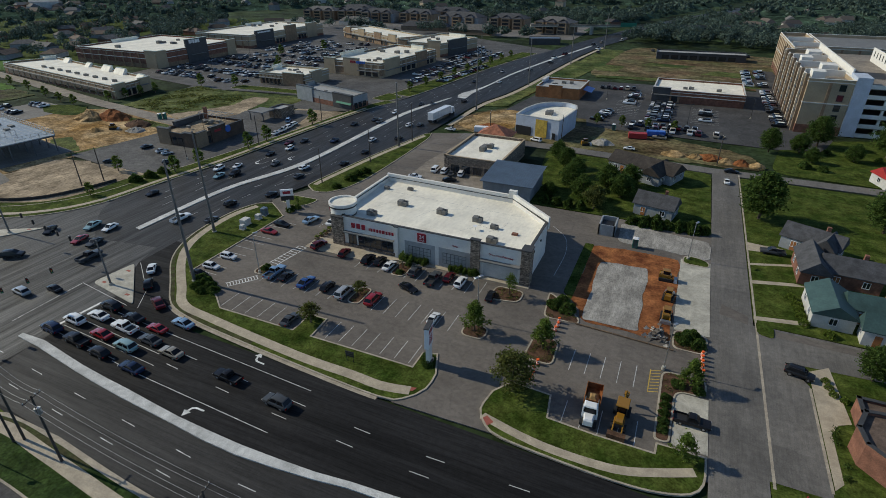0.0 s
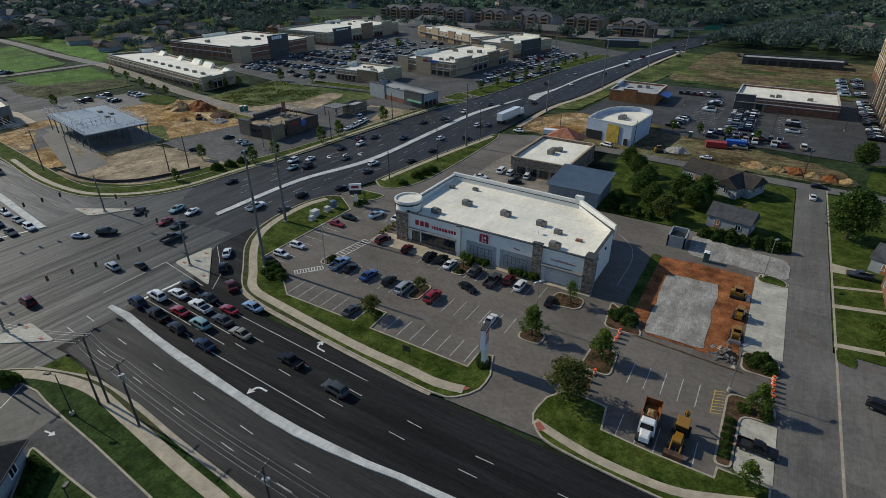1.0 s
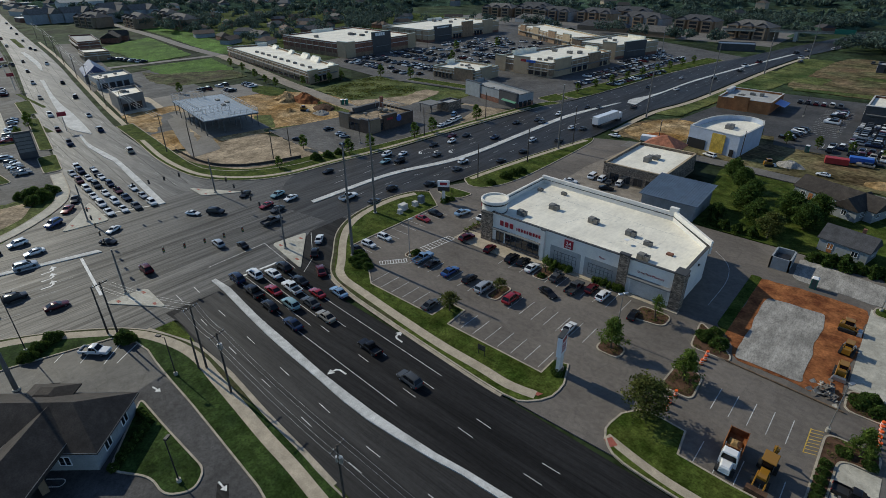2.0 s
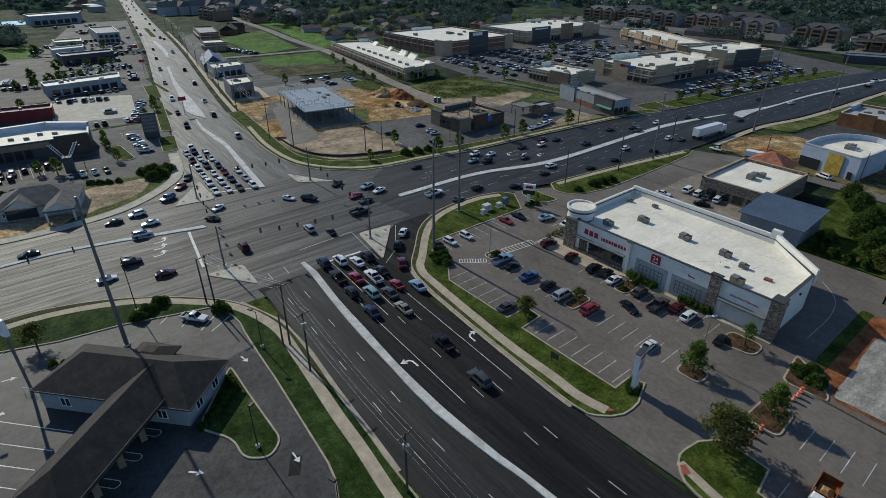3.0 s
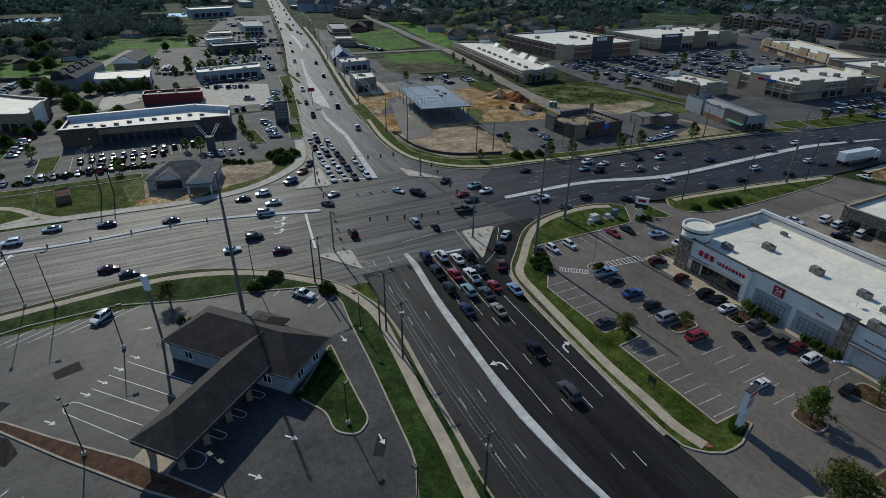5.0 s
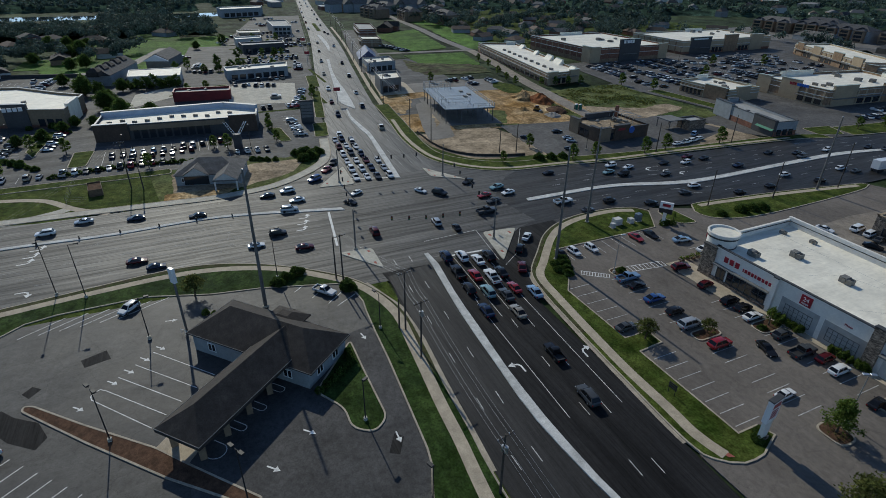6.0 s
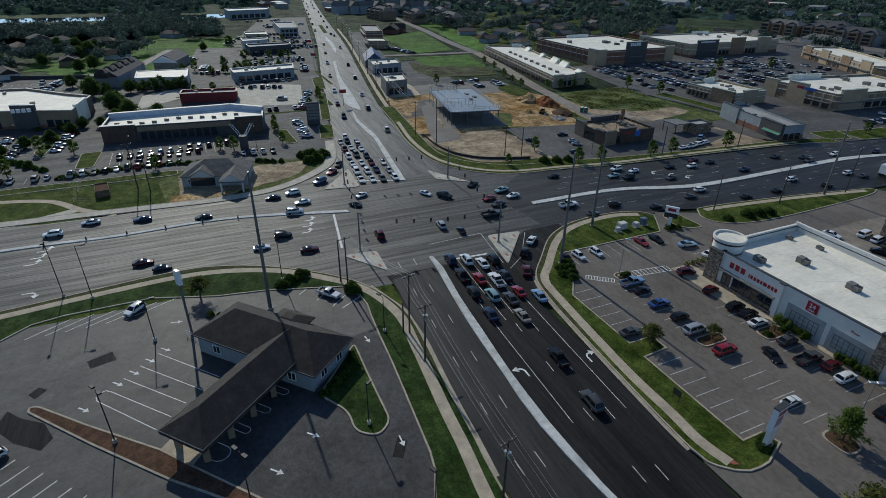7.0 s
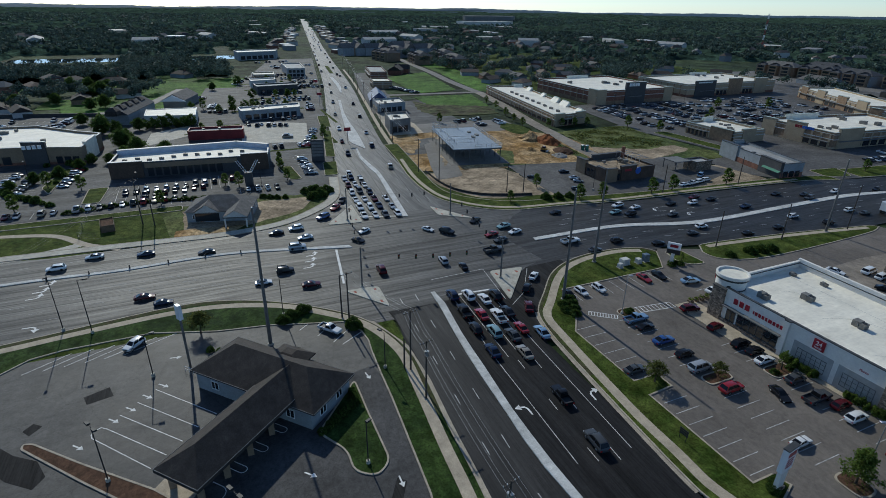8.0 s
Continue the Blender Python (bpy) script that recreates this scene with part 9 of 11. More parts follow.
place(big, [(18.9, 134.5, 0, 0, 0.82), (44, 137, 0, 80, 0.75), (60, 128, 0, 140, 0.8), (40, 205, 0, 30, 0.7), (58, 200, 0, 210, 0.85), (25, 192, 0, 10, 0.55), (70, 212, 0, 60, 0.8), (82, 205, 0, 100, 0.9), (30.5, 78.5, 0, 0, 0.42), (33, 70, 0, 40, 0.4)], "large oaks")
mid = tree("leafy garden tree behind the pharmacy", 6.4, 3.0, 0.7, "leaf_dark", 0.24, 120, 55, 11)
place(mid, [(-26, 137, 0, 0, 1.0), (-22, 131, 0, 60, 0.9), (-17, 140, 0, 100, 1.0), (-12, 144, 0, 150, 0.9), (-27, 146, 0, 190, 0.8), (-31, 152, 0, 230, 0.9), (-19, 127, 0, 20, 0.7), (-13, 135, 0, 270, 0.95), (-30, 128, 0, 310, 0.6), (-35, 160, 0, 20, 0.8), (48, 112, 0, 0, 0.9), (-257, -37, 0, 0, 1.2), (-264, -36, 0, 50, 1.0), (-288, -47.6, 0, 90, 1.3), (-314, -59, 0, 20, 0.9), (-359, -61, 0, 30, 1.0), (-366, -55, 0, 80, 1.1), (-343, -42, 0, 120, 0.9), (-407, -61, 0, 10, 1.5), (-400, -66, 0, 70, 1.2), (-385, -82, 0, 0, 1.0), (-381, -100, 0, 40, 1.1), (-372, -108, 0, 40, 0.9), (-418, 4, 0, 0, 0.8), (-432, -60, 0, 0, 1.2), (-440, -72, 0, 50, 1.3), (-452, -84, 0, 90, 1.2), (-298, -28, 0, 0, 0.5), (-296, -22, 0, 40, 0.45), (-296, -16, 0, 90, 0.5), (-297, -11, 0, 10, 0.45), (-292, -33, 0, 10, 0.9),
      (-206, -64, 0, 0, 0.55), (-213, -59, 0, 50, 0.6), (-220, -53, 0, 70, 0.55), (-227, -48, 0, 20, 0.6), (-234, -45, 0, 90, 0.6), (-232, -39, 0, 0, 0.6),
      (-242, -30, 0, 140, 1.1), (-238, -20, 0, 10, 0.9), (56, 150, 0, 0, 0.8), (34, 196, 0, 0, 0.9), (48, 192, 0, 0, 0.8), (36, 186, 0, 70, 0.7)], "garden trees")
place(tree("bushy pink-brown tree among green gardens", 6, 2.6, 1.0, "leaf_brown", 0.26, 60, 40, 12), [(-18, 120.5 + 4, 0, 0, 1.0)])
place(shrub("dense green hedge along the yard", 1.8, 1.3, 2.2, "leaf_dark", 0.22, 1500, 13), [(-8 + k * 2.5, 119.5 + 0.15 * k, 0, k * 60, 0.9 + 0.15 * (k % 3)) for k in range(7)] + [(-30 + k * 3, 123.5, 0, k * 45, 0.9) for k in range(4)], "yard hedge")
street = tree("small green tree in a parking lot bed", 4.6, 1.35, 0.8, "leaf", 0.22, 36, 30, 14)
place(street, [(-176, -20, 0, 0, 1.0), (-186, 3, 0, 40, 1.1), (-200, -44, 0, 80, 1.1), (-183, -58, 0, 0, 1.2), (-206, -54, 0, 0, 1.2), (-188, 19, 0, 0, 0.9), (-202, 19, 0, 0, 0.8), (-214, 20, 0, 0, 0.8), (-189, -1, 0, 0, 0.9), (-205, 18.6, 0, 60, 0.9), (-233, 156, 0, 0, 1.0), (-231, 163, 0, 0, 1.0), (-230, 170, 0, 0, 1.0), (-229, 177, 0, 0, 1.0),
              (-220, 196, 0, 0, 1.3), (-205, 203, 0, 0, 1.2), (-210, 240, 0, 0, 1.2), (-225, 260, 0, 0, 1.2), (-130, 128, 0, 0, 1.2), (-133, 110, 0, 0, 1.1), (-140, 80, 0, 0, 0.8), (-134, 102, 0, 0, 1.1), (-128, 160, 0, 0, 1.3), (-130, 137, 0, 0, 1.2), (-247, 290, 0, 0, 1.4), (-235, 320, 0, 0, 1.4), (-150, 96, 0, 0, 1.0), (-247, 44, 0, 0, 1.1), (-256, 46, 0, 50, 1.0), (-236, 38, 0, 90, 0.9), (-276, 2, 0, 0, 1.2), (-275, -6, 0, 40, 1.1), (-331, 22, 0, 0, 1.3), (-329, 40, 0, 60, 1.2), (-370, 40, 0, 0, 1.2), (-371, 52, 0, 80, 1.1), (-411, 50, 0, 0, 1.2), (-443, 60, 0, 20, 1.3), (-340, -4, 0, 0, 1.4), (-336, -10, 0, 90, 1.2), (-234, -34, 0, 10, 1.3), (-262, 108, 0, 0, 1.1), (-240, 145, 0, 30, 1.0), (-252, 147, 0, 70, 0.9), (-268, 151, 0, 20, 1.0), (-290, 157, 0, 60, 1.0), (-310, 161, 0, 90, 1.0)] +
      [(-121 + k * 1.7, 226 + k * 14, 0.1, k * 50, 1.0) for k in range(9)] + [(-40 + 9 * k, 204, 0, k * 30, 0.9) for k in range(5)], "small parking lot trees")
place(shrub("low dark bush in rough grass", 1.4, 1.2, 1.4, "leaf_dark", 0.26, 700, 15), [(x, y, 0, k * 37, 0.7 + 0.2 * (k % 4)) for k, (x, y) in enumerate([(random.uniform(26, 90), random.uniform(172, 206)) for _ in range(26)] + [(random.uniform(-236, -208), random.uniform(-60, -46)) for _ in range(8)] + [(-204 + k * 2.6, -66 + k * 2.3) for k in range(8)])], "scattered bushes")



def inside(p, poly):
    hit = False
    for (x0, y0), (x1, y1) in zip(poly, poly[1:] + poly[:1]):
        if (y0 > p[1]) != (y1 > p[1]) and p[0] < (x1 - x0) * (p[1] - y0) / (y1 - y0) + x0:
            hit = not hit
    return hit


lot_tree = tree("dark green tree between roadside lots", 5.6, 2.3, 0.5, "leaf_dark", 0.34, 44, 26, 51)
place(lot_tree, [(-294 + 0.4 * (k % 3), -30 + 3.3 * k, 0, 47 * k, 0.8 + 0.13 * (k % 4)) for k in range(7)] + [(-328 - 2 * k, 4 + 7 * k, 0, 61 * k, 0.8 + 0.1 * (k % 3)) for k in range(5)] + [(-300, -49, 0, 10, 1.3), (-288, -42, 0, 80, 1.1), (-352, 12, 0, 30, 1.0), (-374, 48, 0, 60, 0.9), (-412, 40, 0, 20, 0.9), (-446, 44, 0, 50, 1.0), (-440, 22, 0, 90, 1.2), (-372, 26, 0, 140, 1.1)], "trees between roadside lots")


def ground_cover(polys, leaf, size, per, h, label, gaps=-9.0):
    """Low leafy tufts all over some beds, one mesh."""
    rq = np.random.default_rng(41)
    pts = []
    for poly in polys:
        inner = shrink(poly, 0.55)[1]
        x0, x1 = min(p[0] for p in inner), max(p[0] for p in inner)
        y0, y1 = min(p[1] for p in inner), max(p[1] for p in inner)
        for _ in range(int((x1 - x0) * (y1 - y0) * 1.6)):
            p = (rq.uniform(x0, x1), rq.uniform(y0, y1))
            if inside(p, inner) and noise.noise(Vector((p[0] * 0.11, p[1] * 0.11, 2.0))) + 0.5 * noise.noise(Vector((p[0] * 0.4, p[1] * 0.4, 7.0))) > gaps:
                k = rq.normal(size=(per, 3)) * np.array((0.22, 0.22, h * 0.35))
                k[:, 2] = np.abs(k[:, 2])
                pts.append(k + np.array((*p, 0.13)))
    ob = new("ground_cover", quads_mesh("ground_cover", leaves(rq, np.concatenate(pts), size, 0.8), leaf))
    return tagged(ob, label, "plants", kind="stuff")


ground_cover(ISLANDS, "leaf_brown", 0.1, 16, 0.5, "low olive tufts of planting in mulch beds")
ground_cover([[(-221, 155), (-223, 182), (-221, 195), (-182, 188), (-179.5, 172), (-187, 157), (-193, 151), (-206, 153)], [(-199, 140), (-178, 138.4), (-173, 135), (-184, 134.6), (-197, 137)]], "leaf_brown", 0.26, 5, 0.4, "rough green weeds of an overgrown field", 0.0)
ground_cover([[(24.4, 66.6), (23.0, 64.4), (23.0, 55.8), (25.0, 56.8), (24.6, 59.9), (24.3, 62.8)]], "leaf_dark", 0.11, 60, 0.5, "dense dark green ivy beside the brick wall")
# Woods and garden trees out to the horizon
KEEP = [(-395, 440, -95, 552), (-1500, 690, -1400, 900), (-450, -40, -330, 62), (-362, 60, -70, 432), (-100, 150, 100, 425), (-330, -140, -100, 62), (-700, 20, -300, 150), (-110, -200, 120, 230), (-640, 120, -330, 210), (-742, -178, -560, -66), (-725, -8, -575, 60), (-420, -135, -300, -45), (-400, 640, -200, 700), (-720, 150, -630, 270), (-640, 196, -340, 210), (-120, 400, 10, 440)]


def clear(x, y):
    if any(a < x < c and b < y < d for a, b, c, d in KEEP):
        return False
    if x < -300 and abs(y - (66 + (-x - 303) * 0.168)) < (48 if x > -480 else 60 if x > -900 else 44 if x > -1300 else 15) and x > -2300:
        return False
    if y > 380 and abs(x - (-75 + (y - 459) * 0.29)) < 24 and y < 1000:
        return False
    return True


def wooded(x, y, rr):
    if not clear(x, y):
        return False
    if -650 < x < -340 and 196 < y < 400:
        return noise.noise(Vector((x * 0.05, y * 0.05, 2.3))) > -0.02
    dense = noise.noise(Vector((x * 0.006, y * 0.006, 0.3)))
    if y < -55 and -480 < x < -350:
        return dense > -0.3
    if (y < 20 and x < -480) or (x > -60 and y > 420) or rr > 900:
        return dense > -0.75
    return dense > (-0.05 if y < -50 else 0.05 if y < 40 else -0.25)


rg = np.random.default_rng(3)
# The closed canopy of the far woods: one lumpy sheet over the ground, sunk below it where the land is open
HOMES = [(-395, 210), (-425, 225), (-455, 214), (-485, 240), (-395, 260), (-430, 275), (-470, 290), (-410, 320), (-445, 345), (-500, 320), (-480, 370), (-530, 300), (-560, 340), (-390, 380), (-420, 420), (-520, 400), (-600, 300), (-640, 280), (-570, 420), (-460, 430), (-380, 440), (-650, 340), (-700, 300)]
HOMES += [(-372, 232), (-412, 243), (-440, 252), (-505, 275), (-376, 300), (-405, 293), (-442, 312), (-468, 330), (-385, 345), (-505, 350)]
HOMES += [(-385, -75), (-470, -60), (-455, -100), (-500, -20), (-540, -70), (-560, 0), (130, 300), (150, 350), (110, 400), (170, 420), (120, 450), (200, 380), (60, 480), (230, 440), (90, 520), (150, 540), (40, 560)]
NA, NR = 350, 246
row_up = np.zeros((NR, NA))
cv = []
for j in range(NR):
    rr = 500 * 1.0091 ** j
    for i in range(NA):
        an = radians(64 + 142 * (i + rg.uniform(-0.35, 0.35)) / NA)
        rj = rr * (1 + rg.uniform(-0.003, 0.003))
        x, y = -2 + rj * math.cos(an), -4 + rj * math.sin(an)
        gz = -0.3 if rr < 2600 else -0.3 + 8 * (rr - 2600) / 2200
        up = wooded(x, y, rr) and not (-650 < x < -340 and 196 < y < 400) and not (rr < 800 and any((x - hx) ** 2 + (y - hy) ** 2 < 420 for hx, hy in HOMES))
        if rr > 900:
            up = up and noise.noise(Vector((x * 0.0045, y * 0.0045, 7.0))) < 0.42
        lump = noise.noise(Vector((x / 17, y / 17, 1.0))) * 3.5 + noise.noise(Vector((x / 60, y / 60, 4.0))) * 3.0
        row_up[j, i] = up
        cv.append((x, y, gz, (3.0 if rr < 1300 else 5.5) + lump * 0.7 + rg.uniform(0, 2.2 if rr < 1300 else 4.5)))
for _ in range(2):
    row_up = np.minimum(row_up, (row_up + np.roll(row_up, 1, 0) + np.roll(row_up, -1, 0) + np.roll(row_up, 1, 1) + np.roll(row_up, -1, 1)) / 5)
soft_up = (row_up + np.roll(row_up, 1, 0) + np.roll(row_up, -1, 0) + np.roll(row_up, 1, 1) + np.roll(row_up, -1, 1)) / 5
cv = [(x, y, gz - 2.0 + (up + 2.0) * k) for (x, y, gz, up), k in zip(cv, soft_up.ravel().tolist())]
canopy = Geo().add(cv, [(j * NA + i + 1, j * NA + i, (j + 1) * NA + i, (j + 1) * NA + i + 1) for j in range(NR - 1) for i in range(NA - 1)])
# The blue in these canopy colours is painted distance haze.
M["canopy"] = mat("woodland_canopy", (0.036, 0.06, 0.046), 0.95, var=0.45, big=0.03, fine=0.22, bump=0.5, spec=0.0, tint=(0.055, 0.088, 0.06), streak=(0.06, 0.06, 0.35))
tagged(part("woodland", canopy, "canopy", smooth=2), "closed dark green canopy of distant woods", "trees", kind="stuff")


def facing(rg, centres, normals, size):
    """Leaf sprays that lie on the outside of a crown, each turned a little out of its surface."""
    n = normals + rg.normal(size=normals.shape) * 0.38
    n /= np.linalg.norm(n, axis=1)[:, None]
    v = rg.normal(size=n.shape)
    u = np.cross(n, v)
    u /= np.linalg.norm(u, axis=1)[:, None]
    v = np.cross(n, u)
    k = size * rg.uniform(0.6, 1.35, (len(n), 1))
    return np.stack([centres - u * k, centres - v * k * 0.75, centres + u * k, centres + v * k * 0.75], 1)


def crown_points(rg, x, y, z, h, w, lobes, per):
    """The surface of one far tree: a few overlapping lobes, the highest in the middle."""
    pts, nrm = [], []
    tall = rg.uniform() < 0.18
    for j in range(lobes):
        an, q = rg.uniform(0, 6.283), (0.0 if j == 0 else rg.uniform(0.35, 0.75))
        c = np.array((q * w * math.cos(an), q * w * math.sin(an), h * (0.62 if j == 0 else rg.uniform(0.36, 0.58))))
        r3 = np.array((w, w, h * 0.4)) * ((0.62 if j == 0 else rg.uniform(0.42, 0.6)) * (0.7 if tall else 1.0)) * np.array((1, 1, 1.35 if tall else 1.0))
        d = rg.normal(size=(per, 3))
        d[:, 2] = np.abs(d[:, 2]) - 0.35
        d /= np.linalg.norm(d, axis=1)[:, None]
        pts.append(c + d * r3 * rg.uniform(0.82, 1.08, (per, 1)) + np.array((x, y, z)))
        nrm.append(d)
    return pts, nrm


# Roofs of the town that shows between the far trees
TOWN = []
rt = random.Random(31)
for k in range(84):                             # shops along the west road
    x = -700 - 850 * (k / 84) ** 1.1
    sgn = 1 if k % 2 else -1
    if x > -760 and sgn < 0:
        continue
    off = 26 + rt.uniform(0, 30 if x > -1000 else 16)
    TOWN.append((x, 66 + (-x - 303) * 0.168 + sgn * off, 9.5 + rt.uniform(-6, 6), rt.uniform(9, 22), rt.uniform(8, 13), rt.uniform(3.4, 5.6), 0.0 if rt.random() < 0.6 else rt.uniform(1.5, 2.6)))
for cx, cy, n, sp in ((-860, 300, 22, 70), (-1000, 560, 26, 120), (-760, 420, 18, 60), (-1250, 820, 26, 160), (-640, 560, 18, 70), (-1100, 60, 16, 80), (-1000, -230, 10, 60), (-760, -250, 10, 60), (-640, 900, 24, 130), (-420, 760, 18, 80), (-250, 900, 16, 110), (-520, 1180, 20, 160), (80, 640, 14, 70), (190, 560, 12, 60), (-1500, 500, 20, 160), (-1700, 240, 16, 160), (-1500, 1150, 20, 200), (-480, -190, 10, 50)):
    for _ in range(n):
        x, y = cx + rt.gauss(0, sp), cy + rt.gauss(0, sp)
        if clear(x, y):
            big_one = rt.random() < 0.16 and math.hypot(x, y) > 950
            TOWN.append((x, y, rt.uniform(0, 180), rt.uniform(26, 60) if big_one else rt.uniform(11, 19), rt.uniform(14, 24) if big_one else rt.uniform(8, 11), rt.uniform(6, 10) if big_one else rt.uniform(3, 6.5), 0.0 if big_one else rt.uniform(2.0, 3.6)))
town, cells = Geo(), set()
for x, y, a, L, W, h, rise in TOWN:
    c, n = math.cos(radians(a)), math.sin(radians(a))
    def T(px, py, z):
        return (x + px * c - py * n, y + px * n + py * c, z)
    q = [(-L / 2, -W / 2), (L / 2, -W / 2), (L / 2, W / 2), (-L / 2, W / 2)]
    town.add([T(*p, -0.3) for p in q] + [T(*p, h) for p in q], [(0, 1, 5, 4), (1, 2, 6, 5), (2, 3, 7, 6), (3, 0, 4, 7)], 0)
    if rise:
        e = [T(u * 1.08, v * 1.12, h - 0.1) for u, v in q]
        town.add(e + [T(-L * 0.36, 0, h + rise), T(L * 0.36, 0, h + rise)], [(0, 1, 5, 4), (2, 3, 4, 5), (1, 2, 5), (3, 0, 4)], 1)
    else:
        town.add([T(u * 1.01, v * 1.01, h - 0.02) for u, v in q] + [T(u * 1.01, v * 1.01, h + 0.35) for u, v in q], [(0, 1, 5, 4), (1, 2, 6, 5), (2, 3, 7, 6), (3, 0, 4, 7), (4, 5, 6, 7)], 2)
    for i in (-1, 0, 1, 2):                     # kept clear of trees, most of all on the side towards the lots
        for j in (-1, 0, 1):
            cells.add((int(x // 12) + i, int(y // 12) + j))


def mixed(name, tones, rough):
    """One material whose islands take one of several tones."""
    m = plain(name, (0.3, 0.3, 0.3), rough, 0.0, 0.3)
    t = m.node_tree
    ge, rp = t.nodes.new("ShaderNodeNewGeometry"), t.nodes.new("ShaderNodeValToRGB")
    rp.color_ramp.interpolation = "CONSTANT"
    for k, col in enumerate(tones):
        e = rp.color_ramp.elements[k] if k < 2 else rp.color_ramp.elements.new(k / len(tones))
        e.position, e.color = k / len(tones), rgb(col)
    t.links.new(ge.outputs["Random Per Island"], rp.inputs[0])
    t.links.new(rp.outputs[0], t.nodes["Principled BSDF"].inputs["Base Color"])
    return m


M["town_wall"] = mixed("town_walls", ((0.3, 0.22, 0.16), (0.45, 0.44, 0.41), (0.2, 0.1, 0.07), (0.24, 0.23, 0.22), (0.36, 0.3, 0.22)), 0.85)
M["town_shingle"] = mixed("town_shingles", ((0.07, 0.065, 0.06), (0.12, 0.1, 0.085), (0.05, 0.045, 0.045), (0.15, 0.145, 0.14), (0.1, 0.08, 0.065)), 0.9)
M["town_flat"] = mixed("town_flat_roofs", ((0.72, 0.7, 0.66), (0.3, 0.3, 0.29), (0.55, 0.55, 0.53), (0.2, 0.19, 0.18), (0.42, 0.4, 0.36)), 0.7)
tagged(part("distant_town", town, ["town_wall", "town_shingle", "town_flat"]), "roofs of a distant town between the trees", "buildings", kind="stuff")

packs = [(250, 620, 9000, 5, 28, 0.66), (620, 1300, 8000, 4, 11, 1.6), (1300, 2700, 8000, 3, 8, 2.7)]
for ra, rb_, count, lobes, per, size in packs:
    pts, nrm = [], []
    for _ in range(count):
        rr = math.sqrt(rg.uniform(ra * ra, rb_ * rb_))
        an = radians(rg.uniform(66, 204))
        x, y = -2 + rr * math.cos(an), -4 + rr * math.sin(an)
        if not wooded(x, y, rr) or (int(x // 12), int(y // 12)) in cells or (rr < 800 and any((x - hx * 0.98) ** 2 + (y - hy * 0.98) ** 2 < 230 for hx, hy in HOMES)):
            continue
        h = rg.uniform(7, 14) if rr < 1300 else rg.uniform(10, 17)
        w = h * rg.uniform(0.36, 0.55) * (1.0 if rr < 1300 else 1.5)
        p, n = crown_points(rg, x, y, -0.3 if rr < 2600 else 0.0, h, w, lobes, per)
        pts += p
        nrm += n
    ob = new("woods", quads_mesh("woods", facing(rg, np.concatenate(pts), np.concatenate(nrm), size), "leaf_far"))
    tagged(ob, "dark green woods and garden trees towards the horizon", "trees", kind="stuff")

# Garden trees behind the lots of the west road
pts, nrm = [], []
for x, y in [(-408, -36), (-393, -81), (-411, -101), (-413, -33), (-384, -50), (-400, -60), (-425, -75), (-436, -52), (-442, -92), (-380, -100), (-366, -92), (-405, -88), (-420, -55)]:
    for _ in range(3):
        h = rg.uniform(7, 12)
        p, n = crown_points(rg, x + rg.uniform(-9, 9), y + rg.uniform(-9, 9), 0.0, h, h * rg.uniform(0.36, 0.5), 7, 42)
        pts += p
        nrm += n
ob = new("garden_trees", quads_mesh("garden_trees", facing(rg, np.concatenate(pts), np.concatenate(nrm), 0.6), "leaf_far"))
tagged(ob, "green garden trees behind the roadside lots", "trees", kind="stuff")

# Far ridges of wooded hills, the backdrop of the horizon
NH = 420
# Distance haze is painted into the tones, bluer and paler ridge by ridge.
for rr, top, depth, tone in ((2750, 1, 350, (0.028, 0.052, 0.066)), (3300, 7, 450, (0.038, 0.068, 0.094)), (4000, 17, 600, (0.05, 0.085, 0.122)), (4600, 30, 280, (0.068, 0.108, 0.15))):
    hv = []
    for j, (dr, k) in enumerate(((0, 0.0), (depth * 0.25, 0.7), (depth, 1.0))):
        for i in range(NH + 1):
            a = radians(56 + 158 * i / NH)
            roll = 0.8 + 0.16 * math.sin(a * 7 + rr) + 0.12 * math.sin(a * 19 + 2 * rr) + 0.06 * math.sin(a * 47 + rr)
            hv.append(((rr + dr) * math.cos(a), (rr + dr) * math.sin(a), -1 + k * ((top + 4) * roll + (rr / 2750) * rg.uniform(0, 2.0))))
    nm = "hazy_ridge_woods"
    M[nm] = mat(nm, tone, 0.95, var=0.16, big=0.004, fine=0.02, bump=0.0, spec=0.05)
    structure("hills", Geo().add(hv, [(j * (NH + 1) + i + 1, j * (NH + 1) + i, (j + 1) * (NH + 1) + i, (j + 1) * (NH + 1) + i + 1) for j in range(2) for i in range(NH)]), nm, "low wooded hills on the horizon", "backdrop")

# Houses among the trees
r = random.Random(21)
for x, y in HOMES:
    hs = house("low house with a dark shingle roof among trees", x + r.uniform(-6, 6), y + r.uniform(-6, 6), r.uniform(0, 180), r.uniform(12, 18), r.uniform(8, 10), r.choice(("siding", "brick", "tanbrick", "siding_grey")), r.choice(("shingle", "shingle_grey", "shingle_brown")), wins=False, gable=r.random() < 0.5, chimney=r.random() < 0.3)
    hs["group"] = "houses among the trees"
    if not (-720 < x < -340 and 196 < y < 450):
        structure("house_lawn", Geo().prism(rounded([(x - 17, y - 15), (x + 17, y - 15), (x + 17, y + 15), (x - 17, y + 15)], 4), -0.28, -0.1 - 0.01 * (int(x) % 5)), "meadow", "green lawn round a house", "lawn")
building("wide white-roofed hall far off among trees", rect(-1545, 712, -1495, 872), 15, "siding", "roof", 0.5, "cap", category="hall", name="hall")
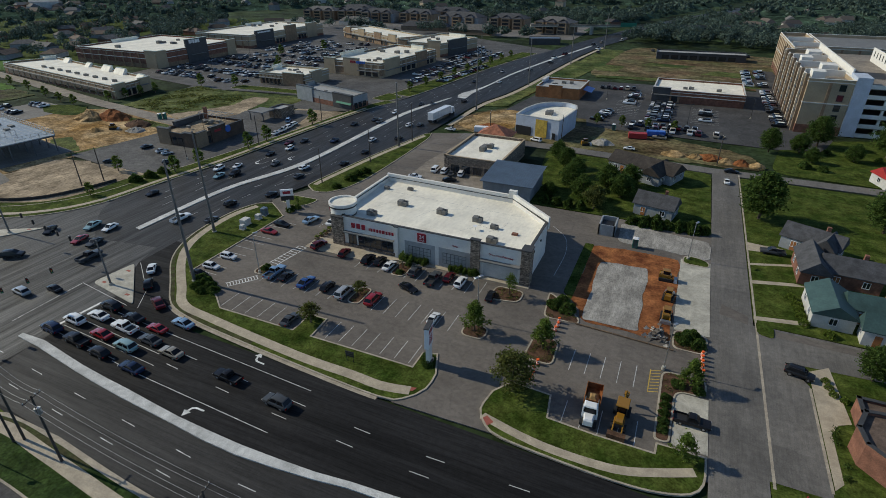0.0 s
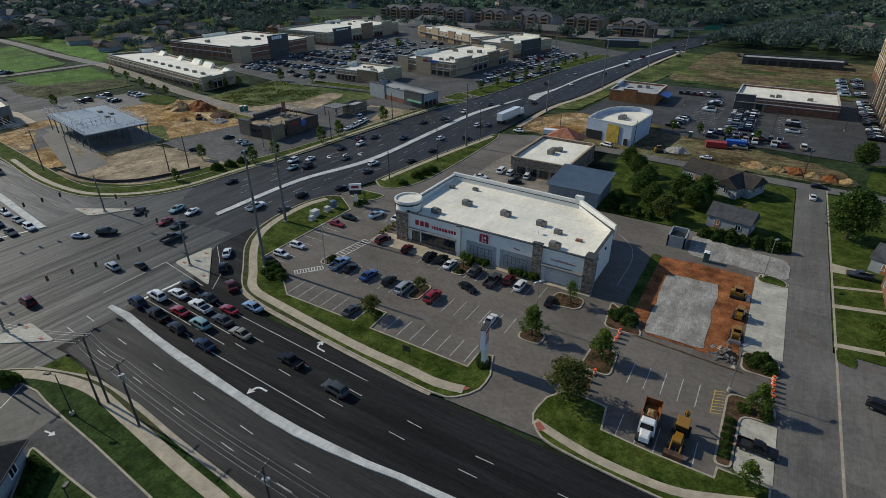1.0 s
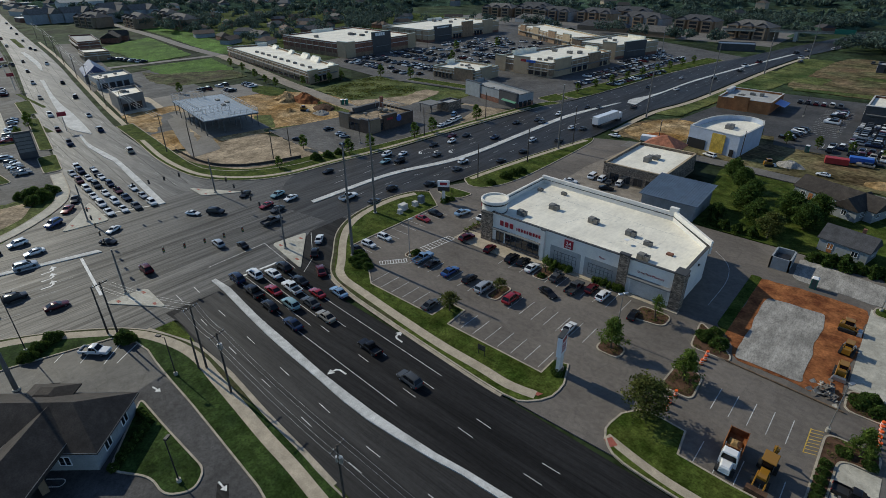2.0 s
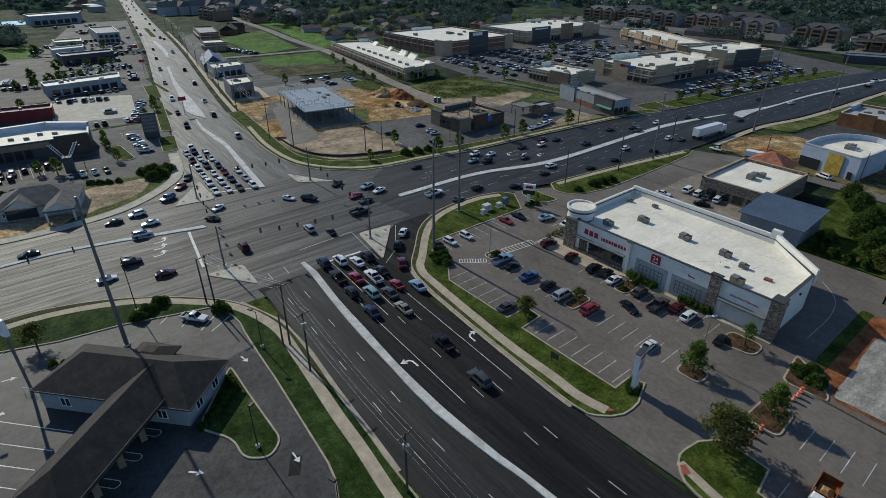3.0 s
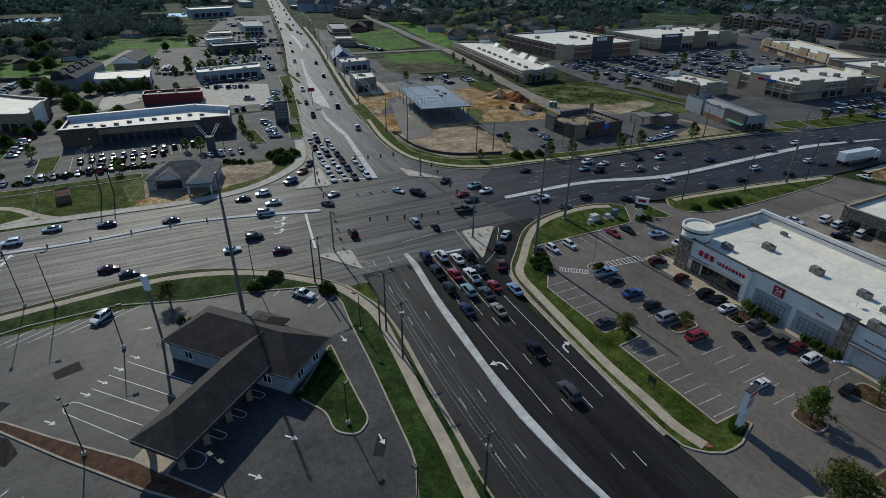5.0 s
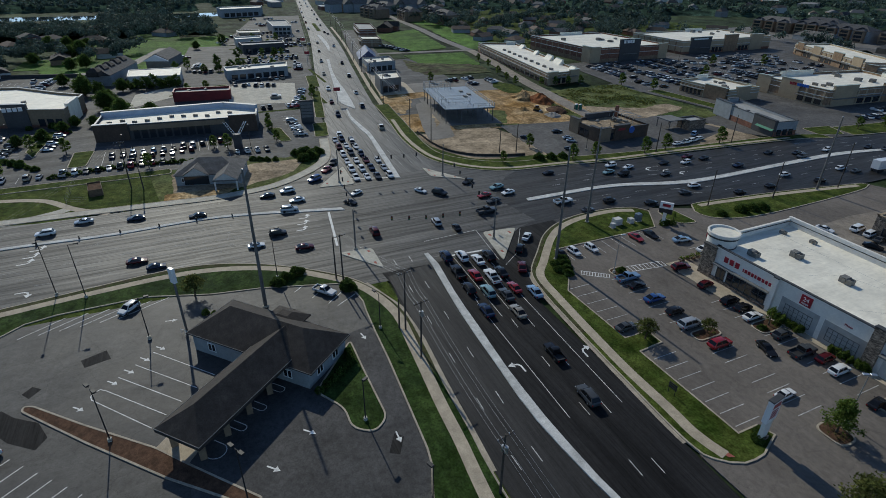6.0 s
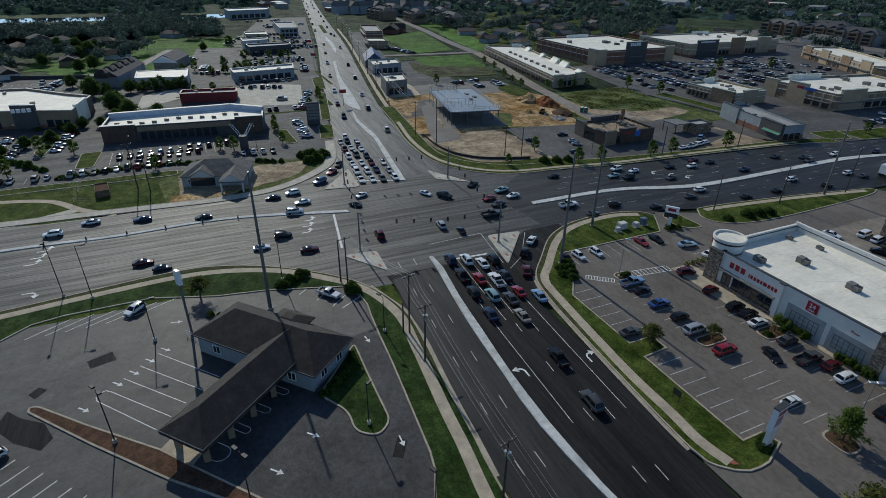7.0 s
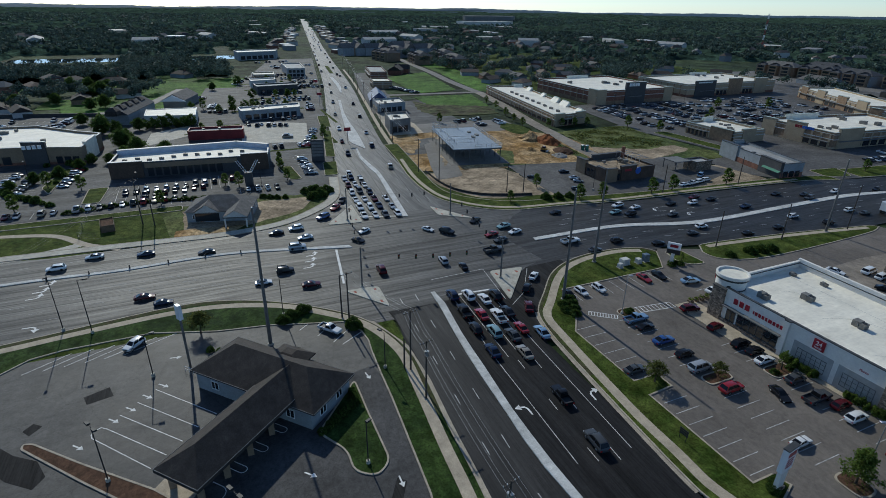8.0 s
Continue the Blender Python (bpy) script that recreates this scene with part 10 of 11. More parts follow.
stad = empty("stadium", "far grey stadium above the trees", "stadium", pose(-1800, 955, 0, 0, 0, 118) @ Matrix.Diagonal((1.25, 1.2, 0.72, 1)))
sg = Geo()
for t0, t1, z1 in ((38, 50, 26), (50, 62, 34)):
    for i in range(24):
        a, b = 2 * math.pi * i / 24, 2 * math.pi * (i + 1) / 24
        sg.prism([(t0 * 1.5 * math.cos(a), t0 * math.sin(a)), (t1 * 1.5 * math.cos(a), t1 * math.sin(a)), (t1 * 1.5 * math.cos(b), t1 * math.sin(b)), (t0 * 1.5 * math.cos(b), t0 * math.sin(b))], 0, z1)
part("stand", sg, "slate", stad)
structure("pond", Geo().flat(rounded([(-696, -175), (-655, -168), (-652, -90), (-648, 5), (-662, 46), (-700, 46), (-694, -60)], 12), -0.2), "water", "still pond reflecting the sky", "pond")
structure("creek", Geo().flat(spline([(-144.5, -58), (-146, -44), (-150, -36)], 3) + spline([(-152, -38), (-149, -45), (-148.4, -58)], 3), 0.02), "concrete", "pale creek channel beside the road", "creek")
path("pavement_curved", spline([(-166, -70), (-163, -55), (-159, -44), (-150, -36), (-144, -28)], 2), 2.0, 0.03, "pale curving concrete path on the lawn", "walk")

mast = empty("radio_mast", "tall thin red and white lattice mast", "mast", pose(-600, 780, 0))
for k in range(7):
    mg = Geo()
    for i in range(3):
        a = 2.094 * i
        mg.tube((1.1 * math.cos(a), 1.1 * math.sin(a), 7.4 * k), (1.1 * math.cos(a), 1.1 * math.sin(a), 7.4 * k + 7.4), 0.16, n=4)
        mg.tube((1.1 * math.cos(a), 1.1 * math.sin(a), 7.4 * k), (1.1 * math.cos(a + 2.094), 1.1 * math.sin(a + 2.094), 7.4 * k + 7.4), 0.08, n=4)
    part("lattice_section", mg, "sign_red" if k % 2 else "sign_white", mast)
for x, y, a, L, W in ((-900, -190, 10, 60, 18), (-860, -60, 80, 30, 14), (-980, 20, 20, 40, 16), (-820, 250, 95, 50, 16), (-900, 330, 20, 40, 18), (-1050, 330, 100, 60, 20), (-760, 470, 60, 30, 14), (-640, 640, 20, 40, 16), (-1250, 520, 60, 60, 24)):
    far = house("far white-roofed building among the woods", x, y, a, L, W, "siding", "roofgrey", h=9, rise=3, gable=True, chimney=False, wins=False, category="building")
    far["group"] = "far buildings"


# ---- poles, wires and signals ----
def tall_pole(x, y, h, label="tall grey tapered steel pole", z=0.0):
    p = empty("steel_pole", label, "utility pole", pose(x, y, z), group="tall steel poles")
    part("shaft", Geo().cyl(0, 0, -0.2, h, 0.34, 0.16, 12), "pole_grey", p)
    part("flange", Geo().cyl(0, 0, 0, 0.25, 0.55, 0.5, 12), "concrete", p)
    part("cap", Geo().cyl(0, 0, h, h + 0.12, 0.18, 0.1, 10), "metal", p)
    return p


def wood_pole(x, y, h, arms=1, a=0.0, box=False):
    p = empty("utility_pole", "weathered timber utility pole with a crossarm" if arms else "plain weathered timber pole", "utility pole", pose(x, y, 0, 0, 0, a), group="timber utility poles")
    part("shaft", Geo().cyl(0, 0, -0.2, h, 0.17, 0.11, 9), "pole_wood", p)
    for k in range(arms):
        z = h - 0.4 - 0.9 * k
        arm = part("crossarm", Geo().box(-0.06, -1.2, z, 0.06, 1.2, z + 0.13), "pole_wood", p)
        for yy in (-1.1, -0.55, 0.55, 1.1):
            part("insulator", Geo().cyl(0, yy, z + 0.13, z + 0.32, 0.05, 0.035, 7), "sign_white", arm)
    if box:
        part("transformer", Geo().cyl(0.32, 0, h - 2.6, h - 1.7, 0.24, 0.24, 12), "metal", p)
        part("transformer", Geo().cyl(-0.32, 0.1, h - 2.9, h - 2.1, 0.2, 0.2, 12), "metal", p)
    return p


def lamp_post(x, y, h, heads=1, a=0.0, arm=1.0, z=0.0, mt="trimblack", label="dark lamp post with a flat box head"):
    p = empty("street_lamp", label, "street lamp", pose(x, y, z, 0, 0, a), group="lamp posts")
    part("footing", Geo().cyl(0, 0, -0.2, 0.5, 0.3, 0.28, 12), "concrete", p)
    part("shaft", Geo().cyl(0, 0, 0.4, h, 0.09, 0.06, 8), mt, p)
    for k in range(heads):
        s = 1 if k == 0 else -1
        part("arm", Geo().tube((0, 0, h - 0.12), (s * arm, 0, h), 0.04, n=6), mt, p)
        hd = part("head", Geo().box(s * arm - 0.4, -0.22, h - 0.08, s * arm + 0.4, 0.22, h + 0.12, c=0.03), mt, p)
        part("lens", Geo().box(s * arm - 0.3, -0.16, h - 0.1, s * arm + 0.3, 0.16, h - 0.08), "lamp", hd)
    return p


M["pole_grey"] = mat("galvanised_pole", (0.16, 0.155, 0.15), 0.6, 0.4, var=0.15, big=0.5, fine=5, bump=0.05, local=True)
for x, y, h in ((-81.9, 59.2, 24.2), (-94.2, 76.8, 23.2), (-85.8, 149.6, 20.5), (-88.2, 0.6, 26), (-80, 206, 22), (-74, 262, 22), (-68, 330, 22), (-60, 400, 22), (-113, 300, 20), (-104, -60, 24)):
    tall_pole(x, y, h)
WP = [(-37.3, 20.0, 9.8, 1, True), (-63.8, 20.9, 10.8, 1, True), (-71.5, 21.2, 11.6, 1, False), (-90.5, 15.6, 10.5, 1, False), (-92.1, 14.6, 9.4, 0, False), (-72.4, 20.4, 6.0, 0, False), (-180.5, 64.8, 12.2, 1, False), (-168.3, 67.8, 11.6, 0, False), (-148.8, 83.8, 9.5, 0, False), (-146.8, 88.9, 9.5, 0, False),
      (-104.6, -48, 11, 1, True), (-160, -24, 13, 1, False), (-158, -21, 12, 0, False), (-89.6, 111.9, 9.9, 0, False), (-86.4, 132.3, 10.3, 0, False), (-84.6, 157, 13, 1, False), (-228, 71, 12, 1, True), (-262, 76, 12, 1, False), (-300, 83, 12, 1, False), (-340, 90, 12, 1, True), (-385, 98, 12, 1, False), (-430, 107, 12, 1, False),
      (-480, 116, 12, 1, False), (-540, 126, 12, 1, False), (-126.4, 164, 10, 0, False), (-129, 132, 10, 0, False), (-62, 172, 9, 1, False), (-38, 176, 9, 1, False), (10, 172, 9, 1, False)]
for x, y, h, n, bx in WP:
    wood_pole(x, y, h, n, 12 if n else 0, bx)
for x, y, h, a in ((-107, -34, 11.5, 0), (-104, -29, 11, 90), (-97.2, 4.2, 11, 60), (-86, -18.2, 8, 90), (-73.6, 17.4, 7, 200)):
    lamp_post(x, y, h, 1, a, 1.2, 0.1)
lamp_post(-54.7, 8.9, 7.0, 1, 120, 0.4, 0.1)
lamp_post(-64.6, -22.4, 9.0, 2, 30, 0.9, 0.1)
lamp_post(-47.8, -7.2, 9.0, 2, 30, 0.9, 0.1)
lamp_post(-38.6, 11.9, 7.0, 1, 200, 0.4, 0.1)
lamp_post(-27.6, 69.2, 8.6, 2, 60, 0.5, 0.0, "metal", "pale grey lamp post with twin box heads")
lamp_post(-72.4, 66.6, 8.6, 1, 60, 0.5, 0.1, "metal", "pale grey lamp post with a box head")
lamp_post(4.4, 106.6, 8.2, 1, 60, 0.5, 0.0, "metal", "pale grey lamp post with a box head")
lamp_post(2.4, 68.8, 8.0, 1, 60, 0.5, 0.1, "metal", "pale grey lamp post with a box head")
for k in range(6):
    lamp_post(-262 + (k % 3) * 24, 222 + (k // 3) * 56, 9, 2, 0, 0.8)
for x, y in ((-186, -26), (-184, 10), (-212, -60), (-20, 230), (0, 214), (-34, 246), (22, 235), (-124, 262), (-118, 290), (-148, 128), (-140, 112)):
    lamp_post(x, y, 8, 1, 0, 0.6)


def wires(name, pts, sag, r, label, mt="black"):
    """A hanging cable through its supports."""
    g = Geo()
    for a, b in zip(pts, pts[1:]):
        a, b = Vector(a), Vector(b)
        last = a
        for k in range(1, 9):
            t = k / 8
            p = a.lerp(b, t) - Vector((0, 0, sag * 4 * t * (1 - t)))
            g.tube(last, p, r, n=4)
            last = p
    return tagged(part(name, g, mt), label, "cable")


for k, dy in enumerate((-1.1, -0.55, 0.55, 1.1)):
    wires("overhead_wire", [(40, 20 + dy, 9.4), (-37.3, 20 + dy, 9.5), (-63.8, 20.9 + dy, 10.6), (-71.5, 21.2 + dy, 11.4), (-90.5, 15.6 + dy, 10.3)], 0.6, 0.014, "thin overhead wire between timber poles", "metal")
for k, dy in enumerate((-1.0, 0.0, 1.0)):
    wires("overhead_wire", [(-180.5, 64.8 + dy, 11.8), (-228, 71 + dy, 11.6), (-262, 76 + dy, 11.6), (-300, 83 + dy, 11.6), (-340, 90 + dy, 11.6), (-385, 98 + dy, 11.6), (-430, 107 + dy, 11.6), (-480, 116 + dy, 11.6), (-540, 126 + dy, 11.6)], 0.8, 0.03, "thin overhead wire between timber poles", "metal")
    wires("overhead_wire", [(-104.6, -48 + dy, 10.6), (-160, -24 + dy, 12.6)], 0.9, 0.012, "thin overhead wire between timber poles", "acgrey")

# Signals hang from wires strung between four masts
MAST = dict(se=(-102.6, 21.6), ne=(-95.2, 51.6), nw=(-136.2, 57.6), sw=(-142.6, 28.6))
for k, (x, y) in MAST.items():
    m = empty("signal_mast", "grey steel signal mast on a traffic island", "signal mast", pose(x, y, 0.1), group="signal masts")
    part("shaft", Geo().cyl(0, 0, 0, 9.5, 0.2, 0.13, 10), "pole_grey", m)
    part("base", Geo().cyl(0, 0, -0.05, 0.4, 0.42, 0.36, 12), "concrete", m)
    part("push_button", Geo().box(-0.3, -0.1, 1.0, -0.15, 0.1, 1.4), "yellow", m)
proto = None
for a, b, k in (("se", "ne", 5), ("ne", "nw", 5), ("nw", "sw", 5), ("sw", "se", 5)):
    pa, pb = Vector((*MAST[a], 8.6)), Vector((*MAST[b], 8.6))
    wires("span_wire", [tuple(pa), tuple(pb)], 1.3, 0.016, "span wire that carries the traffic lights")
    for j in range(k):
        t = 0.2 + 0.6 * (j + 0.5) / k
        p = pa.lerp(pb, t) - Vector((0, 0, 1.3 * 4 * t * (1 - t) + 1.15))
        d = pb - pa
        ang = math.degrees(math.atan2(d.y, d.x))
        mm = pose(p.x, p.y, p.z, 0, 0, ang)
        if proto is None:
            proto = empty("traffic_light", "black traffic light hanging from a span wire", "traffic light", mm, group="traffic lights")
            part("housing", Geo().box(-0.2, -0.15, 0, 0.2, 0.15, 1.05, c=0.02), "trimblack", proto)
            part("hanger", Geo().cyl(0, 0, 1.05, 1.2, 0.03), "metal", proto)
            for i, c in enumerate(("sign_green", "yellow", "tail")):
                lens = part("lens", Geo().tube((0, -0.15, 0.2 + 0.32 * i), (0, -0.18, 0.2 + 0.32 * i), 0.12, n=12), c, proto)
                part("visor", Geo().box(-0.14, -0.34, 0.31 + 0.32 * i, 0.14, -0.15, 0.33 + 0.32 * i), "trimblack", lens)
        else:
            copy_thing(proto, mm)

# Marker posts on the south median
post = empty("marker_post", "small black marker post on the road median", "marker post", pose(-131.2, -70, 0.16), group="median marker posts")
part("post", Geo().cyl(0, 0, 0, 0.8, 0.16, 0.13, 8), "trimblack", post)
part("foot", Geo().cyl(0, 0, 0, 0.1, 0.22, 0.18, 8), "trimblack", post)
for y in (-60, -50, -41, -33, -25, -17, -9, -1):
    copy_thing(post, pose(-131.1 + (0.6 if y == -1 else 0), y, 0.16))

# ---- signs ----
pyl = empty("pylon_sign", "tall white pylon sign of the pharmacy on the lawn", "pylon sign", pose(-30.4, 55.8, 0.1, 0, 0, 8))
part("base", Geo().box(-0.5, -0.9, -0.1, 0.5, 0.9, 0.5, c=0.05), "stone", pyl)
part("column", Geo().box(-0.28, -0.75, 0.5, 0.28, 0.75, 4.3), "stucco", pyl)
pn = part("panel", Geo().box(-0.34, -1.15, 3.4, 0.34, 1.15, 7.0, c=0.04), "sign_white", pyl)
part("sign_stroke", Geo().box(0.34, -0.85, 5.9, 0.38, 0.85, 6.6), "sign_red", pn)
part("sign_stroke", Geo().box(-0.38, -0.85, 5.9, -0.34, 0.85, 6.6), "sign_red", pn)
for z in (5.3, 4.9, 4.5, 4.1):
    part("text_bar", Geo().box(0.34, -0.8, z, 0.37, 0.7, z + 0.2), "sign_red", pn)
    part("text_bar", Geo().box(-0.37, -0.8, z, -0.34, 0.7, z + 0.2), "sign_red", pn)
part("cap", Geo().box(-0.4, -1.22, 7.0, 0.4, 1.22, 7.15), "grey_cap", pyl)
cs = empty("corner_sign", "white sign with a message board on a stone post", "sign", pose(-86, 93, 0.1, 0, 0, 36))
part("post", Geo().box(-0.4, -0.25, -0.1, 0.4, 0.25, 3.0), "stucco", cs)
pn = part("panel", Geo().box(-1.5, -0.25, 4.0, 1.5, 0.25, 5.6), "sign_white", cs)
part("board", Geo().box(-1.5, -0.24, 2.8, 1.5, 0.24, 3.98), "trimblack", cs)
part("sign_stroke", Geo().box(-0.9, -0.29, 4.5, 0.9, -0.25, 5.2), "sign_red", pn)
bs = empty("bank_sign", "tall bank sign with a white box top", "pylon sign", pose(-86, -12.6, 0, 0, 0, 30))
part("post", Geo().box(-0.16, -0.14, 0, 0.16, 0.14, 9.6), "pole_grey", bs)
part("panel", Geo().box(-0.55, -0.3, 9.6, 0.55, 0.3, 12.2, c=0.05), "sign_white", bs)
ds = empty("directory_sign", "dark directory sign with rows of shop panels", "pylon sign", pose(-208.5, 34, 0, 0, 0, 80))
part("frame", Geo().box(-2.4, -0.4, 0, 2.4, 0.4, 8.4, c=0.06), "darkwall", ds)
for z in (2.0, 3.2, 4.4, 5.6, 6.8):
    part("panel", Geo().box(-2.1, -0.46, z, 2.1, -0.4, z + 0.9), "slate", ds)
vs = empty("lattice_tower_sign", "dark tower with a white lattice V on top", "landmark sign", pose(-186, 6.4, 0, 0, 0, 80))
part("plinth", Geo().box(-1.2, -1.2, 0, 1.2, 1.2, 4.6, c=0.06), "darkwall", vs)
for s in (-1, 1):
    arm = Geo()
    for o in (-0.4, 0.4):
        arm.tube((s * 0.5 + o, 0, 4.2), (s * 3.2 + o, 0, 8.6), 0.09, n=6)
    for k in range(8):
        t0, t1 = k / 8, (k + 1) / 8
        arm.tube((s * (0.5 + 2.7 * t0) - 0.4, 0, 4.2 + 4.4 * t0), (s * (0.5 + 2.7 * t1) + 0.4, 0, 4.2 + 4.4 * t1), 0.05, n=5)
    part("lattice_arm", arm, "sign_white", vs)
for x, y, h in ((-233, 52, 7), (-330, 60, 8), (-380, 68, 9)):
    q = empty("roadside_sign", "red panel sign on a steel post", "sign", pose(x, y, 0, 0, 0, 80))
    part("post", Geo().cyl(0, 0, 0, h - 1.5, 0.12), "metal", q)
    part("panel", Geo().box(-1.4, -0.15, h - 1.5, 1.4, 0.15, h), "sign_red", q)

# ---- construction gear ----
drum = empty("traffic_drum", "orange and white traffic drum on the asphalt", "traffic drum", pose(-14.7, 74.2, 0.01), group="traffic drums")
part("body", Geo().cyl(0, 0, 0.08, 1.0, 0.28, 0.22, 14), "orange", drum)
for z in (0.3, 0.62):
    part("stripe", Geo().cyl(0, 0, z, z + 0.13, 0.297 - z * 0.065, 0.29 - z * 0.065, 14), "sign_white", drum)
part("foot", Geo().cyl(0, 0, 0, 0.1, 0.4, 0.36, 14), "trimblack", drum)
for x, y in ((-14.6, 72.9), (-14.7, 71.6), (-15.2, 62.3), (-15.3, 60.4), (-15.2, 58.6), (7.7, 75.1 - 0.7), (7.7, 73.4), (7.7, 72.2), (7.7, 71.0), (7.8, 69.8)):
    copy_thing(drum, pose(x, y, 0.01))
dump = empty("dump_truck", "white dump truck with a rust-red bed of soil", "dump truck", pose(-6.0, 55.7, 0.012, 0, 0, -88) @ Matrix.Diagonal((0.87, 0.9, 0.9, 1)))
part("chassis", Geo().box(-3.9, -0.45, 0.6, 3.6, 0.45, 0.95), "trimblack", dump)
part("hood", Geo().taper([(2.2, -0.85), (4.0, -0.7), (4.0, 0.7), (2.2, 0.85)], [(0.7, 0), (1.5, 0.05), (1.75, 0.25)]), "car_white", dump)
cab = part("cab", Geo().taper([(0.7, -1.15), (2.3, -1.15), (2.3, 1.15), (0.7, 1.15)], [(0.7, 0), (1.8, 0), (2.7, 0.16), (2.8, 0.3)]), "car_white", dump)
part("windscreen", Geo().add([(2.33, -0.95, 1.75), (2.33, 0.95, 1.75), (2.2, 0.85, 2.55), (2.2, -0.85, 2.55)], [(0, 1, 2, 3)]), "carglass", cab)
g = Geo()
g.box(-4.1, -1.25, 1.0, 0.5, 1.25, 1.15)
g.box(-4.1, -1.25, 1.15, 0.5, -1.15, 2.4)
g.box(-4.1, 1.15, 1.15, 0.5, 1.25, 2.4)
g.box(0.4, -1.15, 1.15, 0.5, 1.15, 2.7)
g.box(-4.1, -1.15, 1.15, -4.0, 1.15, 2.3)
part("dump_bed", g, "redclay", dump, "rust-red steel bed")
part("soil_load", Geo().taper([(-2.6, -1.0), (0.2, -1.0), (0.2, 1.0), (-2.6, 1.0)], [(1.15, 0), (1.7, 0.2), (2.2, 0.9)]), "clay", dump)
for s in (-1, 1):
    part("exhaust", Geo().cyl(0.6, s * 0.95, 0.8, 3.2, 0.07), "metal", dump)
    for x in (3.2, -1.6, -2.9):
        part("wheel", Geo().tube((x, s * 0.8, 0.5), (x, s * 1.2, 0.5), 0.5, n=14), "tyre", dump)
    part("headlight", Geo().box(3.98, s * 0.55 - 0.12, 1.0, 4.02, s * 0.55 + 0.12, 1.2), "lamp", dump)
bh = empty("backhoe_loader", "yellow backhoe loader with a dusty yellow cab roof", "backhoe", pose(-2.1, 55.8, 0.012, 0, 0, -92))
part("chassis", Geo().box(-1.8, -0.5, 0.6, 2.2, 0.5, 1.3, c=0.05), "trimblack", bh)
part("bonnet", Geo().box(0.5, -0.5, 1.3, 2.3, 0.5, 1.75, c=0.1), "car_yellow", bh)
for sx in (-1.2, 0.4):
    for sy in (-0.65, 0.65):
        part("cab_post", Geo().box(sx - 0.05, sy - 0.05, 1.2, sx + 0.05, sy + 0.05, 2.7), "trimblack", bh)
part("cab_glass", Geo().box(-1.15, -0.62, 1.3, 0.36, 0.62, 2.6), "carglass", bh)
part("cab_roof", Geo().box(-1.4, -0.8, 2.7, 0.6, 0.8, 2.85, c=0.06), "car_yellow", bh)
part("loader_bucket", Geo().prism([(3.2, -1.15), (4.0, -1.15), (4.0, 1.15), (3.2, 1.15)], 0.1, 0.8), "mulch", bh)
for s in (-1, 1):
    part("loader_arm", Geo().tube((1.0, s * 0.6, 1.3), (3.4, s * 0.6, 0.6), 0.1, n=6), "car_yellow", bh)
    part("front_wheel", Geo().tube((1.9, s * 0.6, 0.5), (1.9, s * 0.98, 0.5), 0.5, n=14), "tyre", bh)
    part("rear_wheel", Geo().tube((-1.1, s * 0.6, 0.75), (-1.1, s * 1.1, 0.75), 0.75, n=16), "tyre", bh)
bm = Geo()
bm.tube((-1.9, 0, 1.1), (-2.4, 0.1, 3.1), 0.14, n=6)
bm.tube((-2.4, 0.1, 3.1), (-3.5, 0.1, 1.8), 0.11, n=6)
part("boom", bm, "car_yellow", bh)
part("dig_bucket", Geo().taper([(-3.9, -0.25), (-3.2, -0.25), (-3.2, 0.45), (-3.9, 0.45)], [(1.0, 0.15), (1.8, 0)]), "car_yellow", bh)


def loader(x, y, a, label):
    k = empty("skid_loader", label, "loader", pose(x, y, 0.04, 0, 0, a), group="yellow loaders")
    part("body", Geo().taper([(-1.3, -0.55), (0.9, -0.55), (0.9, 0.55), (-1.3, 0.55)], [(0.35, 0), (1.2, 0), (1.45, 0.15)]), "car_yellow", k)
    part("cab", Geo().box(-0.6, -0.5, 1.3, 0.6, 0.5, 2.05, c=0.06), "carglass", k)
    part("cab_roof", Geo().box(-0.75, -0.58, 2.05, 0.65, 0.58, 2.15, c=0.04), "car_yellow", k)
    for s in (-1, 1):
        part("track", Geo().taper([(-1.3, s * 0.8 - 0.2), (1.2, s * 0.8 - 0.2), (1.2, s * 0.8 + 0.2), (-1.3, s * 0.8 + 0.2)], [(0.0, 0.12), (0.3, 0), (0.65, 0.12)]), "tyre", k)
        part("lift_arm", Geo().tube((-1.2, s * 0.62, 1.5), (1.5, s * 0.62, 0.6), 0.09, n=6), "car_yellow", k)
    part("bucket", Geo().taper([(1.4, -0.95), (2.1, -0.95), (2.1, 0.95), (1.4, 0.95)], [(0.05, 0), (0.6, 0.12)]), "metal", k)
    return k


loader(0.8, 96.2, 0, "yellow tracked loader on red clay")
loader(1.7, 89.4, 85, "yellow tracked loader on red clay")
loader(1.8, 82.8, -90, "yellow tracked loader on red clay")
loader(-191, 126, 30, "yellow digger beside earth heaps")
loader(-30, 176, 30, "yellow loader on the building site")


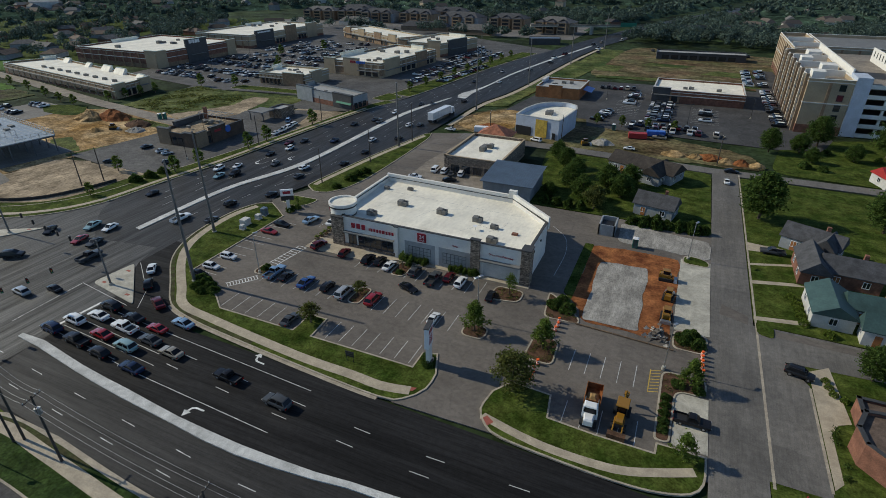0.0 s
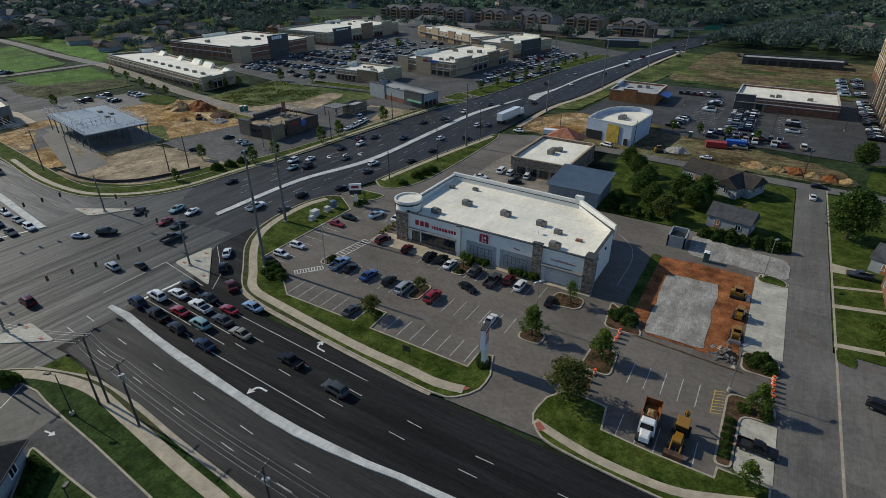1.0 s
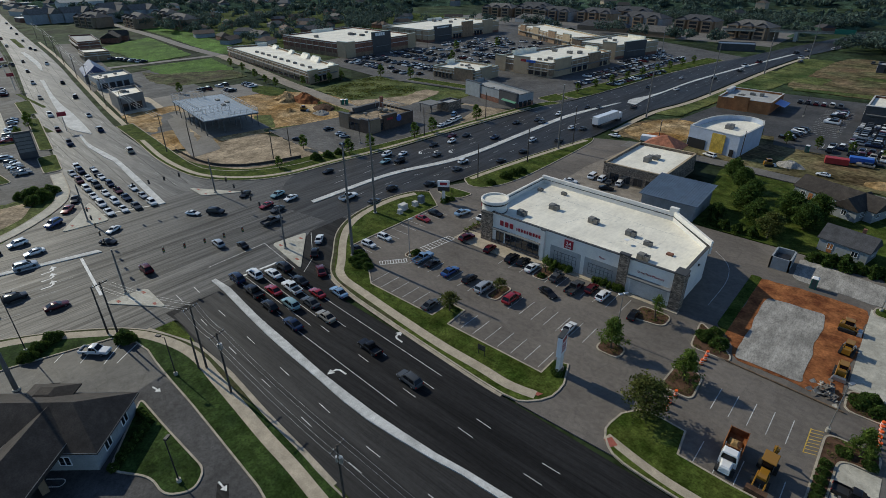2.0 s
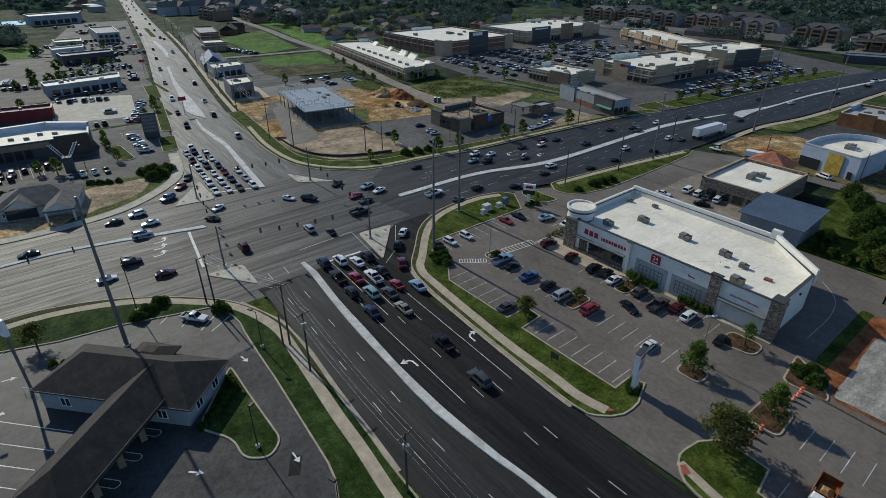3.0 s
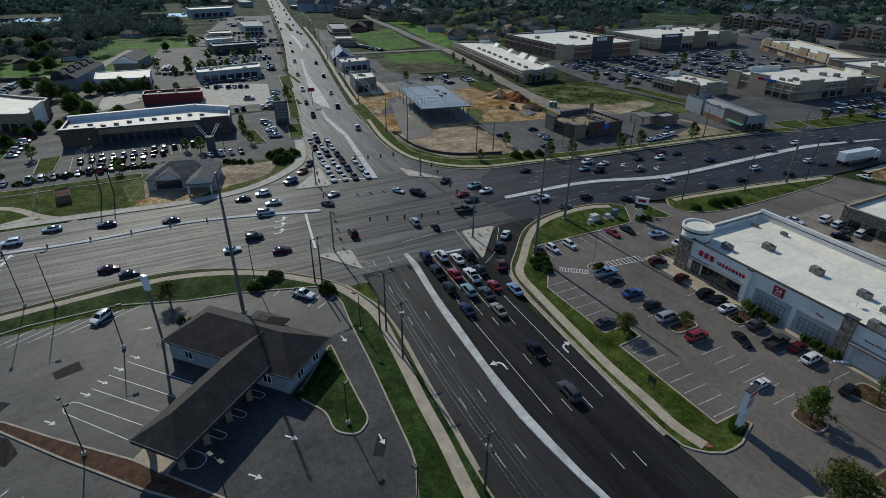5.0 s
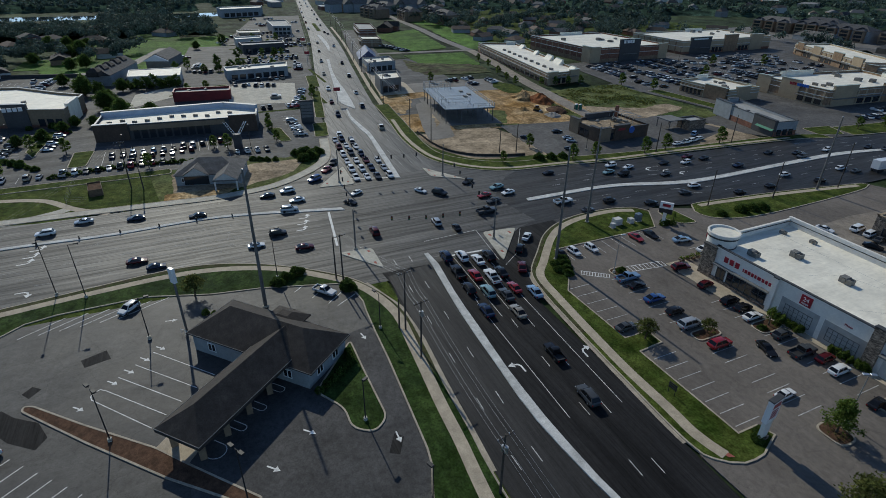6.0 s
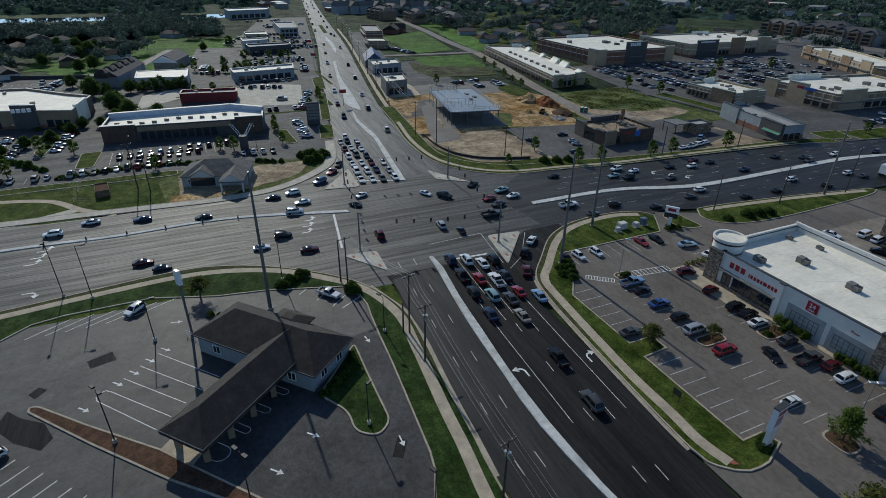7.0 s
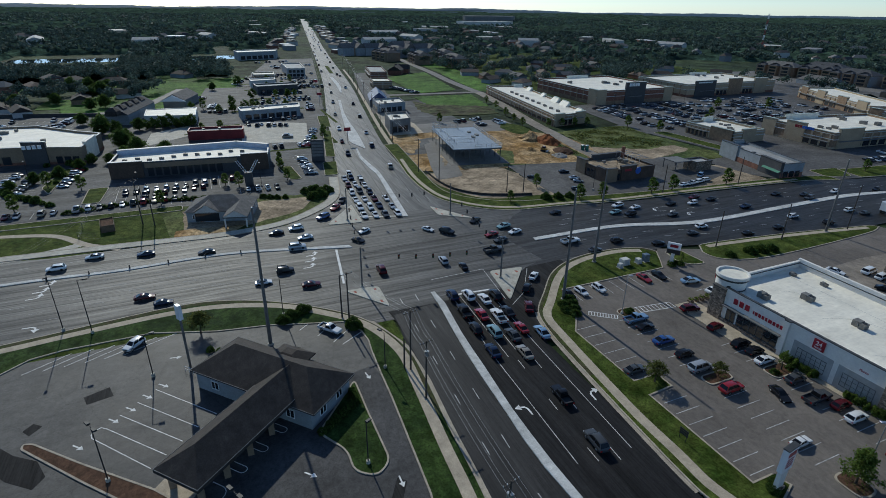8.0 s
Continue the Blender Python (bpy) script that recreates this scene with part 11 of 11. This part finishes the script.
def heap(x, y, rx, ry, h, mt, label, seed, n=14):
    """An uneven heap of loose material."""
    rr = random.Random(seed)
    v, f = [], []
    lev = ((0, 1.0), (0.35, 0.75), (0.7, 0.42), (0.92, 0.16))
    for z, s in lev:
        for i in range(n):
            a = 2 * math.pi * i / n
            q = s * rr.uniform(0.82, 1.15)
            v.append((rx * q * math.cos(a), ry * q * math.sin(a), h * z * rr.uniform(0.85, 1.1) - (0.1 if z == 0 else 0)))
    v.append((0, 0, h))
    for k in range(3):
        f += [(k * n + i, k * n + (i + 1) % n, (k + 1) * n + (i + 1) % n, (k + 1) * n + i) for i in range(n)]
    f += [(3 * n + i, 3 * n + (i + 1) % n, 4 * n) for i in range(n)]
    ob = part("soil_mound", Geo().add(v, f), mt)
    ob.matrix_basis = pose(x, y, 0)
    return tagged(ob, label, "soil_mound")


heap(-213, 133, 7, 5, 3.2, "clay", "heap of orange clay on the plot", 1)
heap(-205, 137, 8, 5, 3.6, "redclay", "heap of dark red clay on the plot", 2)
heap(-188, 134, 6, 4, 2.0, "mulch", "heap of dark topsoil on the plot", 3)
heap(-182, 128, 4, 3, 1.4, "gravel", "heap of grey gravel on the plot", 4)
heap(-195, 122, 3, 2, 1.2, "clay", "small heap of clay", 5)
heap(-25, 180, 4, 2.6, 1.8, "gravel", "heap of grey gravel on the site", 6)
heap(-2, 177, 5, 2.5, 1.5, "clay", "heap of orange clay on the site", 7)
heap(8, 178, 5, 2.2, 1.4, "redclay", "heap of red clay on the site", 8)
for k in range(5):
    heap(4 + 4.2 * k, 176.5 - 0.5 * k, 2.6, 1.8, 1.5 + 0.2 * (k % 2), "redclay" if k % 2 else "clay", "round heap of clay in a row on the site", 20 + k)
heap(-66, 184, 5, 4, 1.5, "redclay", "heap of red clay beside the half-built shop", 9)
# Broken asphalt by the gravel pad
r = random.Random(4)
rub = empty("rubble_pile", "heap of broken asphalt slabs", "rubble")
for k in range(60):
    x, y = r.gauss(0.9, 0.9), r.gauss(77.2, 0.9)
    z = max(0.05, 1.1 - math.hypot(x - 0.9, y - 77.2) * 0.6) * r.uniform(0.3, 1)
    s = r.uniform(0.2, 0.5)
    ch = part("slab_chunk", Geo().prism([(-s, -s * 0.7), (s * 0.8, -s), (s, s * 0.6), (-s * 0.6, s)], -0.09, 0.09), "lot" if k % 3 else "gravel", rub)
    ch.matrix_basis = pose(x, y, z, r.uniform(-40, 40), r.uniform(-40, 40), r.uniform(0, 360))
lg = empty("timber_edging", "row of timber baulks along the dug-up edge", "edging")
for k in range(9):
    t0, t1 = k / 9, (k + 0.96) / 9
    part("baulk", Geo().tube((-13.4 + 17 * t0, 75.0 - 1.0 * t0, 0.14), (-13.4 + 17 * t1, 75.0 - 1.0 * t1, 0.14), 0.14, n=8), "wood", lg)
toil = empty("portable_toilet", "green portable toilet on the grass edge", "portable toilet", pose(-6.2, 107.6, 0.02))
part("cabin", Geo().box(-0.55, -0.55, 0, 0.55, 0.55, 2.1, c=0.05), "awning", toil)
part("roof", Geo().taper([(-0.6, -0.6), (0.6, -0.6), (0.6, 0.6), (-0.6, 0.6)], [(2.1, 0), (2.3, 0.2)]), "sign_white", toil)
part("door", Geo().box(-0.4, -0.58, 0.1, 0.4, -0.55, 1.95), "shingle_green", toil)
copy_thing(toil, pose(-24, 198, 0))
copy_thing(toil, pose(-187, 143, 0))
copy_thing(toil, pose(-186, 144.4, 0))
for x, y, c, lab in ((-9.5, 196, "sign_blue", "blue steel skip on the site"), (-15, 191, "redroof", "red steel skip on the site"), (-66.5, 177, "sign_white", "white site trailer beside the clay")):
    sk = empty("skip", lab, "skip", pose(x, y, 0, 0, 0, 10))
    part("box", Geo().box(-3, -1.2, 0.2, 3, 1.2, 1.9, c=0.05), c, sk)
    part("runner", Geo().box(-2.9, -0.9, 0, 2.9, -0.7, 0.2), "trimblack", sk)
    part("runner", Geo().box(-2.9, 0.7, 0, 2.9, 0.9, 0.2), "trimblack", sk)
for x, y, sx, sy, h, c in ((-90.3, 82.6, 0.8, 1.0, 1.5, "siding"), (-89.2, 80.4, 0.5, 0.5, 1.1, "siding"), (-89.6, 86.2, 0.6, 0.6, 1.2, "siding"), (-89.8, 88.6, 0.6, 0.7, 1.9, "bluemetal")):
    u = empty("utility_cabinet", "metal utility cabinet on the lawn", "utility cabinet", pose(x, y, 0.1))
    part("cabinet", Geo().box(-sx, -sy, 0, sx, sy, h, c=0.05), c, u)
    part("plinth", Geo().box(-sx - 0.15, -sy - 0.15, -0.05, sx + 0.15, sy + 0.15, 0.1), "concrete", u)
fen = empty("silt_fence", "low black silt fence round the cleared plot", "silt fence")
line = spline([(-180, 67.4), (-166, 67), (-156, 69), (-149, 74.5), (-145, 83), (-143, 90)], 2.5)
for a, b in zip(line, line[1:]):
    d = Vector(b) - Vector(a)
    n = Vector((-d.y, d.x)).normalized() * 0.02
    a2, b2 = Vector(a), Vector(b)
    part("panel", Geo().prism([tuple(a2 + n), tuple(b2 + n), tuple(b2 - n), tuple(a2 - n)], -0.05, 0.75), "trimblack", fen)
    part("stake", Geo().box(a[0] - 0.03, a[1] - 0.03, -0.1, a[0] + 0.03, a[1] + 0.03, 1.0), "wood", fen)
for k in range(4):
    pl = empty("planter", "dark square planter with green plants", "planter", pose(-70.6, 83.2 + 1.5 * k, 0.02))
    part("tub", Geo().taper([(-0.5, -0.5), (0.5, -0.5), (0.5, 0.5), (-0.5, 0.5)], [(0, 0.08), (0.6, 0)]), "stone", pl)
    rgp = np.random.default_rng(k)
    pts = rgp.normal(size=(120, 3)) * np.array((0.25, 0.25, 0.15)) + np.array((0, 0, 0.75))
    fo = new("foliage", quads_mesh("foliage", leaves(rgp, pts, 0.12, 0.8), "leaf_bright"))
    fo.parent = pl
bin_rail = empty("handrail", "white tube handrail by the bank ramp", "handrail", pose(-85.5, -13.4, 0, 0, 0, 42))
for k in range(4):
    part("post", Geo().cyl(k * 0.9, 0, 0, 1.0, 0.03), "sign_white", bin_rail)
part("rail", Geo().tube((0, 0, 1.0), (2.7, 0, 1.0), 0.03), "sign_white", bin_rail)
part("rail", Geo().tube((0, 0, 0.55), (2.7, 0, 0.55), 0.025), "sign_white", bin_rail)
hyd = empty("fire_hydrant", "red fire hydrant on the lawn corner", "fire hydrant", pose(19, 51.6, 0))
part("barrel", Geo().cyl(0, 0, 0, 0.7, 0.14, 0.12, 10), "sign_red", hyd)
part("bonnet", Geo().cyl(0, 0, 0.7, 0.9, 0.14, 0.05, 10), "sign_red", hyd)
part("outlet", Geo().tube((-0.22, 0, 0.5), (0.22, 0, 0.5), 0.06), "sign_red", hyd)

# ---- paving slabs, last ----
slabs(w1, WALK_CVS, 1.66, 0.14, 1.7)
slabs(w2, WALK_EAST, 1.26, 0.14, 1.3)
slabs(w3, WALK_BANK[60:] if len(WALK_BANK) > 160 else WALK_BANK, 1.7, 0.14, 1.7)

ls = empty("lawn_sign", "small dark lattice sign on two posts", "sign", pose(-41.6, 51.2, 0.1, 0, 0, 4))
for x in (-0.55, 0.55):
    part("post", Geo().cyl(x, 0, 0, 1.9, 0.05), "trimblack", ls)
for k in range(3):
    part("panel", Geo().box(-0.7, -0.04, 0.9 + 0.36 * k, 0.7, 0.04, 1.16 + 0.36 * k), "trimblack", ls)


# The plan is drawn in units of PLAN metres: bring every thing to its true size
for ob in scene.objects:
    if ob.parent is None and ob.type in ("MESH", "EMPTY", "CURVE", "FONT"):
        ob.matrix_basis = Matrix.Scale(PLAN, 4) @ ob.matrix_basis
